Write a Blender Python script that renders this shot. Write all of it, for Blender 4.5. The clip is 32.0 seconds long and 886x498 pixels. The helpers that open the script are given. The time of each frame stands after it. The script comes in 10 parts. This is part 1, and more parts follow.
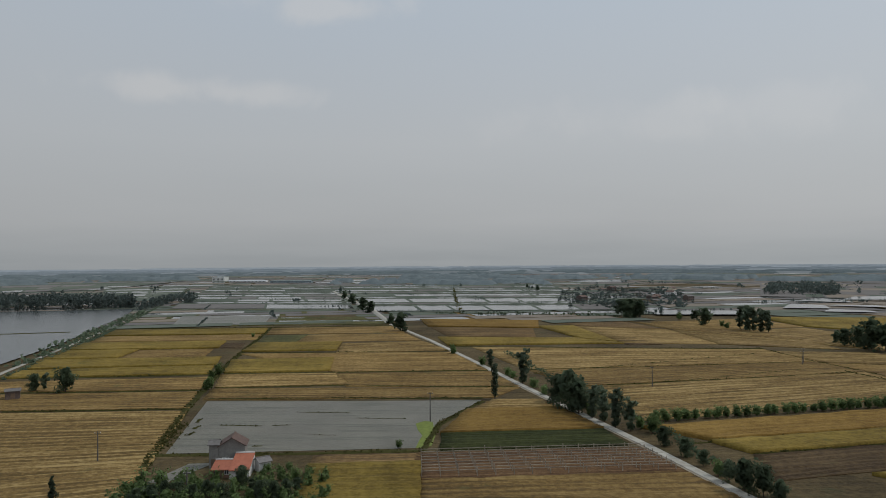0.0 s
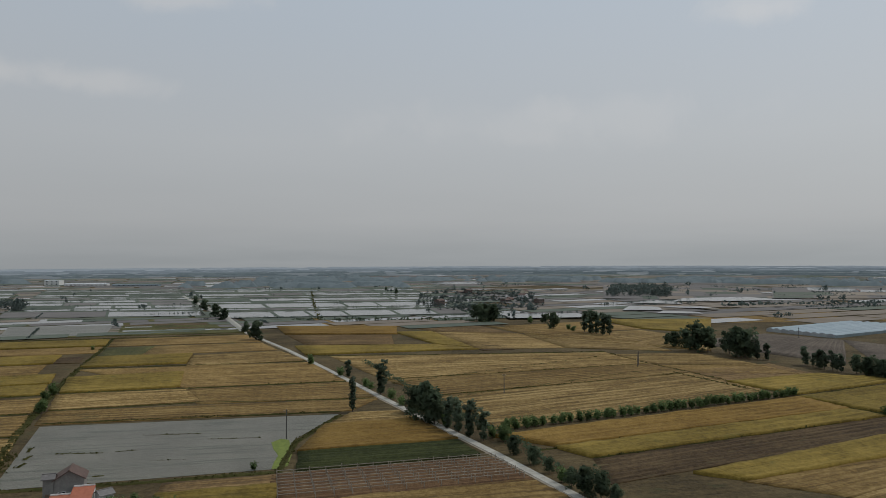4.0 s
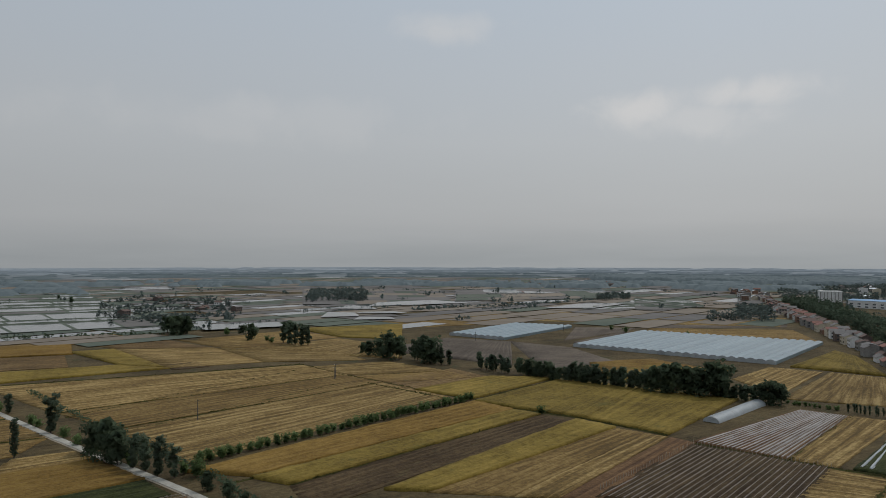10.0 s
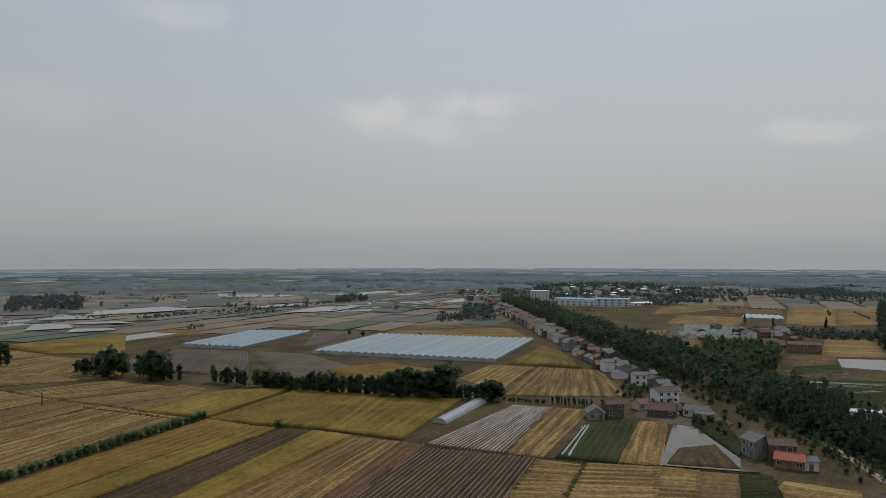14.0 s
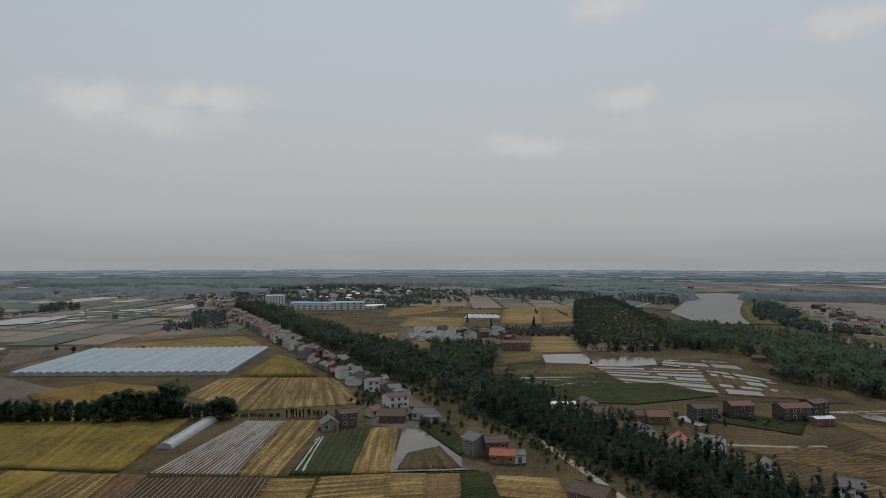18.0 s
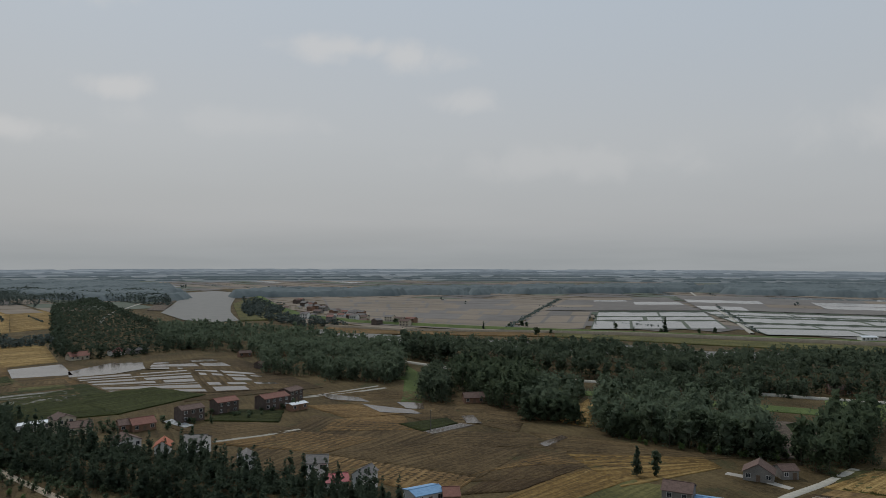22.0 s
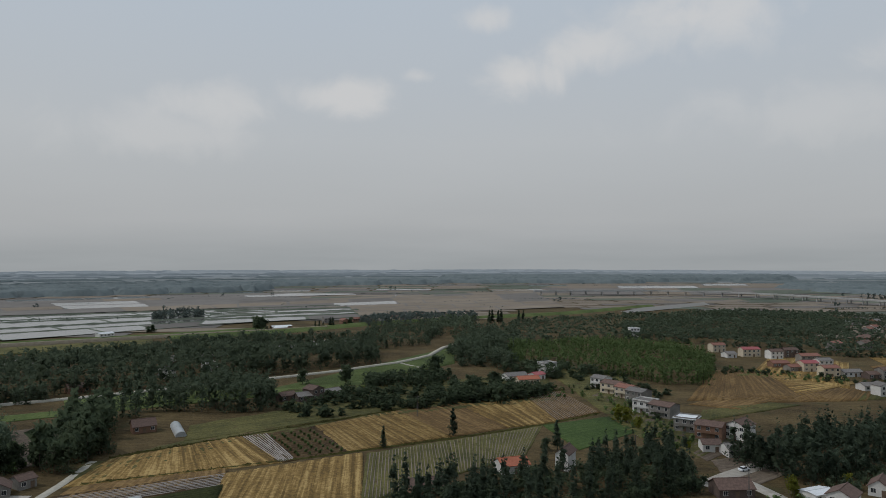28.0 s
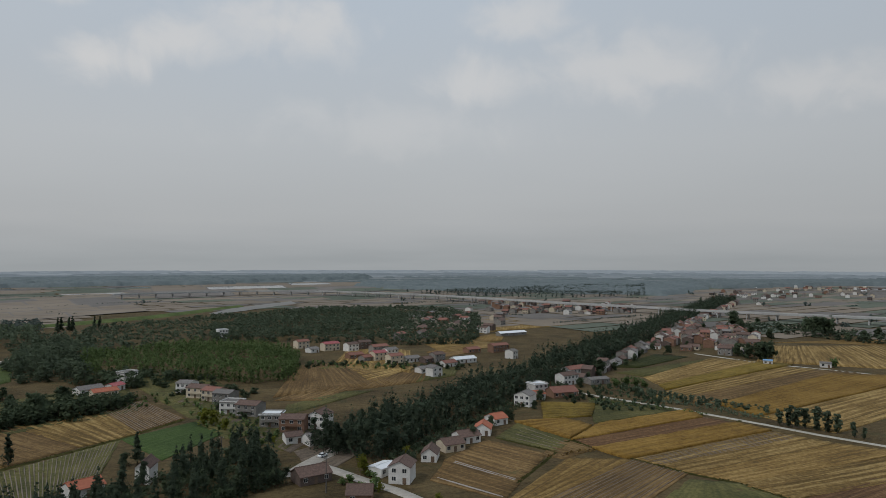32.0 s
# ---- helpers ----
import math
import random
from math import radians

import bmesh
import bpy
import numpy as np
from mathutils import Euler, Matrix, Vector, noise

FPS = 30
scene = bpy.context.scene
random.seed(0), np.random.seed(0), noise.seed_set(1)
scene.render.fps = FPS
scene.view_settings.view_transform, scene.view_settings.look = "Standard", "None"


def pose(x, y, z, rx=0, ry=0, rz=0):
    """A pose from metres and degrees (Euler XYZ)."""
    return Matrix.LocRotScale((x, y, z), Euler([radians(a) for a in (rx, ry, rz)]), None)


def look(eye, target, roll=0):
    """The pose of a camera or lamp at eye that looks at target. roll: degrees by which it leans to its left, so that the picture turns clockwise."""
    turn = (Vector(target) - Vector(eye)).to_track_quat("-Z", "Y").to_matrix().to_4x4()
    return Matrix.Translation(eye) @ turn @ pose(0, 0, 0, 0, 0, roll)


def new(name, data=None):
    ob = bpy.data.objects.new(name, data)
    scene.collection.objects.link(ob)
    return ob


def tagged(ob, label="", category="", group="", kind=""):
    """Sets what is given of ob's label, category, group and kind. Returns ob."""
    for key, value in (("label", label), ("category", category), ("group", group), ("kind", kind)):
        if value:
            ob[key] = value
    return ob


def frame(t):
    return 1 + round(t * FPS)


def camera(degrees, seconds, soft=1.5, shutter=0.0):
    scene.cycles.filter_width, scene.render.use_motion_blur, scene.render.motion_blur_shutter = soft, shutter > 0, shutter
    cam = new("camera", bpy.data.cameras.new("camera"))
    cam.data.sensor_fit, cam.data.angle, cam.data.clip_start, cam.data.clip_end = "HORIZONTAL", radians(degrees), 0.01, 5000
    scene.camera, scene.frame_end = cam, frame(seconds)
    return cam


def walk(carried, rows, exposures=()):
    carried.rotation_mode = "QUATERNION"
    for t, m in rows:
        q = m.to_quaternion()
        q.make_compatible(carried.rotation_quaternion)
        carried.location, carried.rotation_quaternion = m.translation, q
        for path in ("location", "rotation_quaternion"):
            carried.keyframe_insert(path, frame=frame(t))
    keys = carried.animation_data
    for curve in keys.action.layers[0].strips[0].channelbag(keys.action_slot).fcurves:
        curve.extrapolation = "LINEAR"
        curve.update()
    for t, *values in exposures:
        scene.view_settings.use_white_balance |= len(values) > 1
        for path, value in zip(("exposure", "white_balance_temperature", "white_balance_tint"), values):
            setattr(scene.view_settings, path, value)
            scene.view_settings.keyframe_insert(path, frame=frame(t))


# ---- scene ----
import collections

# exposure along the way, and the colours of the sky from the horizon up
EXPO = [(0.0, 0.09), (4.0, 0.05), (9.0, 0.0), (14.0, -0.08), (19.0, -0.08), (25.0, -0.04), (32.0, 0.0)]
SKY0, SKY1, SKY2, SKY3, SKY4 = (0.335, 0.357, 0.370), (0.42, 0.436, 0.450), (0.475, 0.50, 0.525), (0.46, 0.525, 0.60), (0.47, 0.56, 0.66)
# ---- the camera and its way ----
cam = camera(63.68, 32.0, soft=0.8)


def turn(yaw, pitch, lean, x, y, z):
    """The camera's pose by its compass heading, its pitch above level and its lean, in degrees."""
    return Matrix.Translation((x, y, z)) @ Matrix.Rotation(radians(-yaw), 4, "Z") @ Matrix.Rotation(radians(90 + pitch), 4, "X") @ Matrix.Rotation(radians(lean), 4, "Z")


walk(cam, [
    (0.0, turn(0.00, 0.83, -0.40, 0.00, 0.00, 49.99)),
    (0.5, turn(1.43, 0.84, -0.38, 0.00, -0.30, 50.61)),
    (1.0, turn(2.84, 0.84, -0.38, -0.01, -0.62, 51.22)),
    (1.5, turn(4.26, 0.85, -0.39, -0.01, -0.94, 51.82)),
    (2.0, turn(5.68, 0.86, -0.31, -0.00, -1.25, 52.41)),
    (2.5, turn(7.08, 0.84, -0.28, 0.02, -1.53, 53.00)),
    (3.0, turn(8.48, 0.83, -0.25, 0.08, -1.79, 53.59)),
    (3.5, turn(9.86, 0.81, -0.26, 0.14, -2.03, 54.16)),
    (5.5, turn(15.46, 0.81, -0.19, 0.08, -2.59, 56.35)),
    (6.0, turn(16.89, 0.81, -0.20, 0.01, -2.59, 56.99)),
    (6.5, turn(18.66, 0.81, -0.18, -0.05, -2.61, 57.63)),
    (7.0, turn(20.90, 0.81, -0.19, -0.11, -2.66, 58.25)),
    (7.5, turn(23.24, 0.81, -0.17, -0.15, -2.77, 58.89)),
    (8.0, turn(25.56, 0.81, -0.14, -0.20, -2.93, 59.55)),
    (8.5, turn(27.88, 0.82, -0.10, -0.27, -3.13, 60.26)),
    (9.0, turn(30.19, 0.80, -0.07, -0.35, -3.43, 61.01)),
    (9.5, turn(32.57, 0.80, -0.02, -0.40, -3.78, 61.77)),
    (10.0, turn(35.01, 0.78, 0.05, -0.45, -4.10, 62.51)),
    (10.5, turn(37.46, 0.76, 0.04, -0.55, -4.36, 63.21)),
    (11.0, turn(39.97, 0.75, 0.07, -0.69, -4.57, 63.86)),
    (11.5, turn(42.54, 0.74, 0.05, -0.88, -4.75, 64.44)),
    (12.0, turn(45.16, 0.75, 0.02, -1.06, -4.94, 65.02)),
    (12.5, turn(47.80, 0.76, 0.03, -1.18, -5.13, 65.61)),
    (13.0, turn(50.45, 0.78, 0.07, -1.25, -5.30, 66.25)),
    (13.5, turn(53.09, 0.78, 0.09, -1.25, -5.39, 66.89)),
    (14.0, turn(55.70, 0.79, 0.02, -1.17, -5.43, 67.51)),
    (14.5, turn(58.34, 0.80, 0.01, -1.09, -5.45, 68.12)),
    (16.5, turn(68.80, 0.82, 0.02, -1.24, -5.87, 70.67)),
    (17.0, turn(71.42, 0.83, 0.08, -1.34, -6.00, 71.30)),
    (17.5, turn(74.01, 0.84, 0.09, -1.48, -6.13, 71.93)),
    (18.0, turn(76.60, 0.85, 0.06, -1.67, -6.28, 72.59)),
    (18.5, turn(79.20, 0.86, 0.12, -1.90, -6.50, 73.24)),
    (19.0, turn(81.78, 0.85, 0.13, -2.17, -6.79, 73.81)),
    (19.5, turn(86.08, 0.83, 0.13, -2.48, -7.17, 74.24)),
    (20.0, turn(91.97, 0.82, 0.18, -2.81, -7.53, 74.50)),
    (20.5, turn(97.90, 0.80, 0.26, -3.11, -7.82, 74.56)),
    (21.0, turn(103.78, 0.80, 0.21, -3.33, -8.08, 74.50)),
    (21.5, turn(109.70, 0.77, 0.21, -3.44, -8.33, 74.40)),
    (22.0, turn(115.62, 0.77, 0.15, -3.46, -8.50, 74.35)),
    (22.5, turn(121.19, 0.78, 0.14, -3.43, -8.58, 74.38)),
    (23.0, turn(125.84, 0.81, 0.10, -3.46, -8.53, 74.48)),
    (23.5, turn(130.48, 0.82, 0.02, -3.57, -8.34, 74.64)),
    (24.0, turn(135.09, 0.83, -0.02, -3.76, -8.07, 74.81)),
    (24.5, turn(139.67, 0.84, -0.01, -4.05, -7.76, 74.97)),
    (25.0, turn(144.26, 0.83, -0.02, -4.39, -7.46, 75.14)),
    (25.5, turn(148.83, 0.84, -0.05, -4.73, -7.18, 75.28)),
    (27.5, turn(167.23, 0.80, 0.02, -5.18, -5.98, 75.45)),
    (28.0, turn(171.69, 0.80, -0.02, -5.29, -5.60, 75.46)),
    (28.5, turn(175.91, 0.79, -0.00, -5.39, -5.20, 75.48)),
    (29.0, turn(179.98, 0.79, -0.01, -5.49, -4.79, 75.51)),
    (29.5, turn(183.72, 0.80, -0.04, -5.57, -4.36, 75.60)),
    (30.0, turn(187.77, 0.81, -0.01, -5.66, -3.92, 75.72)),
    (30.5, turn(191.79, 0.79, -0.00, -5.77, -3.47, 75.86)),
    (31.0, turn(195.82, 0.81, 0.01, -5.86, -3.05, 75.97)),
    (31.5, turn(199.80, 0.82, 0.02, -5.89, -2.67, 76.03)),
    (32.0, turn(203.72, 0.83, 0.02, -5.90, -2.30, 76.06)),
], EXPO)

# ---- world, sun and sky ----
def nd(tree, kind, **ins):
    n = tree.nodes.new(kind)
    for k, v in ins.items():
        key = k.replace("_", " ")
        n.inputs[key].default_value = v
    return n


def lk(tree, a, b):
    tree.links.new(a, b)


def ramp(tree, fac, stops):
    n = tree.nodes.new("ShaderNodeValToRGB")
    e = n.color_ramp.elements
    while len(e) < len(stops):
        e.new(0.5)
    for el, (p, c) in zip(e, stops):
        el.position, el.color = p, (*c, 1)
    lk(tree, fac, n.inputs["Fac"])
    return n.outputs["Color"]


def mix(tree, fac, a, b, blend="MIX"):
    n = tree.nodes.new("ShaderNodeMix")
    n.data_type, n.blend_type = "RGBA", blend
    for i, v in ((0, fac), (6, a), (7, b)):
        if isinstance(v, (int, float)):
            n.inputs[i].default_value = v
        elif isinstance(v, tuple):
            n.inputs[i].default_value = (*v, 1)
        else:
            lk(tree, v, n.inputs[i])
    return n.outputs[2]


def math_node(tree, op, a, b=0.0, c=0.0):
    n = tree.nodes.new("ShaderNodeMath")
    n.operation = op
    for i, v in enumerate((a, b, c)):
        if isinstance(v, (int, float)):
            n.inputs[i].default_value = v
        else:
            lk(tree, v, n.inputs[i])
    return n.outputs[0]


SUN_EL, SUN_AZ = 50.0, 82.0
world = bpy.data.worlds.new("hazy_sky")
world.use_nodes = True
scene.world = world
wt = world.node_tree
wt.nodes.clear()
w_out = wt.nodes.new("ShaderNodeOutputWorld")
w_bg = nd(wt, "ShaderNodeBackground", Strength=1.0)
w_co = wt.nodes.new("ShaderNodeTexCoord")
w_sep = wt.nodes.new("ShaderNodeSeparateXYZ")
lk(wt, w_co.outputs["Generated"], w_sep.inputs[0])
sky = wt.nodes.new("ShaderNodeTexSky")
sky.sky_type, sky.sun_disc = "NISHITA", False
sky.sun_elevation, sky.sun_rotation = radians(SUN_EL), radians(SUN_AZ)
sky.dust_density, sky.air_density = 4.0, 1.5
w_sky = mix(wt, 1.0, sky.outputs[0], (0.075, 0.075, 0.075), "MULTIPLY")
# the pale haze under a thin high overcast
w_haze = ramp(wt, w_sep.outputs["Z"], [(0.0, SKY0), (0.05, SKY1), (0.16, SKY2), (0.36, SKY3), (1.0, SKY4)])
w_all = mix(wt, 0.93, w_sky, w_haze)
# flat cloud sheets: the view direction meets a level layer
w_den = math_node(wt, "ADD", w_sep.outputs["Z"], 0.10)
w_u = math_node(wt, "DIVIDE", w_sep.outputs["X"], w_den)
w_v = math_node(wt, "DIVIDE", w_sep.outputs["Y"], w_den)
w_vec = wt.nodes.new("ShaderNodeCombineXYZ")
lk(wt, w_u, w_vec.inputs[0]), lk(wt, w_v, w_vec.inputs[1])
w_n2 = nd(wt, "ShaderNodeTexNoise", Scale=0.45, Detail=3.0, Roughness=0.5)
lk(wt, w_vec.outputs[0], w_n2.inputs["Vector"])
w_sheet = ramp(wt, w_n2.outputs["Fac"], [(0.36, (0, 0, 0)), (0.66, (1, 1, 1))])
w_a = mix(wt, math_node(wt, "MULTIPLY", w_sheet, 0.12), w_all, (0.53, 0.54, 0.55))
# soft heaps of cloud: heading, height above the horizon, half width and half height in degrees, density
CLOUDS = (
    (-21.4, 12.9, 6.3, 1.1, 0.50),
    (-15.7, 12.7, 5.5, 1.0, 0.45),
    (-8.7, 19.4, 6.6, 1.3, 0.50),
    (17.4, 10.5, 12.4, 1.7, 0.22),
    (19.9, 10.9, 14.9, 1.8, 0.22),
    (35.1, 18.2, 4.5, 1.1, 0.45),
    (50.0, 11.4, 3.9, 1.5, 0.90),
    (58.4, 12.1, 4.9, 1.2, 0.80),
    (54.8, 10.5, 6.8, 1.4, 0.50),
    (35.2, 17.7, 3.4, 1.1, 0.55),
    (81.5, 9.4, 2.3, 0.9, 0.50),
    (20.6, 11.3, 4.4, 1.6, 0.30),
    (89.7, 19.2, 4.0, 1.5, 0.80),
    (90.8, 12.4, 2.7, 0.9, 0.70),
    (83.9, 8.9, 4.1, 0.9, 0.60),
    (107.8, 16.4, 5.5, 0.9, 0.70),
    (99.2, 10.5, 8.3, 1.1, 0.25),
    (106.1, 16.3, 3.6, 1.1, 0.70),
    (113.2, 15.8, 3.5, 1.3, 0.70),
    (117.6, 12.4, 3.1, 1.0, 0.50),
    (125.7, 7.6, 11.8, 1.4, 0.30),
    (153.3, 11.6, 4.6, 2.0, 0.60),
    (150.0, 9.5, 7.6, 2.5, 0.40),
    (153.5, 11.5, 4.5, 1.6, 0.60),
    (163.4, 12.7, 5.3, 1.5, 0.80),
    (169.7, 14.4, 1.4, 0.6, 0.60),
    (177.8, 14.3, 4.0, 1.6, 0.90),
    (183.6, 16.0, 5.2, 2.2, 0.80),
    (191.9, 17.8, 6.8, 2.1, 0.80),
    (175.1, 18.6, 2.3, 1.0, 0.70),
    (190.2, 17.2, 8.1, 2.6, 0.60),
    (206.3, 13.8, 4.1, 2.3, 0.70),
    (209.9, 18.8, 4.0, 1.8, 0.70),
    (218.2, 14.7, 8.1, 2.6, 0.70),
    (231.5, 12.3, 5.3, 2.0, 0.60),
    (199.9, 10.3, 11.7, 2.3, 0.35),
)
w_az = math_node(wt, "MULTIPLY", math_node(wt, "ARCTAN2", w_sep.outputs["X"], w_sep.outputs["Y"]), 180 / math.pi)
w_el = math_node(wt, "MULTIPLY", math_node(wt, "ARCSINE", w_sep.outputs["Z"]), 180 / math.pi)
w_n3 = nd(wt, "ShaderNodeTexNoise", Scale=14.0, Detail=6.0, Roughness=0.55, Distortion=0.4)
lk(wt, w_co.outputs["Generated"], w_n3.inputs["Vector"])
w_rag = math_node(wt, "MULTIPLY_ADD", w_n3.outputs["Fac"], 2.6, -1.3)
w_sum = 0.0
for c_az, c_el, c_w, c_h, c_d in CLOUDS:
    turn_by = math_node(wt, "WRAP", math_node(wt, "SUBTRACT", w_az, c_az), 180.0, -180.0)
    du_ = math_node(wt, "DIVIDE", turn_by, c_w)
    dv_ = math_node(wt, "DIVIDE", math_node(wt, "SUBTRACT", w_el, c_el), c_h)
    rr2 = math_node(wt, "MULTIPLY_ADD", du_, du_, math_node(wt, "MULTIPLY", dv_, dv_))
    body = math_node(wt, "ADD", math_node(wt, "SUBTRACT", 1.0, math_node(wt, "SQRT", rr2)), w_rag)
    fallen = nd(wt, "ShaderNodeMapRange", From_Min=-0.30, From_Max=0.95, To_Max=c_d)
    fallen.interpolation_type = "SMOOTHSTEP"
    lk(wt, body, fallen.inputs["Value"])
    near_it = nd(wt, "ShaderNodeMapRange", From_Min=1.0, From_Max=5.0, To_Min=1.0, To_Max=0.0)
    lk(wt, rr2, near_it.inputs["Value"])
    w_sum = math_node(wt, "MAXIMUM", math_node(wt, "MULTIPLY", fallen.outputs[0], near_it.outputs[0]), w_sum)
w_b = mix(wt, math_node(wt, "MULTIPLY", w_sum, 0.80), w_a, (0.64, 0.632, 0.625))
# the sky is duller to the north-west
w_s1 = math_node(wt, "MULTIPLY", w_sep.outputs["X"], math.sin(radians(130)))
w_s2 = math_node(wt, "MULTIPLY_ADD", w_sep.outputs["Y"], math.cos(radians(130)), w_s1)
w_dull = nd(wt, "ShaderNodeMapRange", From_Min=-1.0, From_Max=0.25, To_Min=0.83, To_Max=1.0)
lk(wt, w_s2, w_dull.inputs["Value"])
w_c = mix(wt, 1.0, w_b, w_dull.outputs[0], "MULTIPLY")
lk(wt, w_c, w_bg.inputs["Color"])
lk(wt, w_bg.outputs[0], w_out.inputs["Surface"])

sun = new("sun", bpy.data.lights.new("sun", "SUN"))
sun.data.energy, sun.data.angle, sun.data.color = 1.15, radians(5), (1.0, 0.965, 0.92)
sa, se = radians(SUN_AZ), radians(SUN_EL)
sun.matrix_world = look((0, 0, 300), (-300 * math.sin(sa) * math.cos(se), -300 * math.cos(sa) * math.cos(se), 300 - 300 * math.sin(se)))


# ---- materials ----
def base_mat(name, rough=0.9, spec=0.3):
    m = bpy.data.materials.new(name)
    m.use_nodes = True
    t = m.node_tree
    p = t.nodes["Principled BSDF"]
    p.inputs["Roughness"].default_value = rough
    p.inputs["Specular IOR Level"].default_value = spec
    return m, t, p


def bump(t, p, height, strength, distance):
    b = nd(t, "ShaderNodeBump", Strength=strength, Distance=distance)
    lk(t, height, b.inputs["Height"])
    lk(t, b.outputs[0], p.inputs["Normal"])


def noise_at(t, vec, scale, detail=4.0, rough=0.55, stretch=None):
    if stretch:
        mp = t.nodes.new("ShaderNodeMapping")
        mp.inputs["Scale"].default_value = stretch
        lk(t, vec, mp.inputs["Vector"])
        vec = mp.outputs[0]
    n = nd(t, "ShaderNodeTexNoise", Scale=scale, Detail=detail, Roughness=rough)
    lk(t, vec, n.inputs["Vector"])
    return n.outputs["Fac"]


def spread(t, fac, lo=0.36, hi=0.64):
    n = nd(t, "ShaderNodeMapRange", From_Min=lo, From_Max=hi)
    lk(t, fac, n.inputs["Value"])
    return n.outputs[0]


def crop_mat(name, dark, mid, light, stripe=0.5, patch=0.5, weeds=None, weed_at=0.62, spacing=2.6):
    """A field: straw lines along its rows (UV in metres, u along), swaths, blotches and grain, a little different for each field."""
    m, t, p = base_mat(name, 0.95, 0.15)
    uv = t.nodes.new("ShaderNodeUVMap").outputs[0]
    geo = t.nodes.new("ShaderNodeNewGeometry").outputs["Position"]
    info = t.nodes.new("ShaderNodeObjectInfo")
    fine = spread(t, noise_at(t, uv, 1.0, 3, 0.7, (0.012, 1.1 / spacing, 1)))
    broad = spread(t, noise_at(t, uv, 1.0, 2, 0.5, (0.004, 0.22 / spacing, 1)))
    blot = spread(t, noise_at(t, geo, 0.035, 5, 0.62))
    grain = spread(t, noise_at(t, geo, 0.9, 4, 0.7), 0.3, 0.7)
    line = ramp(t, noise_at(t, uv, 1.0, 2, 0.6, (0.02, 2.3 / spacing, 1)), [(0.47, (0, 0, 0)), (0.53, (1, 1, 1))])
    speck = ramp(t, noise_at(t, geo, 0.55, 3, 0.75), [(0.40, (0, 0, 0)), (0.60, (1, 1, 1))])
    # the combine's swaths: even lines, a little wavering
    sx = t.nodes.new("ShaderNodeSeparateXYZ")
    lk(t, uv, sx.inputs[0])
    way = math_node(t, "MULTIPLY_ADD", noise_at(t, uv, 1.0, 2, 0.5, (0.03, 0.05, 1)), 5.0, math_node(t, "MULTIPLY", sx.outputs["Y"], 2 * math.pi / (spacing * 1.35)))
    swath = math_node(t, "SINE", way)
    worn = spread(t, noise_at(t, geo, 0.02, 3, 0.6), 0.40, 0.60)
    tot = stripe * 1.1 + patch + 0.45
    f = math_node(t, "MULTIPLY_ADD", fine, stripe * 0.75 / tot, math_node(t, "MULTIPLY", broad, stripe * 0.35 / tot))
    f = math_node(t, "ADD", f, math_node(t, "MULTIPLY", blot, patch / tot))
    f = math_node(t, "ADD", f, math_node(t, "MULTIPLY", grain, 0.45 / tot))
    f = math_node(t, "ADD", f, math_node(t, "MULTIPLY_ADD", line, 0.22 * stripe, -0.11 * stripe))
    f = math_node(t, "ADD", f, math_node(t, "MULTIPLY", math_node(t, "MULTIPLY", swath, worn), 0.20 * stripe))
    f = math_node(t, "ADD", f, math_node(t, "MULTIPLY_ADD", speck, 0.30, -0.15))
    col = ramp(t, f, [(0.10, dark), (0.5, mid), (0.92, light)])
    if weeds:
        wn = noise_at(t, geo, 0.05, 6, 0.7)
        col = mix(t, ramp(t, wn, [(weed_at, (0, 0, 0)), (weed_at + 0.09, (0.8, 0.8, 0.8))]), col, weeds)
    val = math_node(t, "MULTIPLY_ADD", info.outputs["Random"], 0.30, 0.85)
    hsv = nd(t, "ShaderNodeHueSaturation")
    lk(t, col, hsv.inputs["Color"]), lk(t, val, hsv.inputs["Value"])
    lk(t, hsv.outputs[0], p.inputs["Base Color"])
    bump(t, p, math_node(t, "ADD", grain, fine), 0.6, 0.30)
    return m


def plain_mat(name, a, b, scale=0.6, rough=0.85, spec=0.3, metal=0.0, vary=0.12, bumpy=0.2):
    m, t, p = base_mat(name, rough, spec)
    geo = t.nodes.new("ShaderNodeNewGeometry").outputs["Position"]
    info = t.nodes.new("ShaderNodeObjectInfo")
    n = math_node(t, "MULTIPLY_ADD", noise_at(t, geo, scale, 5, 0.6), 0.6, math_node(t, "MULTIPLY", noise_at(t, geo, scale * 7, 3, 0.6), 0.4))
    col = ramp(t, n, [(0.36, a), (0.64, b)])
    hsv = nd(t, "ShaderNodeHueSaturation")
    lk(t, col, hsv.inputs["Color"])
    lk(t, math_node(t, "MULTIPLY_ADD", info.outputs["Random"], 2 * vary, 1 - vary), hsv.inputs["Value"])
    lk(t, hsv.outputs[0], p.inputs["Base Color"])
    p.inputs["Metallic"].default_value = metal
    if bumpy:
        bump(t, p, n, bumpy, 0.05)
    return m


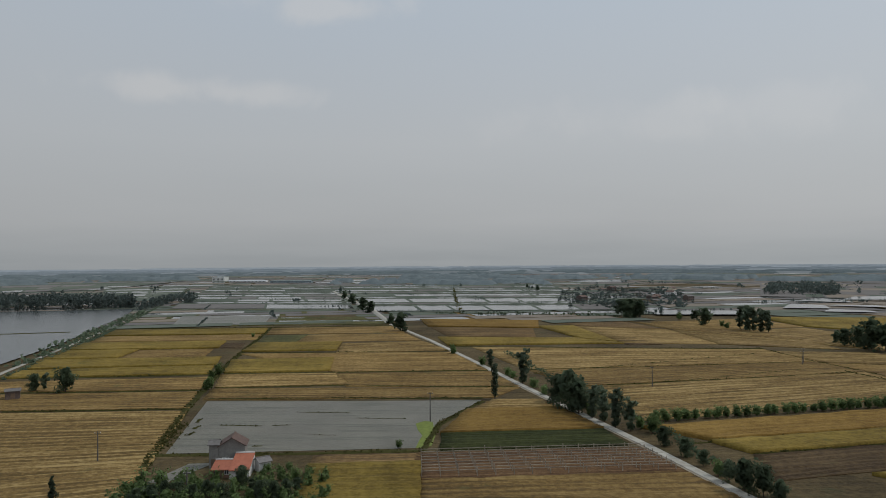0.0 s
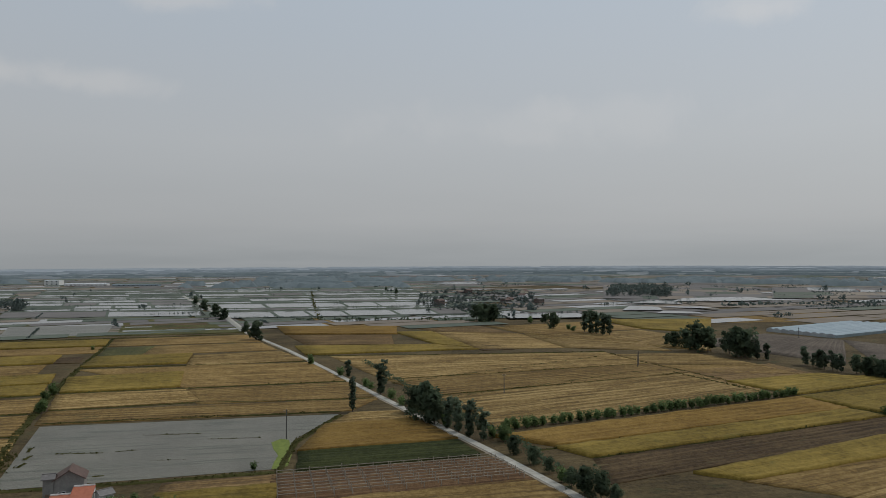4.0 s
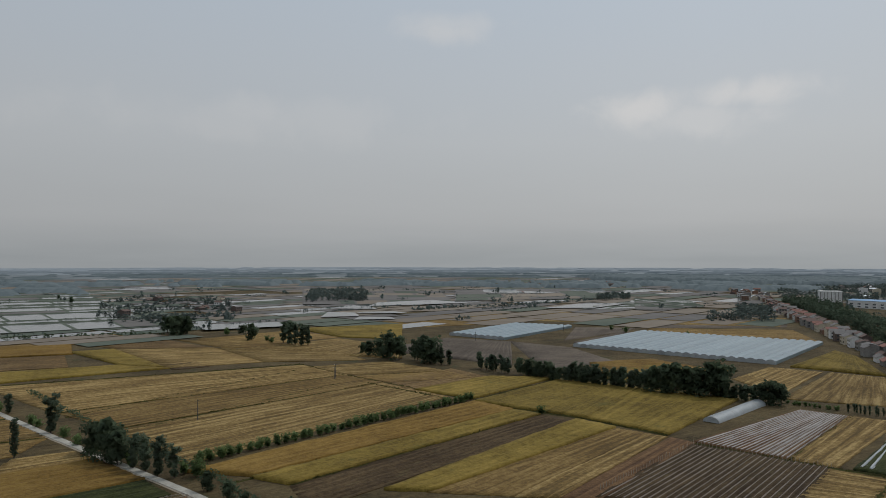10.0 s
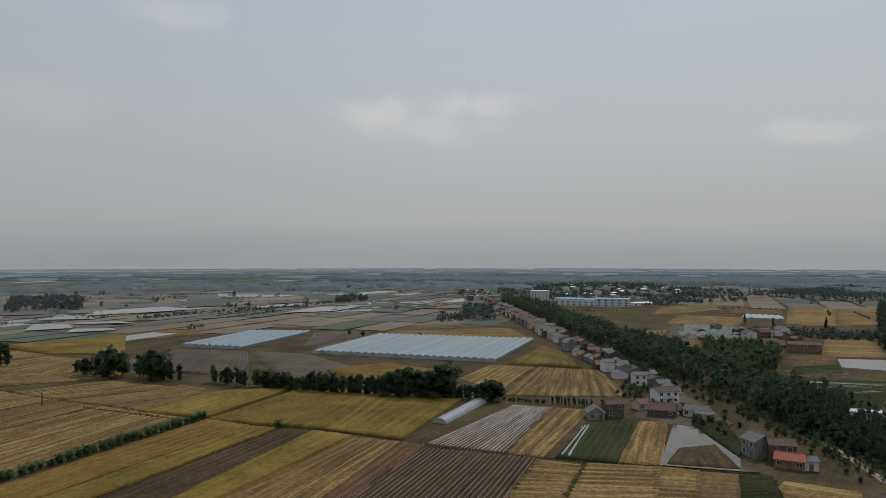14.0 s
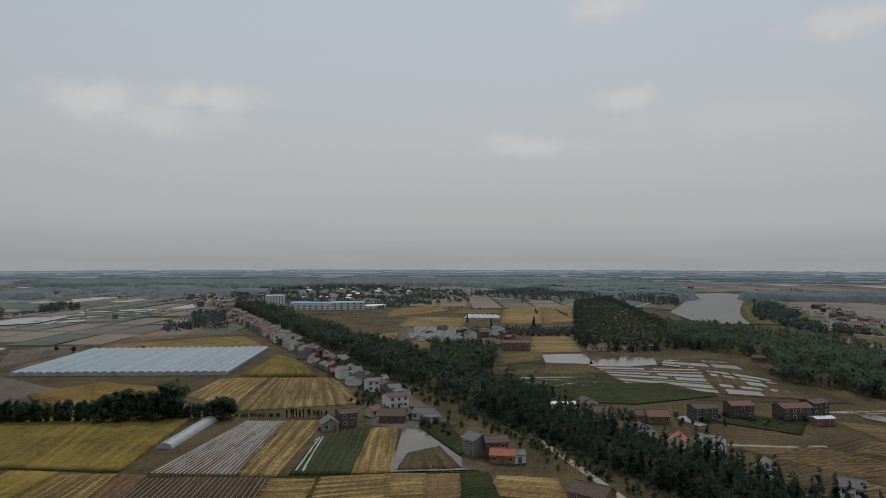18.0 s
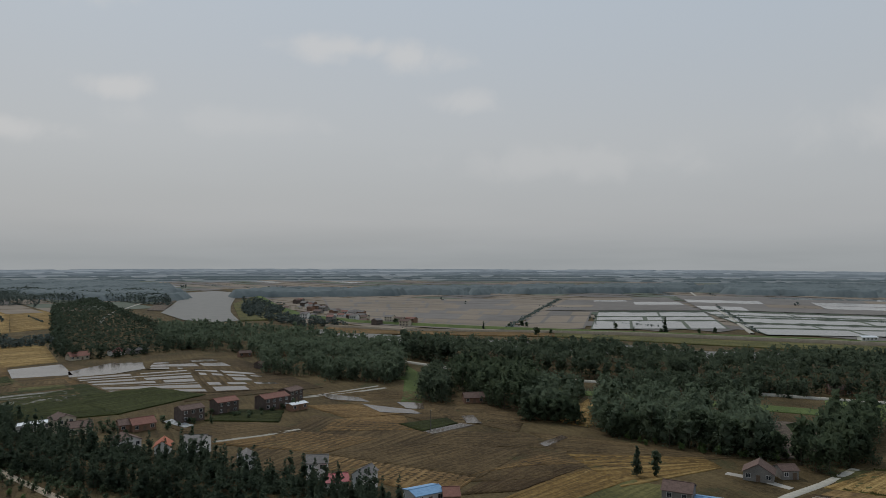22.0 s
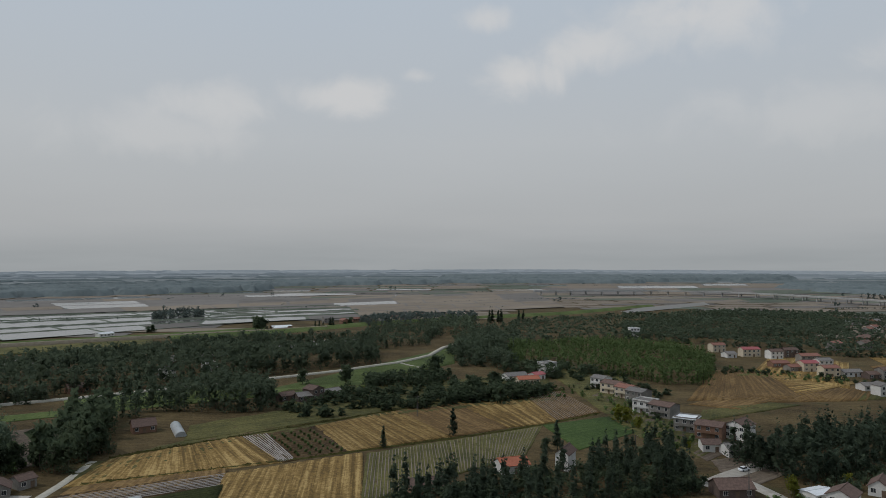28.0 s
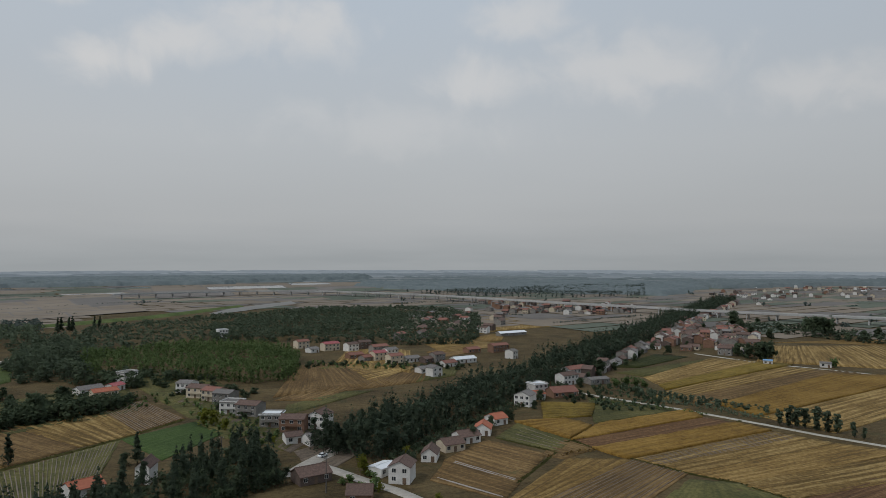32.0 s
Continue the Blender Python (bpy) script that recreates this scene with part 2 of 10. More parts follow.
def leaf_mat(name, dark, light, vary=0.22):
    m, t, p = base_mat(name, 0.85, 0.05)
    geo = t.nodes.new("ShaderNodeNewGeometry")
    info = t.nodes.new("ShaderNodeObjectInfo")
    n = noise_at(t, geo.outputs["Position"], 0.22, 3, 0.6)
    f = math_node(t, "MULTIPLY_ADD", geo.outputs["Random Per Island"], 0.2, math_node(t, "MULTIPLY", n, 0.8))
    col = ramp(t, f, [(0.2, dark), (0.8, light)])
    hsv = nd(t, "ShaderNodeHueSaturation")
    lk(t, col, hsv.inputs["Color"])
    lk(t, math_node(t, "MULTIPLY_ADD", info.outputs["Random"], 2 * vary, 1 - vary), hsv.inputs["Value"])
    lk(t, hsv.outputs[0], p.inputs["Base Color"])
    # thin leaves let light through
    thin = nd(t, "ShaderNodeBsdfTranslucent")
    lk(t, hsv.outputs[0], thin.inputs["Color"])
    both = nd(t, "ShaderNodeMixShader")
    both.inputs[0].default_value = 0.48
    lk(t, p.outputs[0], both.inputs[1]), lk(t, thin.outputs[0], both.inputs[2])
    lk(t, both.outputs[0], t.nodes["Material Output"].inputs["Surface"])
    return m


def water_mat(name, mud_a, mud_b, rough=0.06, ripple=0.02, scum=None, streak=None):
    m, t, p = base_mat(name, rough, 0.5)
    p.inputs["IOR"].default_value = 1.33
    geo = t.nodes.new("ShaderNodeNewGeometry").outputs["Position"]
    n = noise_at(t, geo, 0.06, 5, 0.6)
    col = ramp(t, n, [(0.35, mud_a), (0.65, mud_b)])
    if scum:
        col = mix(t, ramp(t, noise_at(t, geo, 0.11, 5, 0.7), [(0.66, (0, 0, 0)), (0.72, (1, 1, 1))]), col, scum)
    if streak:  # wind-drawn lines of floating weed
        col = mix(t, ramp(t, noise_at(t, geo, 1.0, 4, 0.65, streak), [(0.53, (0, 0, 0)), (0.60, (0.7, 0.7, 0.7))]), col, scum)
    lk(t, col, p.inputs["Base Color"])
    bump(t, p, noise_at(t, geo, 1.6, 3, 0.6), ripple, 0.3)
    return m


M = {}
M["stub"] = crop_mat("stubble", (0.093, 0.058, 0.021), (0.180, 0.112, 0.037), (0.298, 0.200, 0.075), 1.0, 0.55, (0.10, 0.092, 0.034), 0.62, 3.0)
M["tan"] = crop_mat("pale_stubble", (0.100, 0.064, 0.022), (0.195, 0.124, 0.043), (0.353, 0.247, 0.100), 1.2, 0.45, (0.12, 0.105, 0.04), 0.66, 3.4)
M["brown"] = crop_mat("brown_stubble", (0.081, 0.051, 0.023), (0.145, 0.090, 0.037), (0.241, 0.156, 0.068), 0.9, 0.6, (0.09, 0.082, 0.034), 0.62, 3.0)
M["wheat"] = crop_mat("yellow_green_wheat", (0.098, 0.066, 0.013), (0.182, 0.126, 0.026), (0.272, 0.188, 0.044), 0.55, 0.8, (0.105, 0.092, 0.026), 0.60, 3.6)
M["gold"] = crop_mat("golden_wheat", (0.113, 0.064, 0.014), (0.196, 0.115, 0.027), (0.274, 0.170, 0.046), 0.6, 0.6, None, 0.6, 3.2)
M["plough"] = crop_mat("ploughed_soil", (0.034, 0.021, 0.010), (0.065, 0.042, 0.020), (0.111, 0.074, 0.036), 0.8, 0.6, None, 0.6, 2.4)
M["soil"] = crop_mat("damp_grey_soil", (0.070, 0.055, 0.042), (0.112, 0.088, 0.067), (0.165, 0.132, 0.100), 0.7, 0.8)
M["redsoil"] = crop_mat("reddish_soil", (0.072, 0.039, 0.020), (0.126, 0.069, 0.033), (0.198, 0.118, 0.057), 1.0, 0.5, None, 0.6, 2.4)
M["green"] = crop_mat("green_vegetable_crop", (0.018, 0.023, 0.007), (0.035, 0.041, 0.012), (0.060, 0.064, 0.021), 0.8, 0.6, None, 0.6, 2.2)
M["grass"] = crop_mat("meadow_grass", (0.050, 0.070, 0.022), (0.080, 0.108, 0.034), (0.115, 0.145, 0.050), 0.3, 0.9)
M["lush"] = crop_mat("lush_green_crop", (0.034, 0.058, 0.016), (0.052, 0.086, 0.024), (0.078, 0.118, 0.036), 0.4, 0.7)
M["weed"] = crop_mat("weedy_ground", (0.048, 0.051, 0.020), (0.090, 0.085, 0.031), (0.149, 0.132, 0.050), 0.5, 0.9)
M["ground"] = crop_mat("grassy_soil", (0.040, 0.029, 0.013), (0.080, 0.057, 0.026), (0.125, 0.092, 0.043), 0.35, 0.9, (0.050, 0.050, 0.022), 0.56, 3.4)
M["wetsoil"] = crop_mat("wet_brown_soil", (0.044, 0.030, 0.014), (0.081, 0.055, 0.026), (0.145, 0.101, 0.049), 0.9, 0.6, (0.052, 0.052, 0.022), 0.60, 2.8)
M["film"] = plain_mat("plastic_film", (0.19, 0.165, 0.145), (0.32, 0.285, 0.255), 1.5, 0.45, 0.5)
M["film2"] = plain_mat("dirty_film", (0.105, 0.076, 0.054), (0.20, 0.155, 0.115), 1.5, 0.6, 0.4)
M["road"] = plain_mat("pale_concrete", (0.281, 0.259, 0.214), (0.425, 0.399, 0.339), 0.5, 0.9)
M["yard"] = plain_mat("worn_concrete", (0.27, 0.245, 0.21), (0.40, 0.37, 0.325), 0.4, 0.9)
M["track"] = plain_mat("dirt_track", (0.26, 0.21, 0.15), (0.38, 0.32, 0.24), 0.5, 0.95)
M["bank"] = leaf_mat("bank_grass", (0.05, 0.055, 0.018), (0.12, 0.11, 0.04))
M["water"] = water_mat("paddy_water", (0.13, 0.13, 0.115), (0.20, 0.195, 0.17))
M["pond"] = water_mat("muddy_pond_water", (0.112, 0.101, 0.074), (0.152, 0.139, 0.104), 0.36, 0.5, (0.055, 0.060, 0.034), (0.025, 0.42, 1))
M["pond"].node_tree.nodes["Principled BSDF"].inputs["Specular IOR Level"].default_value = 0.3
M["duckweed"] = plain_mat("duckweed", (0.085, 0.115, 0.016), (0.17, 0.20, 0.035), 0.5, 0.8)
M["mudwater"] = water_mat("brown_paddy_water", (0.077, 0.056, 0.041), (0.135, 0.106, 0.081), 0.10, 0.05)
M["river"] = water_mat("river_water", (0.108, 0.101, 0.086), (0.137, 0.128, 0.108), 0.38, 0.05)
M["mudwater"].node_tree.nodes["Principled BSDF"].inputs["Specular IOR Level"].default_value = 0.5
M["river"].node_tree.nodes["Principled BSDF"].inputs["Specular IOR Level"].default_value = 0.2
M["leaf"] = leaf_mat("dark_leaves", (0.076, 0.104, 0.068), (0.120, 0.154, 0.086))
M["leaf2"] = leaf_mat("poplar_leaves", (0.098, 0.128, 0.090), (0.146, 0.184, 0.114))
M["leafc"] = leaf_mat("conifer_needles", (0.055, 0.078, 0.056), (0.098, 0.125, 0.080))
M["leafy"] = leaf_mat("yellow_green_leaves", (0.10, 0.12, 0.02), (0.26, 0.26, 0.05))
M["bushleaf"] = leaf_mat("bush_leaves", (0.095, 0.142, 0.058), (0.192, 0.263, 0.103))
M["bark"] = plain_mat("bark", (0.05, 0.04, 0.03), (0.11, 0.09, 0.07), 3.0)
M["wood"] = plain_mat("weathered_wood", (0.22, 0.185, 0.14), (0.36, 0.31, 0.245), 3.0)
M["pole"] = plain_mat("pole_concrete", (0.07, 0.065, 0.06), (0.13, 0.12, 0.11), 2.0)
M["white"] = plain_mat("white_plaster", (0.528, 0.510, 0.484), (0.686, 0.678, 0.651), 0.35)
M["cream"] = plain_mat("cream_plaster", (0.42, 0.36, 0.27), (0.55, 0.48, 0.37), 0.35)
M["grey"] = plain_mat("grey_cement_wall", (0.15, 0.14, 0.13), (0.26, 0.245, 0.22), 0.4)
M["brick"] = plain_mat("brick_wall", (0.16, 0.09, 0.06), (0.26, 0.15, 0.10), 0.6)
M["darkwall"] = plain_mat("dark_brick_wall", (0.075, 0.055, 0.048), (0.13, 0.098, 0.082), 0.6)
M["r_dark"] = plain_mat("dark_brown_roof_tiles", (0.085, 0.055, 0.045), (0.16, 0.105, 0.085), 1.2)
M["r_red"] = plain_mat("red_roof_tiles", (0.170, 0.078, 0.058), (0.255, 0.120, 0.092), 1.2)
M["r_orange"] = plain_mat("orange_roof_tiles", (0.300, 0.098, 0.058), (0.420, 0.150, 0.088), 1.2)
M["r_grey"] = plain_mat("grey_roof_tiles", (0.12, 0.11, 0.105), (0.21, 0.195, 0.18), 1.2)
M["r_blue"] = plain_mat("blue_steel_roof", (0.12, 0.25, 0.42), (0.20, 0.36, 0.55), 0.8, 0.5)
M["r_pink"] = plain_mat("pink_red_roof", (0.289, 0.072, 0.076), (0.391, 0.119, 0.119), 0.8, 0.6)
M["r_white"] = plain_mat("white_steel_roof", (0.60, 0.62, 0.64), (0.78, 0.80, 0.82), 0.8, 0.5)
M["glass"] = plain_mat("dark_window_glass", (0.02, 0.025, 0.03), (0.05, 0.055, 0.06), 0.5, 0.08, 0.5, 0, 0.1, 0)
M["door"] = plain_mat("painted_door", (0.10, 0.07, 0.05), (0.18, 0.12, 0.08), 2.0, 0.6)
M["asphalt"] = plain_mat("asphalt", (0.055, 0.055, 0.055), (0.10, 0.10, 0.10), 1.0)
M["sheet"] = plain_mat("greenhouse_sheet", (0.150, 0.202, 0.222), (0.222, 0.275, 0.292), 0.12, 0.35, 0.5)
M["net"] = plain_mat("green_net_sheet", (0.085, 0.105, 0.090), (0.125, 0.148, 0.128), 0.12, 0.7, 0.3)
M["sheetw"] = plain_mat("pale_tunnel_sheet", (0.27, 0.285, 0.285), (0.38, 0.395, 0.395), 0.3, 0.4, 0.5)
M["bridge"] = plain_mat("bridge_concrete", (0.33, 0.325, 0.315), (0.42, 0.415, 0.405), 0.05)
# leaves for trees farther off: a bluish haze painted into the leaf colour
M["hazedleaf"] = leaf_mat("leaves_with_haze_tint", (0.094, 0.120, 0.110), (0.140, 0.168, 0.150), 0.1)
# far woods in three steps, paler and bluer: haze painted into the base colour
M["hazedwood"] = plain_mat("distant_woods_hazed", (0.112, 0.136, 0.140), (0.150, 0.174, 0.177), 0.02, 0.95, 0.1, 0, 0.08, 0)
M["hazedwood2"] = plain_mat("distant_woods_hazed_more", (0.180, 0.207, 0.222), (0.212, 0.238, 0.252), 0.015, 0.95, 0.1, 0, 0.06, 0)
M["hazedwood3"] = plain_mat("skyline_woods_hazed_most", (0.268, 0.295, 0.313), (0.300, 0.325, 0.341), 0.012, 0.95, 0.1, 0, 0.05, 0)
# far land: crop colours greyed and lightened, with haze painted in
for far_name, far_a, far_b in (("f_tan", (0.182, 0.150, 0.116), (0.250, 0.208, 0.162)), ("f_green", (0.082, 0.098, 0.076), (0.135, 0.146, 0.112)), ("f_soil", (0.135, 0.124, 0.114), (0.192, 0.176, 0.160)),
                               # the plain's rings, each nearer the sky's tone: haze mixed into the base colour
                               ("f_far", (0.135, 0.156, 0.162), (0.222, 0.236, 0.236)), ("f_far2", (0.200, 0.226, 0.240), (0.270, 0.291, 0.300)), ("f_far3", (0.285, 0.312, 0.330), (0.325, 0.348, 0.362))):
    M[far_name] = plain_mat("hazed_land_" + far_name[2:], far_a, far_b, 0.006, 0.95, 0.1, 0, 0.1, 0)
M["f_water"] = water_mat("far_paddy_water", (0.08, 0.08, 0.072), (0.13, 0.127, 0.115), 0.10, 0.03)
M["lake"] = water_mat("lake_water", (0.06, 0.066, 0.066), (0.088, 0.094, 0.092), 0.16, 0.25)
M["lake"].node_tree.nodes["Principled BSDF"].inputs["Specular IOR Level"].default_value = 0.32


# ---- mesh helpers ----
def mesh_np(name, verts, faces, mats, uvs=None, smooth=False, normals=None):
    """A mesh from numpy arrays of vertices and of triangles or quads, all of one size."""
    me = bpy.data.meshes.new(name)
    verts, faces = np.asarray(verts, np.float32), np.asarray(faces, np.int32)
    k = faces.shape[1]
    me.vertices.add(len(verts))
    me.vertices.foreach_set("co", verts.ravel())
    me.loops.add(faces.size)
    me.loops.foreach_set("vertex_index", faces.ravel())
    me.polygons.add(len(faces))
    me.polygons.foreach_set("loop_start", np.arange(0, faces.size, k, dtype=np.int32))
    if uvs is not None:
        layer = me.uv_layers.new(name="UVMap")
        layer.data.foreach_set("uv", np.asarray(uvs, np.float32)[faces.ravel()].ravel())
    me.update(calc_edges=True)
    if smooth:
        me.polygons.foreach_set("use_smooth", np.ones(len(faces), bool))
    if normals is not None:  # leaves shade with the round of their crown
        me.polygons.foreach_set("use_smooth", np.ones(len(faces), bool))
        me.attributes.new("custom_normal", "FLOAT_VECTOR", "POINT").data.foreach_set("vector", np.asarray(normals, np.float32).ravel())
    for m in mats if isinstance(mats, (list, tuple)) else [mats]:
        me.materials.append(m)
    return me


def part(name, bm, material, parent, label=""):
    me = bpy.data.meshes.new(name)
    bm.to_mesh(me)
    bm.free()
    me.materials.append(material)
    ob = new(name, me)
    ob.parent = parent
    return tagged(ob, label)


def box(bm, x0, x1, y0, y1, z0, z1):
    vs = [bm.verts.new((x, y, z)) for z in (z0, z1) for x, y in ((x0, y0), (x1, y0), (x1, y1), (x0, y1))]
    for f in ((3, 2, 1, 0), (4, 5, 6, 7), (0, 1, 5, 4), (1, 2, 6, 5), (2, 3, 7, 6), (3, 0, 4, 7)):
        bm.faces.new([vs[i] for i in f])
    return bm


def boxes(*rows):
    bm = bmesh.new()
    for r in rows:
        box(bm, *r)
    return bm


def prism(bm, poly, y0, y1):
    """A closed prism: the outline poly in x and z, drawn out from y0 to y1."""
    a = [bm.verts.new((x, y0, z)) for x, z in poly]
    b = [bm.verts.new((x, y1, z)) for x, z in poly]
    bm.faces.new(a), bm.faces.new(b[::-1])
    for i in range(len(poly)):
        j = (i + 1) % len(poly)
        bm.faces.new((a[j], a[i], b[i], b[j]))
    return bm


def fbm(x, y, s):
    """Cheap smooth noise on arrays, -1 to 1."""
    return (np.sin(x * s * 1.3 + 1.7 * np.sin(y * s * 0.9)) + np.sin(y * s * 1.7 + 1.3 * np.sin(x * s * 1.1 + 2)) + np.sin((x + y) * s * 2.9 + np.sin((x - y) * s * 2.3))) / 3


FIELD_WORDS = {
    "stub": ("stubble_field", "harvested tan stubble field with straw rows"),
    "tan": ("stubble_field", "pale harvested stubble field with combed straw rows"),
    "brown": ("stubble_field", "brown stubble field with thin straw over the soil"),
    "wetsoil": ("bare_field", "damp brown bare soil between the plots"),
    "wheat": ("wheat_field", "standing yellow-green ripening wheat field"),
    "gold": ("wheat_field", "golden ripe wheat strip standing between stubble"),
    "plough": ("ploughed_field", "dark freshly ploughed bare soil field"),
    "soil": ("bare_field", "bare damp grey-brown soil field"),
    "redsoil": ("bare_field", "reddish bare soil strip beside the crop rows"),
    "green": ("vegetable_field", "dark green low vegetable crop in rows"),
    "grass": ("meadow", "short green grass meadow"),
    "lush": ("crop_field", "lush low green crop field"),
    "weed": ("fallow_field", "weedy olive-green fallow plot"),
}
# height of the crop, spacing and height of its rows, roughness of its top
FIELD_FORM = {"wetsoil": (0.08, 3.0, 0.14, 0.04), "stub": (0.10, 3.2, 0.18, 0.04), "tan": (0.10, 3.4, 0.22, 0.04), "brown": (0.08, 3.0, 0.16, 0.04), "wheat": (0.75, 5.0, 0.10, 0.10),
              "gold": (0.80, 4.0, 0.12, 0.10), "plough": (0.05, 2.4, 0.16, 0.08), "soil": (0.05, 3.0, 0.08, 0.04), "redsoil": (0.05, 2.2, 0.14, 0.03),
              "green": (0.35, 2.0, 0.30, 0.06), "grass": (0.10, 6.0, 0.03, 0.05), "lush": (0.14, 4.0, 0.04, 0.05), "weed": (0.15, 5.0, 0.05, 0.12)}


def lerp_quad(a, b, c, d, u, v):
    a, b, c, d = (np.array(p, float) for p in (a, b, c, d))
    return (a * (1 - u) + b * u) * (1 - v) + (d * (1 - u) + c * u) * v


def field(kind, a, b, c, d, gap=-0.9, lift=0.0, label=""):
    """A field with corners a, b, c, d; its rows run from a to b. It stands gap metres inside its corners, which leaves the bund."""
    name, words = FIELD_WORDS[kind]
    h, sp, rh, ro = FIELD_FORM[kind]
    a, b, c, d = (np.array(p, float) for p in (a, b, c, d))
    lu = (np.linalg.norm(b - a) + np.linalg.norm(c - d)) / 2
    lv = (np.linalg.norm(d - a) + np.linalg.norm(c - b)) / 2
    mid = (a + b + c + d) / 4
    near = np.linalg.norm(mid) < 420
    rows = max(2, int(lv / sp))
    sub = 4 if near else 2
    nv = min(rows * sub, 260)
    nu = int(np.clip(lu / (4 if near else 14), 4, 60))
    gu, gv = min(gap / lu, 0.2), min(gap / lv, 0.2)  # a little over its pegged corners when gap is below zero
    u, v = np.meshgrid(np.linspace(gu, 1 - gu, nu + 1), np.linspace(gv, 1 - gv, nv + 1))
    u, v = u.ravel()[:, None], v.ravel()[:, None]
    xy = lerp_quad(a, b, c, d, u, v)
    x, y = xy[:, 0], xy[:, 1]
    wob = 0.25 * fbm(x, y, 0.08)
    z = h + lift + rh * (0.5 + 0.5 * np.sin((v[:, 0] * rows + wob) * 2 * np.pi)) + ro * 2 * fbm(x, y, 0.31) + ro * fbm(y, x, 0.9)
    # ragged edge
    i = np.arange(len(x)).reshape(nv + 1, nu + 1)
    rim = np.concatenate([i[0], i[1:, -1], i[-1, :-1][::-1], i[1:-1, 0][::-1]])
    z[rim] += 0.0
    x[rim] += 0.35 * fbm(y[rim], x[rim], 0.35)
    y[rim] += 0.35 * fbm(x[rim], y[rim], 0.41)
    verts = np.stack([x, y, z], 1)
    uv = np.stack([u[:, 0] * lu, v[:, 0] * lv], 1) + np.array([mid[0] % 97, mid[1] % 89])
    q = np.stack([i[:-1, :-1], i[:-1, 1:], i[1:, 1:], i[1:, :-1]], -1).reshape(-1, 4)
    low = verts[rim].copy()
    low[:, 2] = -0.05
    n0, nr = len(verts), len(rim)
    k = np.arange(nr)
    side = np.stack([rim[k], n0 + k, n0 + (k + 1) % nr, rim[(k + 1) % nr]], 1)
    area = (b[0] - a[0]) * (d[1] - a[1]) - (b[1] - a[1]) * (d[0] - a[0])
    faces = np.concatenate([q, side])
    if area < 0:
        faces = faces[:, ::-1]
    me = mesh_np(name, np.concatenate([verts, low]), faces, M[kind], np.concatenate([uv, uv[rim]]))
    return tagged(new(name, me), label or words, "field", "fields", "structure")


def water(mat, pts, z=0.06, name="water", label="still grey water reflecting the sky"):
    bm = bmesh.new()
    z = 0.30 + 0.01 * (len(bpy.data.objects) % 5) if mat == "mudwater" else 0.8 if mat == "river" else z
    vs = [bm.verts.new((x, y, z)) for x, y in pts]
    f = bm.faces.new(vs)
    f.normal_update()
    if f.normal.z < 0:
        f.normal_flip()
    bmesh.ops.triangulate(bm, faces=[f])
    me = bpy.data.meshes.new(name)
    bm.to_mesh(me)
    bm.free()
    me.materials.append(M[mat])
    return tagged(new(name, me), label, "water", "", "structure")


def ribbon(name, mat, pts, width, z=0.18, label="", thick=0.25, category="road", seg=12.0, slabs=False):
    """A road or bund: a raised strip with sloping shoulders along a line of points."""
    p = [np.array(q, float) for q in pts]
    line = []
    for a, b in zip(p[:-1], p[1:]):
        n = max(1, int(np.linalg.norm(b - a) / seg))
        line += [a + (b - a) * i / n for i in range(n)]
    line.append(p[-1])
    line = np.array(line)
    t = np.gradient(line, axis=0)
    t /= np.linalg.norm(t, axis=1)[:, None]
    s = np.stack([t[:, 1], -t[:, 0]], 1)
    jit = 0.06 * width * fbm(line[:, 0], line[:, 1], 0.21)[:, None]
    prof = [(-0.5 * width - thick, min(z - thick, -0.05) if thick < 1 else -0.05), (-0.5 * width, z), (0.5 * width, z), (0.5 * width + thick, min(z - thick, -0.05) if thick < 1 else -0.05)]
    V = []
    for o, h in prof:
        V.append(np.concatenate([line + s * (o + jit * np.sign(o)), np.full((len(line), 1), h)], 1))
    n = len(line)
    verts = np.concatenate(V)
    F = []
    for r in range(3):
        i = np.arange(n - 1)
        F.append(np.stack([r * n + i, r * n + i + 1, (r + 1) * n + i + 1, (r + 1) * n + i], 1))
    F = np.concatenate(F)
    F = F[:, ::-1]
    uv = np.stack([np.tile(np.arange(n) * seg, 4), np.repeat(np.arange(4) * width, n)], 1)
    me = mesh_np(name, verts, F, M[mat], uv)
    return tagged(new(name, me), label, category, "", "structure")


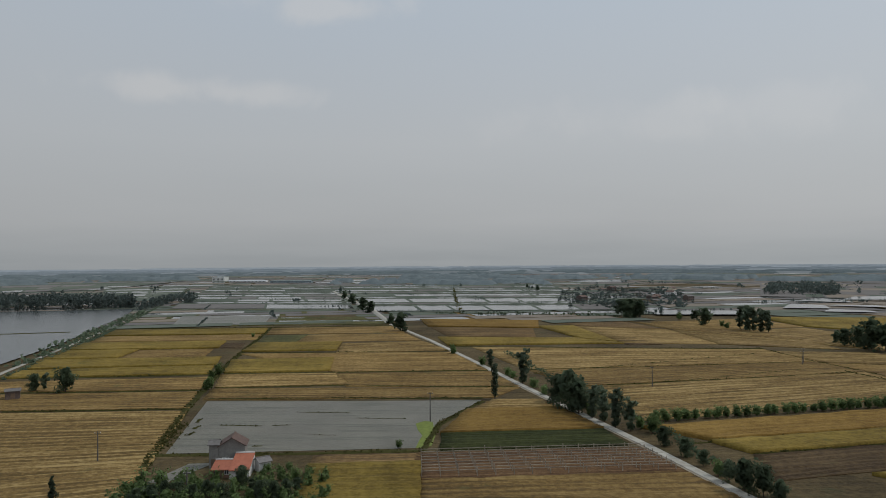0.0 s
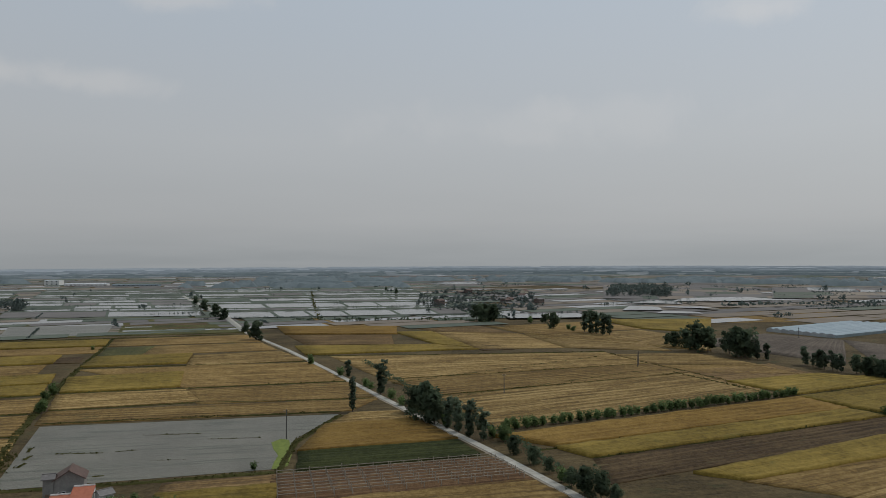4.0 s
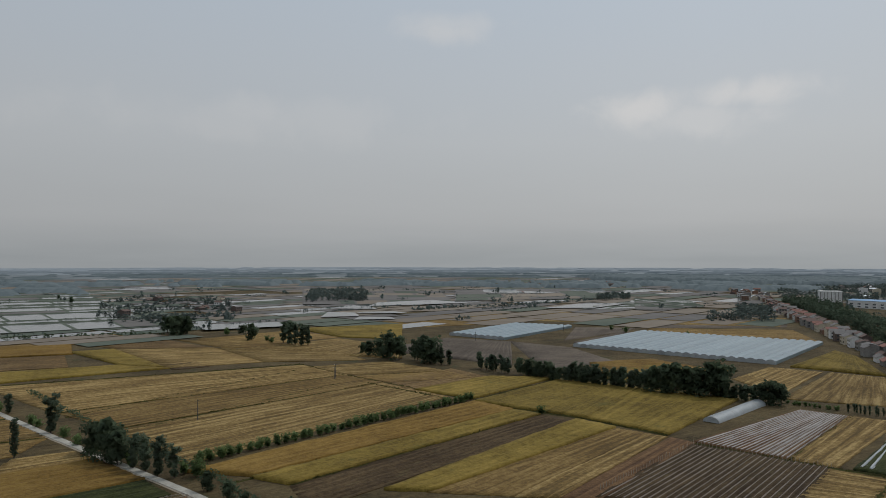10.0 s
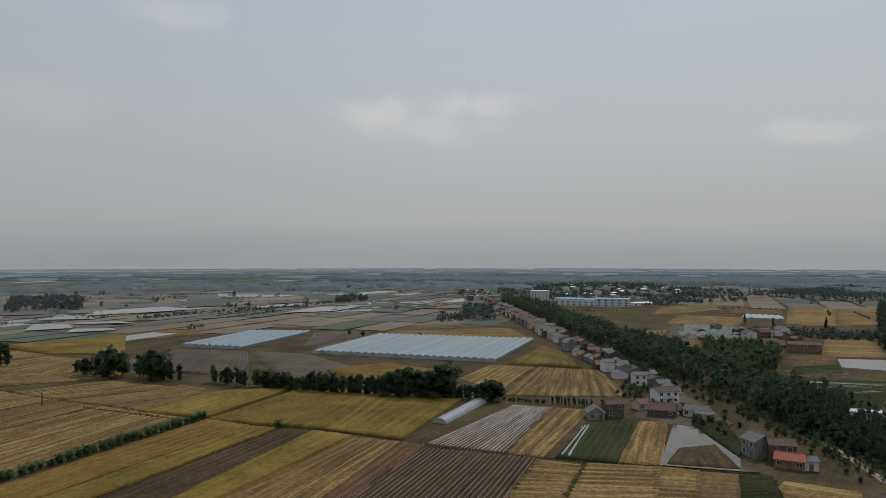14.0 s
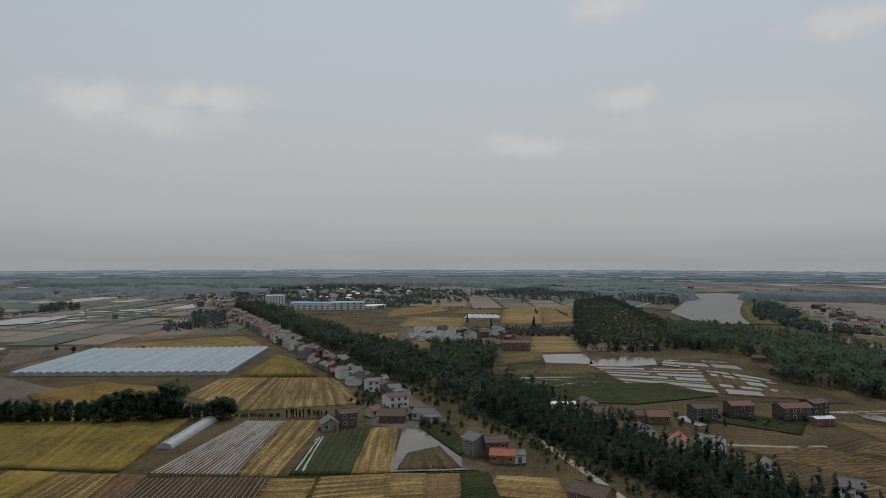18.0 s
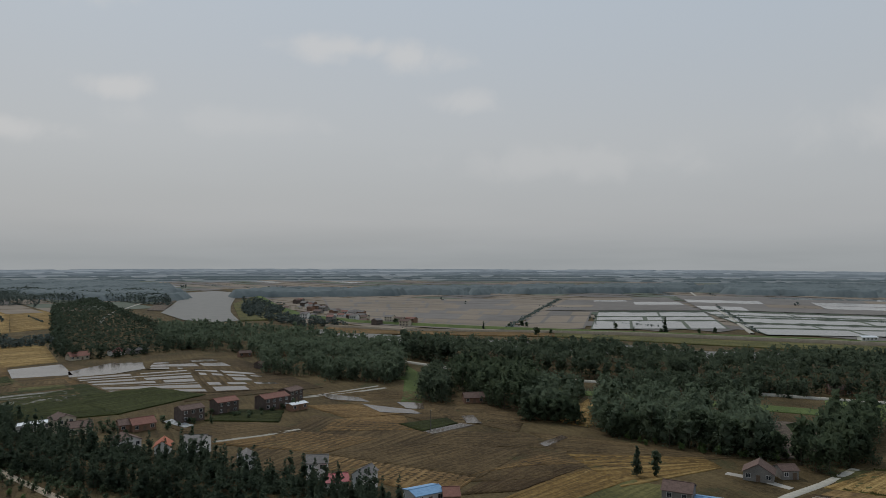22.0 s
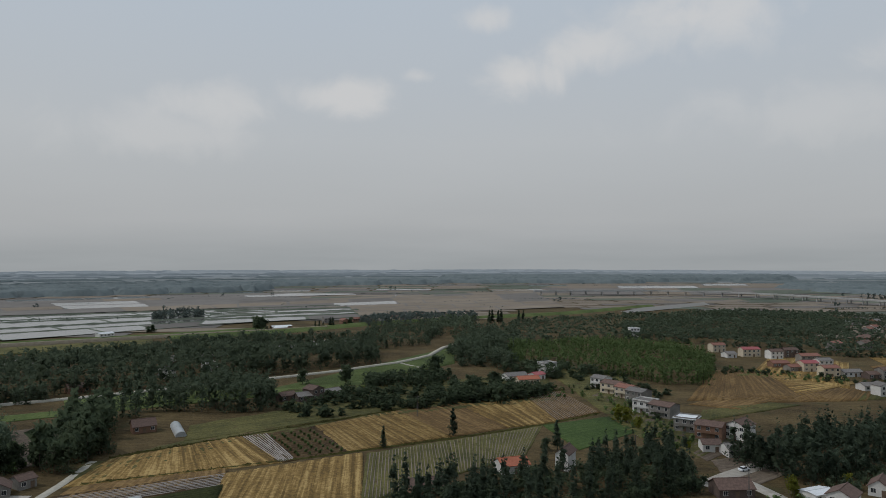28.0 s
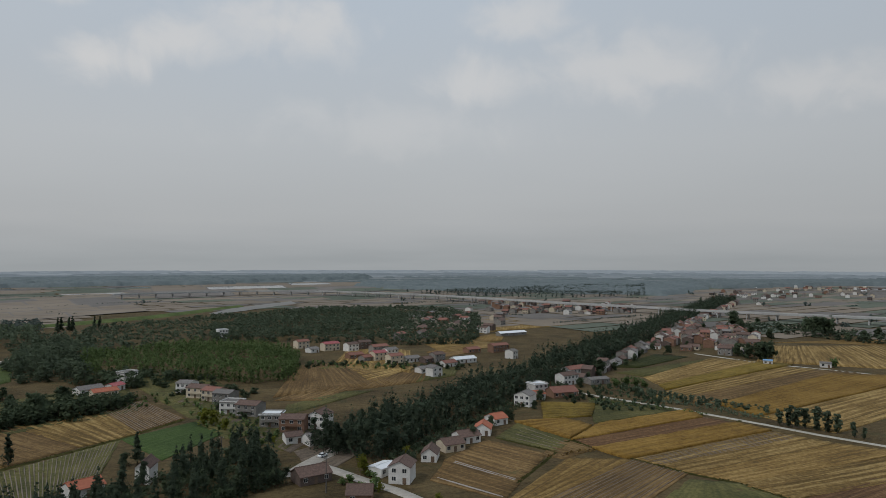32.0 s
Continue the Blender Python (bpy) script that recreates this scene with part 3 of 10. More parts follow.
# ---- trees ----
def leaf_cloud(rng, centres, radii, n, size, flat=0.75, heart=None):
    """n leaf clumps as small bent quads round some lobes, with the normals of the crown's round outline."""
    k = rng.integers(0, len(centres), n)
    d = rng.normal(size=(n, 3))
    d /= np.linalg.norm(d, axis=1)[:, None]
    r = rng.random(n) ** 0.45
    c = centres[k] + d * r[:, None] * radii[k][:, None] * np.array([1, 1, flat])
    out = d if heart is None else c - heart
    out = out / (np.linalg.norm(out, axis=1)[:, None] + 1e-6)
    out = 0.70 * out + 0.40 * d + 0.16 * rng.normal(size=(n, 3)) + np.array([0, 0, 0.32])
    out /= np.linalg.norm(out, axis=1)[:, None]
    nrm = d * 0.5 + rng.normal(size=(n, 3)) * 0.8 + np.array([0, 0, 0.45])
    nrm *= np.where((nrm * out).sum(1) < 0, -1.0, 1.0)[:, None]
    nrm /= np.linalg.norm(nrm, axis=1)[:, None]
    a = np.cross(nrm, rng.normal(size=(n, 3)))
    a /= np.linalg.norm(a, axis=1)[:, None]
    b = np.cross(nrm, a)
    s = size * (0.6 + 0.8 * rng.random(n))[:, None]
    droop = nrm * s * -0.35
    v = np.stack([c - a * s + droop, c - b * s * 0.7, c + a * s + droop, c + b * s * 0.7], 1).reshape(-1, 3)
    return v, np.arange(4 * n).reshape(n, 4), np.repeat(out, 4, axis=0)


def trunk_mesh(name, height, r, limbs, rng):
    V, F = [], []

    def tube(p0, p1, r0, r1, k=6):
        p0, p1 = np.array(p0, float), np.array(p1, float)
        ax = (p1 - p0) / np.linalg.norm(p1 - p0)
        a = np.cross(ax, (0.3, 0.9, 0.1))
        a /= np.linalg.norm(a)
        b = np.cross(ax, a)
        o = sum(len(v) for v in V)
        ang = np.arange(k) * 2 * np.pi / k
        ring = np.cos(ang)[:, None] * a + np.sin(ang)[:, None] * b
        V.append(np.concatenate([p0 + ring * r0, p1 + ring * r1]))
        i = np.arange(k)
        F.append(np.stack([o + i, o + (i + 1) % k, o + k + (i + 1) % k, o + k + i], 1))
    tube((0, 0, -0.2), (0.1, 0, height * 0.45), r, r * 0.7)
    tube((0.1, 0, height * 0.45), (0, 0.1, height), r * 0.7, r * 0.2)
    for _ in range(limbs):
        z = height * rng.uniform(0.3, 0.8)
        an = rng.uniform(0, 6.28)
        ln = height * rng.uniform(0.15, 0.32)
        tube((0, 0, z), (math.cos(an) * ln, math.sin(an) * ln, z + ln * 0.7), r * 0.4, r * 0.12, 5)
    return mesh_np(name, np.concatenate(V), np.concatenate(F), M["bark"], smooth=True)


def lobes(kind, rng):
    """Lobe centres and radii of a crown for a tree 10 m high."""
    C, R = [], []
    if kind == "broad":
        for _ in range(15):
            an, rr = rng.uniform(0, 6.28), 2.9 * math.sqrt(rng.random())
            C.append((rr * math.cos(an), rr * math.sin(an), rng.uniform(1.3, 8.6) - 0.22 * rr)), R.append(rng.uniform(1.2, 2.1))
    elif kind == "poplar":
        for _ in range(16):
            z = rng.uniform(1.0, 9.0)
            w = 1.65 * math.sin(math.pi * min(1, (10.3 - z) / 8.6)) + 0.35
            an = rng.uniform(0, 6.28)
            C.append((w * math.cos(an) * 0.8, w * math.sin(an) * 0.8, z)), R.append(rng.uniform(0.7, 1.25))
    elif kind == "column":
        for k in range(18):
            z = 1.2 + 8.2 * k / 17
            C.append((rng.uniform(-0.3, 0.3), rng.uniform(-0.3, 0.3), z)), R.append(0.55 + 0.55 * math.sin(math.pi * (z - 0.5) / 9.6))
    elif kind == "conifer":
        for i in range(20):
            z = 1.2 + 8.4 * i / 19
            w = 2.3 * (1 - z / 10.4) ** 0.95
            an = rng.uniform(0, 6.28)
            C.append((w * 0.62 * math.cos(an), w * 0.62 * math.sin(an), z + rng.uniform(-0.4, 0.4))), R.append(0.22 + w * rng.uniform(0.32, 0.56))
    else:
        for _ in range(9):
            an, rr = rng.uniform(0, 6.28), 3.2 * math.sqrt(rng.random())
            C.append((rr * math.cos(an), rr * math.sin(an), rng.uniform(1.6, 7.5))), R.append(rng.uniform(1.9, 2.9))
    return np.array(C), np.array(R)


HEART = np.array([0, 0, 4.2])


def core(kind, rng, n):
    """The dense inside of a crown 10 m high: large loose sprays of leaves round the stem."""
    z0, z1, w = {"broad": (2.6, 7.8, 1.7), "poplar": (2.4, 8.2, 0.8), "column": (1.4, 8.6, 0.35), "conifer": (1.4, 7.6, 0.8), "bush": (1.2, 6.4, 2.2)}[kind]
    z = rng.uniform(z0, z1, n)
    an, r = rng.uniform(0, 6.28, n), w * np.sqrt(rng.random(n)) * (1 - 0.55 * (z - z0) / (z1 - z0))
    c = np.stack([r * np.cos(an), r * np.sin(an), z], 1)
    return leaf_cloud(rng, c, np.full(n, 0.3), n, {"broad": 1.1, "poplar": 0.8, "column": 0.5, "conifer": 0.7, "bush": 1.4}[kind], 1.0, HEART)


TREE_WORDS = {
    "broad": ("tree", "broad dark green tree with a dense crown", "leaf"),
    "poplar": ("poplar_tree", "tall poplar tree with a loose dark green crown", "leaf2"),
    "column": ("cypress_tree", "narrow upright dark green tree", "leafc"),
    "conifer": ("conifer_tree", "pointed dark green dawn redwood tree", "leafc"),
    "bush": ("bush", "rounded green bush beside a field", "bushleaf"),
    "yellow": ("tree", "small yellow-green leafy tree", "leafy"),
}
TREES = {}
for kind_name, (word, tree_label, leaf_name) in TREE_WORDS.items():
    TREES[kind_name] = []
    for var in range(4):
        rng = np.random.default_rng(100 + var + 17 * len(TREES))
        cc, rr_ = lobes("broad" if kind_name == "yellow" else kind_name, rng)
        count = {"broad": 1250, "poplar": 1050, "column": 700, "conifer": 900, "bush": 420, "yellow": 800}[kind_name]
        lv_, lf_, ln_ = leaf_cloud(rng, cc, rr_, count, {"bush": 0.45, "conifer": 0.25, "column": 0.25}.get(kind_name, 0.29), 0.85, HEART)
        cv_, cf_, cn_ = core("broad" if kind_name == "yellow" else kind_name, rng, 120 if kind_name == "broad" else 70)
        crown = mesh_np("crown", np.concatenate([cv_, lv_]), np.concatenate([cf_, lf_ + len(cv_)]), M[leaf_name], normals=np.concatenate([cn_, ln_]))
        fv_, ff_, fn_ = leaf_cloud(rng, cc, rr_, count * 4 // 10, {"bush": 0.7, "conifer": 0.38, "column": 0.38}.get(kind_name, 0.48), 0.85, HEART)
        light = mesh_np("crown", np.concatenate([cv_, fv_]), np.concatenate([cf_, ff_ + len(cv_)]), M[leaf_name], normals=np.concatenate([cn_, fn_]))
        TREES[kind_name].append((trunk_mesh("trunk", 3.0 if kind_name == "bush" else 8.2, 0.18, 5, rng), crown, light))
tree_rng = random.Random(5)


def tree(kind, x, y, height, label="", group="", wide=1.0):
    word, words, _ = TREE_WORDS[kind]
    trunk, crown, light = TREES[kind][tree_rng.randrange(4)]
    crown = crown if math.hypot(x, y) < 330 and height > 4.5 else light
    top = new(word)
    s = height / 10
    top.matrix_world = Matrix.LocRotScale((x, y, 0), Euler((0, 0, tree_rng.uniform(0, 6.28))), (s * wide, s * wide, s))
    for nm, me in (("trunk", trunk), ("crown", crown)):
        new(nm, me).parent = top
    return tagged(top, label or words, "bush" if kind == "bush" else "tree", group)


def tree_row(kind, p, q, n, height, label="", group="", jitter=1.0, wide=1.0):
    for i in range(n):
        f = (i + 0.5) / n
        x = p[0] + (q[0] - p[0]) * f + tree_rng.uniform(-jitter, jitter)
        y = p[1] + (q[1] - p[1]) * f + tree_rng.uniform(-jitter, jitter)
        tree(kind, x, y, height * tree_rng.uniform(0.8, 1.15), label, group, wide)


def inside(pts, x, y):
    hit = np.zeros(len(x), bool)
    for (x0, y0), (x1, y1) in zip(pts, list(pts[1:]) + [pts[0]]):
        cross = ((y0 > y) != (y1 > y)) & (x < (x1 - x0) * (y - y0) / ((y1 - y0) or 1e-9) + x0)
        hit ^= cross
    return hit


def wood(pts, height, spacing, leaves, label, kind="poplar", mat="leaf2", seed=1, size=0.7, name="woodland", gaps=-0.95):
    """Many trees that nobody could count: crowns of leaf clumps over thin trunks, joined."""
    rng = np.random.default_rng(seed)
    P = np.array(pts, float)
    lo, hi = P.min(0), P.max(0)
    gx, gy = np.meshgrid(np.arange(lo[0], hi[0], spacing), np.arange(lo[1], hi[1], spacing))
    gx = gx.ravel() + rng.uniform(-0.45, 0.45, gx.size) * spacing
    gy = gy.ravel() + rng.uniform(-0.45, 0.45, gy.size) * spacing
    ok = inside([tuple(p) for p in P], gx, gy)
    ok &= fbm(gx, gy, 0.035) + 0.5 * fbm(gy, gx, 0.11) + rng.uniform(-0.3, 0.3, gx.size) > gaps
    gx, gy = gx[ok], gy[ok]
    n = len(gx)
    if n == 0:
        return None
    hs = height * (0.68 + 0.36 * rng.random(n) + 0.18 * fbm(gx, gy, 0.03) + 0.16 * fbm(gy, gx, 0.012)) / 10
    wide = 1.0 if kind == "bush" else max(1, min(1.25 * spacing / (4.4 if kind != "broad" else 6.5) / (height / 10), 1.6))
    reach = np.hypot(gx, gy)
    level = np.where(reach < 340, 0, np.where(reach < 620, 1, 2))
    # trees well inside show their tops alone
    edge = np.full(n, 1e9)
    for (x0, y0), (x1, y1) in zip(P, np.roll(P, -1, axis=0)):
        f = np.clip(((gx - x0) * (x1 - x0) + (gy - y0) * (y1 - y0)) / ((x1 - x0) ** 2 + (y1 - y0) ** 2 + 1e-9), 0, 1)
        edge = np.minimum(edge, np.hypot(gx - x0 - f * (x1 - x0), gy - y0 - f * (y1 - y0)))
    inner = (edge > 1.6 * spacing) & (gaps < -0.6)
    banks = {}
    for lv in range(3):
        for i in range(5):
            c, r = lobes(kind, rng)
            v, f, m = leaf_cloud(rng, c, r, int(leaves * (1.35, 0.62, 0.24)[lv]), size * (0.62, 0.88, 1.38)[lv] * 10 / height, 0.85, HEART)
            cv_, cf_, cn_ = core(kind, rng, (34, 24, 12)[lv])
            v, m = np.concatenate([cv_, v]) * np.array([wide, wide, 1]), np.concatenate([cn_, m])
            # low boughs and brush round the foot of the trees on the rim
            kc = 0 if kind == "bush" else 9
            if kc:
                an_, rr_ = rng.uniform(0, 6.28, kc), 2.6 * np.sqrt(rng.random(kc))
                bv, _f, bn = leaf_cloud(rng, np.column_stack([rr_ * np.cos(an_), rr_ * np.sin(an_), rng.uniform(0.3, 3.2, kc)]), np.full(kc, 1.1), int(leaves * (0.7, 0.45, 0.2)[lv]), size * (0.66, 0.9, 1.4)[lv] * 10 / height, 0.9, HEART)
                banks[lv, i, False] = np.concatenate([v, bv * np.array([wide, wide, 1])]), np.concatenate([m, bn])
            else:
                banks[lv, i, False] = v, m
            high = np.repeat(v.reshape(-1, 4, 3)[:, :, 2].mean(1) > 5.0, 4)
            banks[lv, i, True] = v[high], m[high]
    V, N = [], []
    for i in range(n):
        a = rng.uniform(0, 6.28)
        ca, sa_ = math.cos(a), math.sin(a)
        v, m = banks[int(level[i]), i % 5, bool(inner[i])]
        v = v * hs[i]
        V.append(np.stack([v[:, 0] * ca - v[:, 1] * sa_ + gx[i], v[:, 0] * sa_ + v[:, 1] * ca + gy[i], v[:, 2]], 1))
        N.append(np.stack([m[:, 0] * ca - m[:, 1] * sa_, m[:, 0] * sa_ + m[:, 1] * ca, m[:, 2]], 1))
    V = np.concatenate(V)
    me = mesh_np(name, V, np.arange(len(V)).reshape(-1, 4), M[mat], normals=np.concatenate(N))
    # trunks: three-sided stems
    gx, gy, hs = gx[~inner], gy[~inner], hs[~inner]
    n = len(gx)
    k = np.arange(n)
    ring = np.array([(0.0, 0.2), (0.17, -0.1), (-0.17, -0.1)])
    tv = np.stack([np.concatenate([gx[:, None] + ring[None, :, 0], gx[:, None] + 0.5 * ring[None, :, 0]], 1),
                   np.concatenate([gy[:, None] + ring[None, :, 1], gy[:, None] + 0.5 * ring[None, :, 1]], 1),
                   np.concatenate([np.full((n, 3), -0.2), np.repeat(hs[:, None] * 7, 3, 1)], 1)], -1).reshape(-1, 3)
    tf = np.concatenate([np.stack([6 * k + j, 6 * k + (j + 1) % 3, 6 * k + 3 + (j + 1) % 3, 6 * k + 3 + j], 1) for j in range(3)])
    ob = tagged(new(name, me), label, "woodland", "", "stuff")
    st = new("trunks", mesh_np("trunks", tv, tf, M["bark"]))
    st.parent = ob
    tagged(st, "", "", "", "stuff")
    return ob


def hedge(pts, width, height, label, mat="bank", seed=3, density=3.4, size=0.36, name="hedge_bank"):
    """Rank grass and shrubs along a bank or ditch."""
    rng = np.random.default_rng(seed)
    V = []
    for (x0, y0), (x1, y1) in zip(pts[:-1], pts[1:]):
        ln = math.hypot(x1 - x0, y1 - y0)
        n = int(ln * density * width)
        f, o = rng.random(n), rng.normal(0, 0.28, n) * width
        x = x0 + (x1 - x0) * f + o * (y1 - y0) / ln
        y = y0 + (y1 - y0) * f - o * (x1 - x0) / ln
        hh = height * np.clip(0.55 + 0.6 * fbm(x, y, 0.17) + 0.3 * fbm(y, x, 0.05), 0.12, 1.4) * np.exp(-(o / width) ** 2 * 2)
        c = np.stack([x, y, hh * rng.random(n)], 1)
        v, _, _ = leaf_cloud(rng, c, np.full(n, 0.3), n, size)
        # one clump at each stem, over an uneven mound of turf
        V.append(v)
        if width > 2.6:
            continue
        k = max(2, int(ln / 1.4))
        g = np.linspace(0, 1, k + 1)
        ridge = []
        for o in (-0.55, -0.3, 0.0, 0.3, 0.55):
            off = width * o * (1 + 0.25 * rng.uniform(-1, 1, k + 1))
            zz = 0.02 if abs(o) > 0.5 else height * (0.30 if o else 0.45) * (0.5 + rng.random(k + 1))
            ridge.append(np.stack([x0 + (x1 - x0) * g + off * (y1 - y0) / ln, y0 + (y1 - y0) * g - off * (x1 - x0) / ln, np.zeros(k + 1) + zz], 1))
        r = np.stack(ridge)
        V.append(np.stack([r[:-1, :-1], r[:-1, 1:], r[1:, 1:], r[1:, :-1]], 2).reshape(-1, 3))
    V = np.concatenate(V)
    me = mesh_np(name, V, np.arange(len(V)).reshape(-1, 4), M[mat])
    return tagged(new(name, me), label, "hedge", "", "stuff")


# ---- houses and sheds ----
def window_part(parent, x, z, w, h, y, side=1):
    wf = part("window", boxes((x - w / 2 - 0.08, x + w / 2 + 0.08, y - 0.05 * side - 0.03, y + 0.03, z - 0.08, z), (x - w / 2 - 0.08, x + w / 2 + 0.08, y - 0.08, y + 0.03, z + h, z + h + 0.08),
                              (x - w / 2 - 0.08, x - w / 2, y - 0.08, y + 0.03, z, z + h), (x + w / 2, x + w / 2 + 0.08, y - 0.08, y + 0.03, z, z + h), (x - 0.03, x + 0.03, y - 0.07, y + 0.03, z, z + h)), M["white"], parent)
    part("pane", boxes((x - w / 2, x + w / 2, y - 0.03, y + 0.02, z, z + h)), M["glass"], wf)
    return wf


def house(x, y, heading, w, d, storeys, wall, roof, label, kind="gable", rise=1.6, front=2, turn=False, balcony=False, chimney=False):
    """A village house: its front runs along its own x axis, its depth goes to +y. turn: the ridge runs front to back."""
    top = new("house")
    top.matrix_world = pose(x, y, 0, 0, 0, heading)
    h = 0.3 + 2.75 * storeys
    over = 0.45
    if kind == "gable":
        bm = bmesh.new()
        if turn:
            prism(bm, [(-w / 2, 0), (w / 2, 0), (w / 2, h), (0, h + rise), (-w / 2, h)], 0, d)
        else:
            prism(bm, [(-d / 2, 0), (d / 2, 0), (d / 2, h), (0, h + rise), (-d / 2, h)], -w / 2, w / 2)
            bmesh.ops.transform(bm, matrix=Matrix(((0, 1, 0, 0), (1, 0, 0, d / 2), (0, 0, 1, 0), (0, 0, 0, 1))), verts=bm.verts)
            bmesh.ops.reverse_faces(bm, faces=bm.faces)
        bmesh.ops.recalc_face_normals(bm, faces=bm.faces)
        part("wall", bm, M[wall], top)
        span, ln = (w, d) if turn else (d, w)
        k = rise / (span / 2)
        for s in (-1, 1):
            bm = bmesh.new()
            e = span / 2 + over
            prism(bm, [(0.0, h + rise + 0.03), (s * e, h + rise + 0.03 - k * e), (s * e, h + rise + 0.21 - k * e), (0.0, h + rise + 0.21)], -ln / 2 - 0.35, ln / 2 + 0.35)
            mtx = Matrix.Translation((0, d / 2, 0)) if turn else Matrix(((0, 1, 0, 0), (1, 0, 0, d / 2), (0, 0, 1, 0), (0, 0, 0, 1)))
            bmesh.ops.transform(bm, matrix=mtx, verts=bm.verts)
            bmesh.ops.recalc_face_normals(bm, faces=bm.faces)
            part("roof", bm, M[roof], top)
        rb = boxes((-ln / 2 - 0.35, ln / 2 + 0.35, -0.13, 0.13, h + rise + 0.12, h + rise + 0.32))
        bmesh.ops.transform(rb, matrix=Matrix.Translation((0, d / 2, 0)) @ Matrix.Rotation(radians(90) if turn else 0, 4, "Z"), verts=rb.verts)
        part("ridge", rb, M[roof], top)
    else:
        part("wall", boxes((-w / 2, w / 2, 0, d, 0, h)), M[wall], top)
        part("roof", boxes((-w / 2 - over, w / 2 + over, -over, d + over, h, h + 0.22)), M[roof], top)
        part("parapet", boxes((-w / 2, w / 2, 0.0, 0.18, h + 0.22, h + 0.75), (-w / 2, w / 2, d - 0.18, d, h + 0.22, h + 0.75), (-w / 2, -w / 2 + 0.18, 0.18, d - 0.18, h + 0.22, h + 0.75), (w / 2 - 0.18, w / 2, 0.18, d - 0.18, h + 0.22, h + 0.75)), M[wall], top)
    n = max(1, round(w / 3.4))
    for s in range(int(storeys)):
        for i in range(n):
            cx = -w / 2 + w * (i + 0.5) / n
            if s == 0 and i == n // 2:
                dr = part("door", boxes((cx - 0.65, cx + 0.65, -0.06, 0.02, 0.05, 2.25)), M["door"], top)
                part("handle", boxes((cx + 0.45, cx + 0.52, -0.11, -0.06, 1.0, 1.15)), M["pole"], dr)
            else:
                window_part(top, cx, 0.3 + 2.75 * s + 0.85, 1.4, 1.35, 0.0)
    if balcony and storeys >= 2:
        part("balcony", boxes((-w * 0.32, w * 0.32, -1.2, 0.0, 2.9, 3.05), (-w * 0.32, w * 0.32, -1.2, -1.1, 3.05, 3.95)), M[wall], top)
    if chimney:
        part("chimney", boxes((w * 0.3 - 0.3, w * 0.3 + 0.3, d * 0.6, d * 0.6 + 0.6, h, h + rise + 0.9)), M["brick"], top)
    return tagged(top, label, "house", "village houses")


def lean_to(x, y, heading, w, d, low, high, wall, roof, label):
    """A single-pitch annex: low eave in front, high eave against the house behind it."""
    top = new("annex")
    top.matrix_world = pose(x, y, 0, 0, 0, heading)
    side = Matrix(((0, 1, 0, 0), (1, 0, 0, 0), (0, 0, 1, 0), (0, 0, 0, 1)))
    for nm, poly, x0, x1, mat in (("wall", [(0, 0), (d, 0), (d, high), (0, low)], -w / 2, w / 2, wall),
                                  ("roof", [(-0.4, low - 0.1), (d, high + 0.03), (d, high + 0.2), (-0.4, low + 0.08)], -w / 2 - 0.1, w / 2 + 0.1, roof),
                                  ("parapet", [(d - 0.25, high + 0.21), (d, high + 0.21), (d, high + 0.5), (d - 0.25, high + 0.5)], -w / 2, w / 2, "white")):
        bm = bmesh.new()
        prism(bm, poly, x0, x1)
        bmesh.ops.transform(bm, matrix=side, verts=bm.verts)
        bmesh.ops.recalc_face_normals(bm, faces=bm.faces)
        part(nm, bm, M[mat], top)
    dr = part("door", boxes((-0.6, 0.6, -0.06, 0.02, 0.05, 2.05)), M["door"], top)
    part("handle", boxes((0.42, 0.49, -0.11, -0.06, 1.0, 1.15)), M["pole"], dr)
    window_part(top, w * 0.32, 0.9, 0.9, 1.0, 0.0)
    return tagged(top, label, "house", "village houses")


def tunnel(p, q, width, height, mat, label, name="polytunnel"):
    """A round-arched plastic tunnel from p to q."""
    top = new(name)
    dx, dy = q[0] - p[0], q[1] - p[1]
    ln = math.hypot(dx, dy)
    top.matrix_world = Matrix.Translation((p[0], p[1], 0)) @ Matrix.Rotation(math.atan2(dy, dx), 4, "Z")
    n, k = 10, max(2, int(ln / 3))
    an = np.linspace(0, np.pi, n)
    xs = np.linspace(0, ln, k)
    V = np.stack([np.repeat(xs, n), np.tile(-np.cos(an) * width / 2, k), np.tile(np.sin(an) * height, k)], 1)
    V[:, 2] += 0.03 * np.sin(V[:, 0] * 2.1)
    i = np.arange(k * n).reshape(k, n)
    F = np.stack([i[:-1, :-1], i[1:, :-1], i[1:, 1:], i[:-1, 1:]], -1).reshape(-1, 4)
    new("cover", mesh_np("cover", V, F, M[mat], smooth=True)).parent = top
    for xx in (0.0, ln):
        bm = bmesh.new()
        bm.faces.new([bm.verts.new((xx, -math.cos(a) * width / 2, math.sin(a) * height)) for a in an])
        part("end_sheet", bm, M[mat], top)
    for xx in np.linspace(0.3, ln - 0.3, max(2, int(ln / 6))):
        bm = bmesh.new()
        for a, b in zip(an[:-1], an[1:]):
            y0, z0, y1, z1 = -math.cos(a) * width / 2, math.sin(a) * height + 0.03, -math.cos(b) * width / 2, math.sin(b) * height + 0.03
            vs = [bm.verts.new(v) for v in ((xx - 0.06, y0, z0), (xx + 0.06, y0, z0), (xx + 0.06, y1, z1), (xx - 0.06, y1, z1))]
            bm.faces.new(vs)
        part("hoop", bm, M["wood"], top)
    return tagged(top, label, "greenhouse")


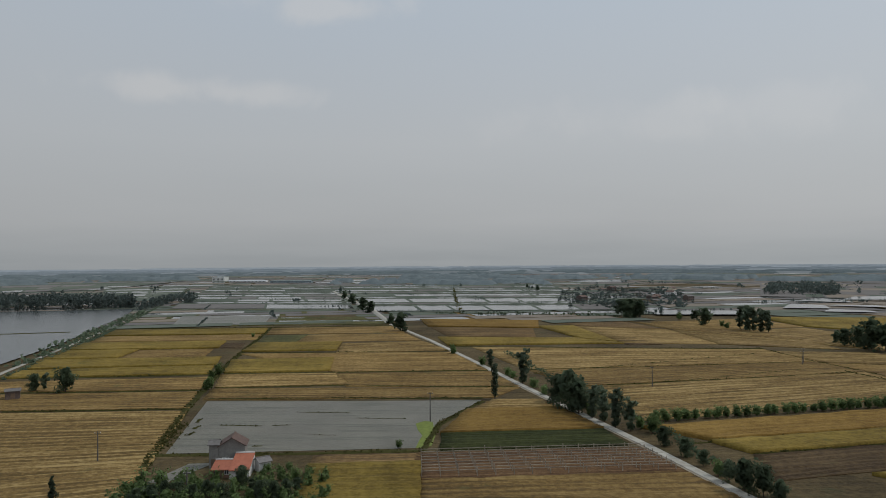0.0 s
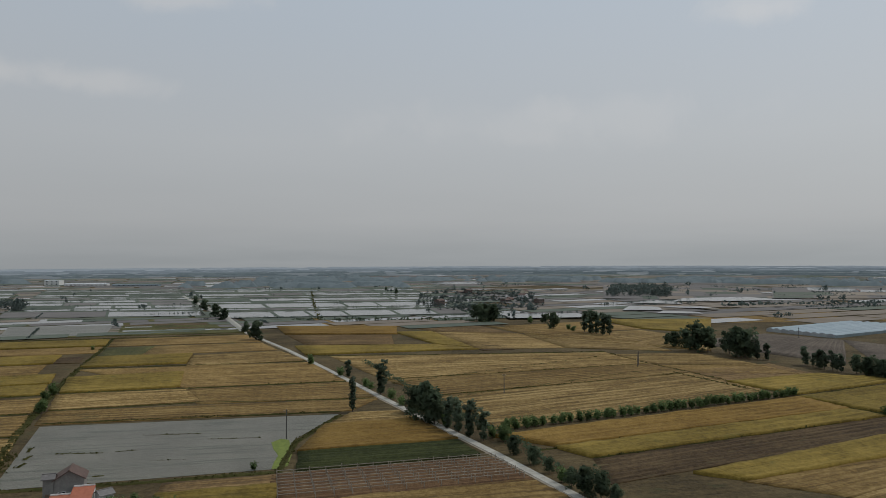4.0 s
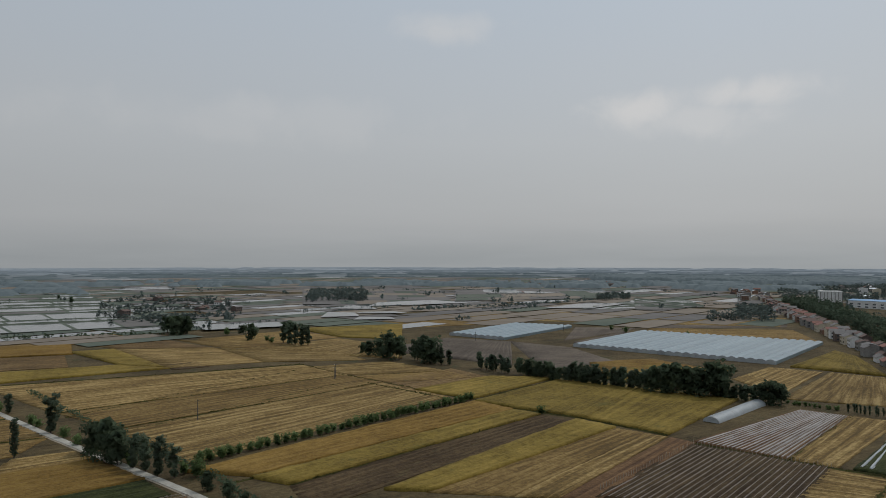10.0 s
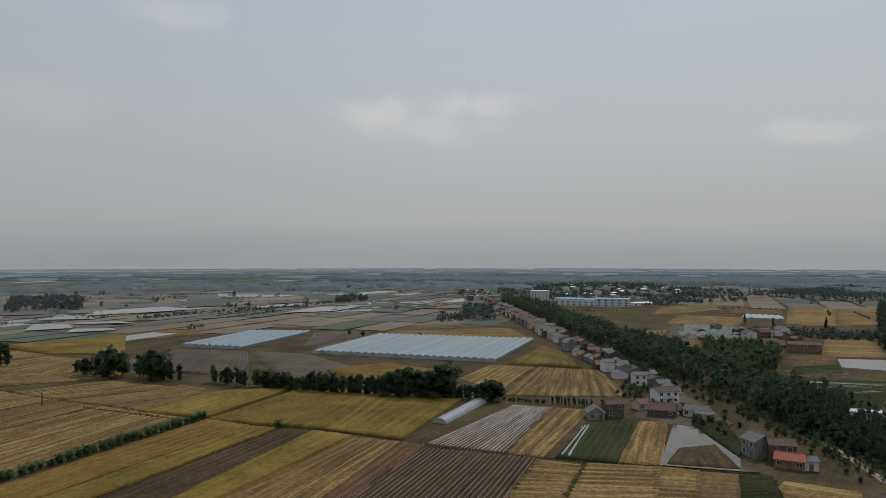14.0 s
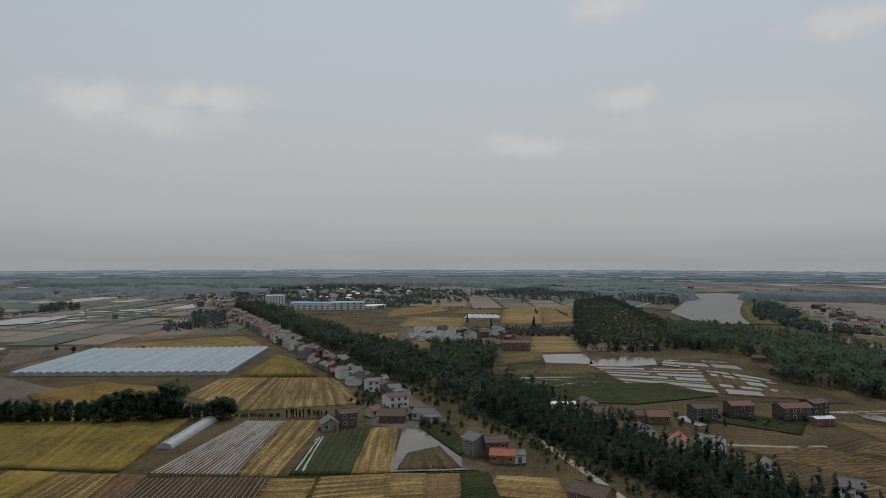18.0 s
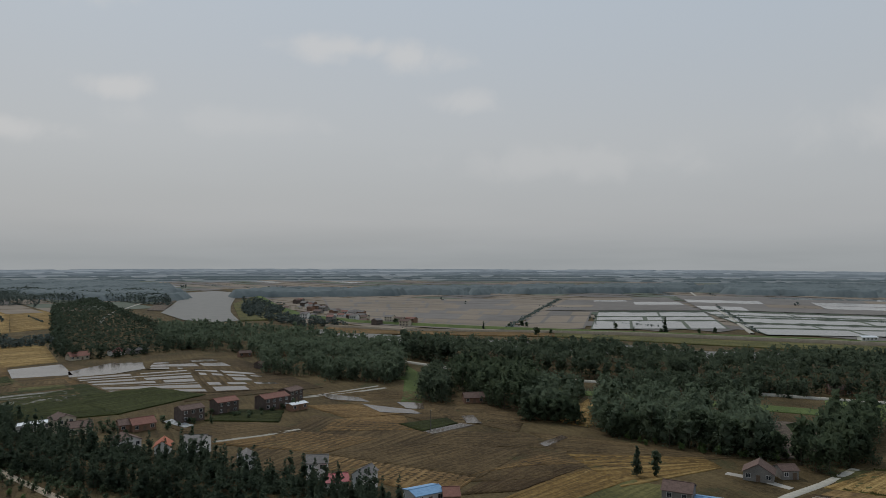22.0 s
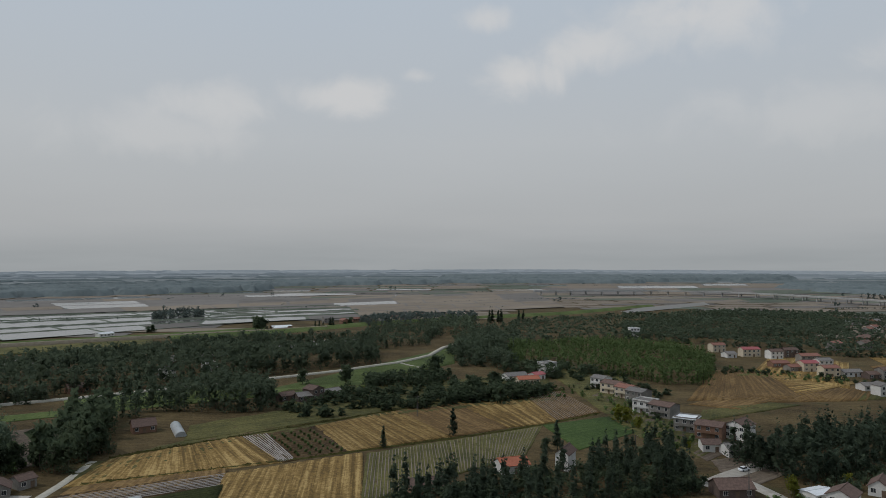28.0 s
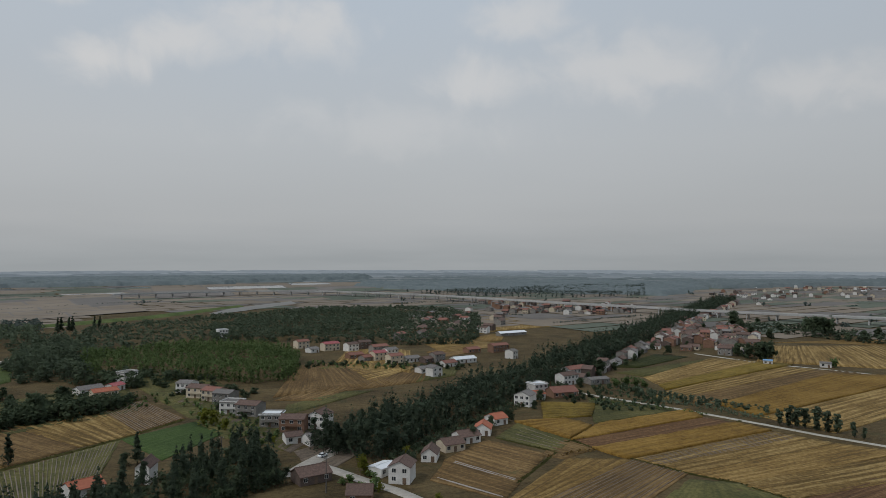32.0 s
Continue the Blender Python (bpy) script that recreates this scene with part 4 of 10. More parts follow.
def greenhouse(a, b, c, d, bays, label, mat="sheet"):
    """A multi-span film greenhouse: bays side by side from a to b, each running back to d and c."""
    top = new("greenhouse")
    a, b, c, d = (np.array(p, float) for p in (a, b, c, d))
    m = (a + b + c + d) / 4
    top.location = (m[0], m[1], 0)
    h0, rise, n, k = 2.0, 0.9, 7, 16
    for i in range(bays):
        V = []
        for j in range(k + 1):
            for s in range(n):
                u = (i + s / (n - 1)) / bays
                pt = lerp_quad(a, b, c, d, u, j / k) - m
                V.append((pt[0], pt[1], h0 + rise * math.sin(math.pi * s / (n - 1)) + 0.08 * math.sin(j * 2.3 + i)))
        idx = np.arange(len(V)).reshape(k + 1, n)
        F = np.stack([idx[:-1, :-1], idx[:-1, 1:], idx[1:, 1:], idx[1:, :-1]], -1).reshape(-1, 4)
        ob = new("roof_bay", mesh_np("roof_bay", V, F, M[mat], smooth=True))
        ob.parent = top
        for v in (0.0, 1.0):
            bm = bmesh.new()
            pts = [lerp_quad(a, b, c, d, (i + s / (n - 1)) / bays, v) - m for s in range(n)]
            vs = [bm.verts.new((*pts[0], 0)), bm.verts.new((*pts[-1], 0))]
            vs += [bm.verts.new((*pts[s], h0 + rise * math.sin(math.pi * s / (n - 1)))) for s in range(n - 1, -1, -1)]
            bm.faces.new(vs)
            part("end_wall", bm, M["sheetw"], top)
    for u in (0.0, 1.0):
        bm = bmesh.new()
        p0, p1 = lerp_quad(a, b, c, d, u, 0) - m, lerp_quad(a, b, c, d, u, 1) - m
        bm.faces.new([bm.verts.new(v) for v in ((*p0, 0), (*p1, 0), (*p1, h0), (*p0, h0))])
        part("side_wall", bm, M[mat], top)
    return tagged(top, label, "greenhouse", "film greenhouses")


def pole(x, y, height, label="slim concrete utility pole standing in the field"):
    top = new("utility_pole")
    top.location = (x, y, 0)
    bm = bmesh.new()
    bmesh.ops.create_cone(bm, segments=8, radius1=0.20, radius2=0.13, depth=height + 0.3, cap_ends=True, matrix=Matrix.Translation((0, 0, height / 2 - 0.15)))
    part("shaft", bm, M["pole"], top)
    part("crossarm", boxes((-0.8, 0.8, -0.05, 0.05, height - 0.55, height - 0.42)), M["pole"], top)
    for xx in (-0.7, 0.0, 0.7):
        part("insulator", boxes((xx - 0.05, xx + 0.05, -0.05, 0.05, height - 0.42, height - 0.2)), M["white"], top)
    return tagged(top, label, "utility pole", "utility poles")


def film_rows(a, b, c, d, n, label, width=0.55, mat="film"):
    """Strips of plastic film over planting ridges, each a low rounded ridge."""
    top = tagged(new("film_rows"), label, "crop cover")
    for i in range(n):
        v = (i + 0.5) / n
        p, q = lerp_quad(a, b, c, d, 0.01, v), lerp_quad(a, b, c, d, 0.99, v)
        t = (q - p) / np.linalg.norm(q - p)
        s = np.array([t[1], -t[0]])
        ln = np.linalg.norm(q - p)
        k = max(2, int(ln / 6))
        V = []
        for j in range(k + 1):
            o = p + t * ln * j / k
            wv = width * (1.0 if mat == "sheetw" else 0.3 + 0.85 * (math.sin(j * 12.99 + i * 78.2) * 437.5 % 1.0))
            for f, z in ((-1, 0.06), (-0.55, 0.2), (0.55, 0.2), (1, 0.06)):
                V.append((*(o + s * f * wv), z + 0.12))
        idx = np.arange(len(V)).reshape(k + 1, 4)
        F = np.stack([idx[:-1, :-1], idx[:-1, 1:], idx[1:, 1:], idx[1:, :-1]], -1).reshape(-1, 4)
        new("film_strip", mesh_np("film_strip", V, F[:, ::-1], M[mat])).parent = top
    return top


def stakes(p, q, n, height, label):
    """A line of thin leaning stakes."""
    top = tagged(new("stake_row"), label, "stakes")
    top.location = (p[0], p[1], 0)
    for i in range(n):
        f = i / max(1, n - 1)
        x, y = (q[0] - p[0]) * f, (q[1] - p[1]) * f
        bm = boxes((-0.05, 0.05, -0.05, 0.05, -0.1, height * tree_rng.uniform(0.8, 1.1)))
        bmesh.ops.transform(bm, matrix=Matrix.Translation((x, y, 0)) @ Matrix.Rotation(tree_rng.uniform(-0.15, 0.15), 4, "X") @ Matrix.Rotation(tree_rng.uniform(-0.15, 0.15), 4, "Y"), verts=bm.verts)
        part("stake", bm, M["wood"], top)
    return top


# ---- the land ----
def base_ground():
    """One sheet out to the horizon, finer near the middle."""
    rs = np.concatenate([np.linspace(0, 600, 13), np.geomspace(700, 4900, 18)])
    k = 96
    an = np.arange(k) * 2 * np.pi / k
    V = [(r * math.sin(a), r * math.cos(a), -0.02 - 0.0 * r) for r in rs for a in an]
    i = np.arange(len(rs) * k).reshape(len(rs), k)
    j = np.roll(i, -1, axis=1)
    F = np.stack([i[:-1], i[1:], j[1:], j[:-1]], -1).reshape(-1, 4)
    me = mesh_np("ground", V, F[:, ::-1], M["ground"], np.array(V)[:, :2])
    return tagged(new("ground", me), "flat farmland ground of grass and bare soil", "ground", "", "structure")


# the village street runs dead straight: a point s metres along it and o metres to its far side
def street(s, o):
    return (95.4 + 0.790 * s + 0.613 * o, -123.0 + 0.613 * s - 0.790 * o)


CLEAR = []


def keep_clear(pts):
    CLEAR.append(pts)


def blocked(x, y):
    return any(inside(q, np.array([x]), np.array([y]))[0] for q in CLEAR)


def far_land(zones, seed=40):
    """The plain beyond: plots on the grid of the farm road, joined for each kind of land, with bunds of the bare ground between."""
    rng = np.random.default_rng(seed)
    hd = radians(-13.5)
    e1, e2 = np.array([math.cos(hd), -math.sin(hd)]), np.array([math.sin(hd), math.cos(hd)])
    got = collections.defaultdict(list)
    for az0, az1, r0, r1, du, dv, names, weights in zones:
        reach = int(r1 / du) + 2
        for i in range(-reach, reach):
            off = 0.0
            for j in range(-int(r1 / dv) - 2, int(r1 / dv) + 2):
                c = e1 * ((i + 0.5 + math.sin(j * 12.9898) * 7.3 % 1.0) * du) + e2 * ((j + 0.5) * dv + off)
                r, az = math.hypot(*c), math.degrees(math.atan2(c[0], c[1])) % 360
                if not (r0 <= r < r1 and ((az - az0) % 360) < ((az1 - az0) % 360)):
                    continue
                if blocked(c[0], c[1]):
                    continue
                kind = rng.choice(names, p=np.array(weights) / sum(weights))
                if kind == "none":
                    continue
                w, h = du * (0.5 - rng.uniform(0.01, 0.04)), dv * (0.5 - rng.uniform(0.03, 0.09))
                got[kind].append([c + e1 * w * a + e2 * h * b * (1 + 0.04 * a * rng.uniform(-1, 1)) for a, b in ((-1, -1), (1, -1), (1, 1), (-1, 1))])
    # three rings of plain, painted hazier outwards
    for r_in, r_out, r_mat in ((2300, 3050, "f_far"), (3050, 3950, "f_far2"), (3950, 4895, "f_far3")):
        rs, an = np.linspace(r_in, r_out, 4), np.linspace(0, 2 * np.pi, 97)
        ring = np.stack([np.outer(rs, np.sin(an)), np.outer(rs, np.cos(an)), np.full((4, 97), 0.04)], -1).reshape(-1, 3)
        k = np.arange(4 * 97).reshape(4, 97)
        tagged(new("far_plain", mesh_np("far_plain", ring, np.stack([k[:-1, :-1], k[:-1, 1:], k[1:, 1:], k[1:, :-1]], -1).reshape(-1, 4)[:, ::-1], M[r_mat], ring[:, :2])), "plain out to the horizon with blue-grey haze painted in", "plain", "", "structure")
    # plots other than water use the haze-greyed land colours
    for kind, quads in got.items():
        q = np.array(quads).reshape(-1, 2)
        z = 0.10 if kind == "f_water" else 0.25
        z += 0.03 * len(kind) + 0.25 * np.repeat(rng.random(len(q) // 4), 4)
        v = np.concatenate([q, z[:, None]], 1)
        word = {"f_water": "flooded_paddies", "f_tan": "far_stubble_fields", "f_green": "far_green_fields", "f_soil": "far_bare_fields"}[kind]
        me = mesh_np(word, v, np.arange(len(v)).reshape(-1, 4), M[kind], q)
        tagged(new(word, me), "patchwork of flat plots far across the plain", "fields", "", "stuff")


def paddies(a, b, c, d, nu, nv, names, weights, seed, shrubs=0.15, base="f_green", tall=None):
    """A block of plots between bunds, nu by nv of them, joined for each kind of land; shrubs stand on some bunds."""
    rng = np.random.default_rng(seed)
    a, b, c, d = (np.array(p, float) for p in (a, b, c, d))
    lu = (np.linalg.norm(b - a) + np.linalg.norm(c - d)) / 2
    lv = (np.linalg.norm(d - a) + np.linalg.norm(c - b)) / 2
    z0 = 0.80 + 0.07 * (seed % 10) if base[:2] == "f_" else 0.34 + 0.03 * (seed % 5)
    low = np.array([[*p, z0] for p in (a, b, c, d)])
    tagged(new("bunds", mesh_np("bunds", low, np.array([[0, 1, 2, 3]]), M[base], low[:, :2])), "low earth bunds between far plots", "field", "", "structure")
    got, V, W = collections.defaultdict(list), [], []
    tall = tall or (0.45 if base == "f_soil" else 1.3)
    vs = np.sort(np.concatenate([[0, 1], (np.arange(1, nv) + rng.uniform(-0.3, 0.3, nv - 1)) / nv]))
    for j in range(nv):
        k = max(1, nu + int(rng.integers(-1, 2))) if nu > 1 else 1
        us = np.sort(np.concatenate([[0, 1], (np.arange(1, k) + rng.uniform(-0.3, 0.3, k - 1)) / k]))
        for i in range(k):
            gu, gv = rng.uniform(1.2, 3.0) / lu, rng.uniform(1.6, 4.5) / lv
            u0, u1, v0, v1 = us[i] + gu, us[i + 1] - gu, vs[j] + gv, vs[j + 1] - gv
            if u1 <= u0 or v1 <= v0:
                continue
            kind = str(rng.choice(names, p=np.array(weights) / sum(weights)))
            got[kind].append([lerp_quad(a, b, c, d, u, v) for u, v in ((u0, v0), (u1, v0), (u1, v1), (u0, v1))])
        # the bund between two rows of plots: a grassy ridge of uneven height
        k = max(2, int(lu / 9))
        g = np.array([lerp_quad(a, b, c, d, u, vs[j + 1]) for u in np.linspace(0, 1, k + 1)])
        t_ = (g[-1] - g[0]) / np.linalg.norm(g[-1] - g[0])
        off = np.array([-t_[1], t_[0]])[None]
        h = tall * rng.uniform(0.5, 1.2, k + 1) * rng.uniform(0.5, 1.1)
        side = [np.column_stack([g + off * o, zz]) for o, zz in ((-1.8, np.full(k + 1, z0)), (0.0, z0 + h), (1.8, np.full(k + 1, z0)))]
        for p0, p1 in zip(side[:-1], side[1:]):
            W.append(np.stack([p0[:-1], p0[1:], p1[1:], p1[:-1]], 1).reshape(-1, 3))
        if rng.random() < shrubs * 1.6:
            n = int(lu / 7)
            f = rng.random(n) ** rng.choice([1.0, 2.0])
            p = np.array([lerp_quad(a, b, c, d, u, vs[j + 1]) for u in f]) + rng.normal(0, 0.6, (n, 2))
            h = rng.uniform(0.5, 1.2, n) * (1 + 1.6 * (rng.random(n) < 0.07))
            v, _f, _n = leaf_cloud(rng, np.column_stack([p, z0 + h * 0.6]), h * 0.7, n * 6, 0.6)
            V.append(v)
    W = np.concatenate(W)
    tagged(new("bund_ridges", mesh_np("bund_ridges", W, np.arange(len(W)).reshape(-1, 4), M[base])), "grassy ridges of the bunds between far plots", "bunds", "", "stuff")
    words = {"f_water": "flooded_paddies", "f_tan": "far_stubble_fields", "f_green": "far_green_fields", "f_soil": "far_bare_fields", "mudwater": "flooded_paddies", "wetsoil": "wet_plots", "weed": "weedy_plots"}
    for kind, quads in got.items():
        q = np.array(quads).reshape(-1, 2)
        v = np.column_stack([q, np.full(len(q), z0 + 0.03)])
        f = np.arange(len(v)).reshape(-1, 4)
        e1, e2 = q[1] - q[0], q[3] - q[0]
        tagged(new(words[kind], mesh_np(words[kind], v, f if e1[0] * e2[1] - e1[1] * e2[0] > 0 else f[:, ::-1], M[kind], q)), "even plots between bunds far across the plain" if kind[:2] == "f_" else "small flooded and muddy plots between earth bunds", "fields", "", "stuff")
    if V:
        V = np.concatenate(V)
        tagged(new("bund_shrubs", mesh_np("bund_shrubs", V, np.arange(len(V)).reshape(-1, 4), M["hazedleaf"])), "dark shrubs standing on far field bunds", "shrubs", "", "stuff")


def canopy(pts, height, step, mat, seed, bare=-9.0):
    """A far wood: a closed canopy of uneven crowns over an outline, down to the ground at its rim."""
    rng = np.random.default_rng(500 + seed)
    P = np.array(pts, float)
    lo, hi = P.min(0) - 2 * step, P.max(0) + 2 * step
    gx, gy = np.meshgrid(np.arange(lo[0], hi[0], step), np.arange(lo[1], hi[1], step))
    sh = gx.shape
    x, y = gx.ravel() + rng.uniform(-0.4, 0.4, gx.size) * step, gy.ravel() + rng.uniform(-0.4, 0.4, gx.size) * step
    ok = inside([tuple(p) for p in P], x + 25 * fbm(x, y, 0.02), y + 25 * fbm(y, x, 0.02))
    ok &= fbm(x, y, 0.011) + 0.7 * fbm(y, x, 0.027) + 0.4 * fbm(x, y, 0.08) > bare
    z = np.where(ok, height * (0.62 + 0.42 * rng.random(x.size) + 0.10 * fbm(x, y, 0.01)), -0.5)
    i = np.arange(x.size).reshape(sh)
    F = np.stack([i[:-1, :-1], i[:-1, 1:], i[1:, 1:], i[1:, :-1]], -1).reshape(-1, 4)
    F = F[ok[F].any(1)]
    used, back = np.unique(F, return_inverse=True)
    return tagged(new("far_woods", mesh_np("far_woods", np.stack([x, y, z], 1)[used], back.reshape(-1, 4), M[mat])), "far dark belt of woods on the plain", "woodland", "", "stuff")


def tower_block(a, b, depth, height, label):
    """A plain tall block with pilaster ribs and a parapet; a to b is its front."""
    top = tagged(new("tower_block"), label, "building")
    w, an = math.hypot(b[0] - a[0], b[1] - a[1]), math.atan2(b[1] - a[1], b[0] - a[0])
    top.matrix_world = Matrix.Translation(((a[0] + b[0]) / 2, (a[1] + b[1]) / 2, 0)) @ Matrix.Rotation(an, 4, "Z")
    part("wall", boxes((-w / 2, w / 2, 0, depth, 0, height)), M["white"], top)
    part("parapet", boxes((-w / 2 - 0.3, w / 2 + 0.3, -0.3, depth + 0.3, height, height + 1.0)), M["white"], top)
    for i in range(7):
        x = -w / 2 + w * i / 6
        part("rib", boxes((x - 0.4, x + 0.4, -0.35, -0.003, 0, height - 0.003)), M["grey"], top)
    return top


def bund_trees(az0, az1, r0, r1, n, height, seed, mat="hazedleaf", leaves=9, size=2.5):
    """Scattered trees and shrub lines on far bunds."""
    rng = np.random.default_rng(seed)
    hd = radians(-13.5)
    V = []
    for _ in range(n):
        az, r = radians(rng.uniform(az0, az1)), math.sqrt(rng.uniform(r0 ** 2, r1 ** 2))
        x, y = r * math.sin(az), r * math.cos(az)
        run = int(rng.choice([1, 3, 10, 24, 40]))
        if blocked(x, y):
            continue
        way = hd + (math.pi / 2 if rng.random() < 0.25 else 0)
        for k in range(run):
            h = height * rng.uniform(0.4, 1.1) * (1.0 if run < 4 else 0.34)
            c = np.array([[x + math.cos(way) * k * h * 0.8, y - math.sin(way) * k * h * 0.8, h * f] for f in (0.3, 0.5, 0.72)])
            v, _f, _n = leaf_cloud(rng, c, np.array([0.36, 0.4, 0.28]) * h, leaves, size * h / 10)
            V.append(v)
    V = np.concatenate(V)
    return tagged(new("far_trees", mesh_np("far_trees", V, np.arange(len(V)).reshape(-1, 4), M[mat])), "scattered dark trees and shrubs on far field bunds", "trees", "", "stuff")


def far_wood(az0, az1, r0, r1, height, step, seed, mat="hazedwood", name="far_woods"):
    """A far belt of woods between two distances: a closed lumpy canopy with an uneven outline."""
    na, nr = max(4, int(radians(az1 - az0) * r1 / step)), 7
    rng = np.random.default_rng(seed)
    A = np.radians(np.linspace(az0, az1, na + 1))
    ph = rng.uniform(0, 6.28, 4)
    wav = np.sin(A * 17 + ph[0]) + np.sin(A * 41 + ph[1]) + 0.8 * np.sin(A * 97 + ph[2]) + 0.5 * np.sin(A * 231 + ph[3])
    thick = np.clip(1.2 + 0.9 * wav, 0.0, 1.0)
    mid = r0 + (r1 - r0) * (0.5 + 0.3 * np.sin(A * 9 + ph[1]) + 0.12 * np.sin(A * 29 + ph[0]))
    V = []
    for k in range(nr):
        f = k / (nr - 1)
        r = mid + 0.16 * (r1 - r0) * (f - 0.5) * np.maximum(thick, 0.05)
        x, y = r * np.sin(A), r * np.cos(A)
        lump = 0.55 + 0.10 * fbm(x, y, 0.021) + 0.50 * rng.random(na + 1)
        z = 0.55 * height * lump * np.minimum(1, thick * 2) * (0.0 if k in (0, nr - 1) else 1.0)
        V.append(np.stack([x, y, z + 0.02], 1))
    i = np.arange(nr * (na + 1)).reshape(nr, na + 1)
    F = np.stack([i[:-1, :-1], i[1:, :-1], i[1:, 1:], i[:-1, 1:]], -1).reshape(-1, 4)
    return tagged(new(name, mesh_np(name, np.concatenate(V), F[:, ::-1], M[mat])), "far dark belt of woods on the plain", "woodland", "", "stuff")


def hamlet(pts, n, roofs, label, heading=38.0, seed=1, spread=4.0):
    """n small houses in rows over an outline."""
    rg = random.Random(seed)
    xs, ys = [p[0] for p in pts], [p[1] for p in pts]
    done, tries = [], 0
    while len(done) < n and tries < 4000:
        tries += 1
        x, y = rg.uniform(min(xs), max(xs)), rg.uniform(min(ys), max(ys))
        if not inside(pts, np.array([x]), np.array([y]))[0] or any(math.hypot(x - a, y - b) < 11 for a, b in done):
            continue
        done.append((x, y))
        house(x, y, heading + rg.choice([0, 0, 90, 180]) + rg.uniform(-spread, spread), rg.uniform(8, 12), rg.uniform(7, 9), rg.choice([1, 2, 2]), rg.choice(["white", "cream", "brick", "grey"]), rg.choice(roofs), label, rise=rg.uniform(1.4, 2.0))


def rails(a, b, c, d, n, label):
    """A bamboo trellis: rows of posts with rails along their tops."""
    for i in range(n):
        v = (i + 0.5) / n
        p, q = lerp_quad(a, b, c, d, 0.01, v), lerp_quad(a, b, c, d, 0.99, v)
        ln = np.linalg.norm(q - p)
        top = tagged(new("trellis_row"), label, "trellis", "trellis rows")
        top.matrix_world = Matrix.Translation((p[0], p[1], 0)) @ Matrix.Rotation(math.atan2(q[1] - p[1], q[0] - p[0]), 4, "Z")
        part("rail", boxes((0, ln, -0.07, 0.07, 1.42, 1.56)), M["wood"], top)
        k = max(3, int(ln / 4))
        for j in range(k + 1):
            x = ln * j / k
            h = tree_rng.uniform(1.5, 2.1)
            part("post", boxes((x - 0.09, x + 0.09, -0.09, 0.09, -0.1, h)), M["wood"], top)


def elevated_road(pts, width, height, label):
    """A viaduct: deck with parapets on paired columns."""
    top = tagged(new("viaduct"), label, "bridge")
    for (x0, y0), (x1, y1) in zip(pts[:-1], pts[1:]):
        ln, an = math.hypot(x1 - x0, y1 - y0), math.atan2(y1 - y0, x1 - x0)
        m = Matrix.Translation((x0, y0, 0)) @ Matrix.Rotation(an, 4, "Z")

        def piece(name, *rows):
            bm = boxes(*rows)
            bmesh.ops.transform(bm, matrix=m, verts=bm.verts)
            return part(name, bm, M["bridge"], top)
        piece("deck", (0, ln, -width / 2, width / 2, height - 1.3, height))
        piece("parapet", (0, ln, -width / 2, -width / 2 + 0.3, height, height + 1.0))
        piece("parapet", (0, ln, width / 2 - 0.3, width / 2, height, height + 1.0))
        k = int(ln / 30)
        for i in range(k):
            x = ln * (i + 0.5) / k
            piece("column", (x - 0.7, x + 0.7, -width * 0.32 - 0.7, -width * 0.32 + 0.7, -0.2, height - 1.6))
            piece("column", (x - 0.7, x + 0.7, width * 0.32 - 0.7, width * 0.32 + 0.7, -0.2, height - 1.6))
    return top


def long_shed(a, b, depth, height, wall, roof, label, name="warehouse", rise=1.5):
    """A long low industrial building with a shallow roof and a band of windows; a to b is its front."""
    top = tagged(new(name), label, "building")
    w, an = math.hypot(b[0] - a[0], b[1] - a[1]), math.atan2(b[1] - a[1], b[0] - a[0])
    top.matrix_world = Matrix.Translation(((a[0] + b[0]) / 2, (a[1] + b[1]) / 2, 0)) @ Matrix.Rotation(an, 4, "Z")
    part("wall", boxes((-w / 2, w / 2, 0, depth, 0, height)), M[wall], top)
    for s in (0, 1):
        bm = bmesh.new()
        y0, y1 = (-0.5, depth / 2) if s == 0 else (depth / 2, depth + 0.5)
        z0, z1 = (height, height + rise) if s == 0 else (height + rise, height)
        vs = [bm.verts.new(v) for v in ((-w / 2 - 0.5, y0, z0), (w / 2 + 0.5, y0, z0), (w / 2 + 0.5, y1, z1), (-w / 2 - 0.5, y1, z1))]
        vt = [bm.verts.new(v.co + Vector((0, 0, 0.2))) for v in vs]
        bm.faces.new(vt)
        bm.faces.new(vs[::-1])
        for i in range(4):
            bm.faces.new((vs[i], vs[(i + 1) % 4], vt[(i + 1) % 4], vt[i]))
        bmesh.ops.recalc_face_normals(bm, faces=bm.faces)
        part("roof", bm, M[roof], top)
    n = max(2, int(w / 9))
    for i in range(n):
        x = -w / 2 + w * (i + 0.5) / n
        for z in np.arange(1.2, height - 2.0, 3.4):
            window_part(top, x, float(z), 3.6, 1.5, 0.0)
    return top


def levee(pts, label):
    """A grassy dyke 3 m high."""
    ob = ribbon("levee", "grass", pts, 5.0, z=3.0, label=label, thick=9.0, category="levee", seg=25.0)
    return ob


def rails_at(p):
    rails(*p, 9, "weathered bamboo trellis row over bare soil")


def hamlet_far(pts, seed, n=26):
    joined_houses(house_specs(scattered(pts, n, seed), ["r_dark", "r_red", "r_grey", "r_dark"], seed), "small village houses seen far off among trees")


def hamlet_red(pts):
    hamlet(pts, 46, ["r_red", "r_dark", "r_dark", "r_dark"], "brick village house with a reddish roof in a dense hamlet", seed=77)
    joined_houses(house_specs(scattered(pts, 40, 5, 9.0), ["r_red", "r_dark", "r_dark", "r_grey"], 6), "packed small outhouses of the brick hamlet")


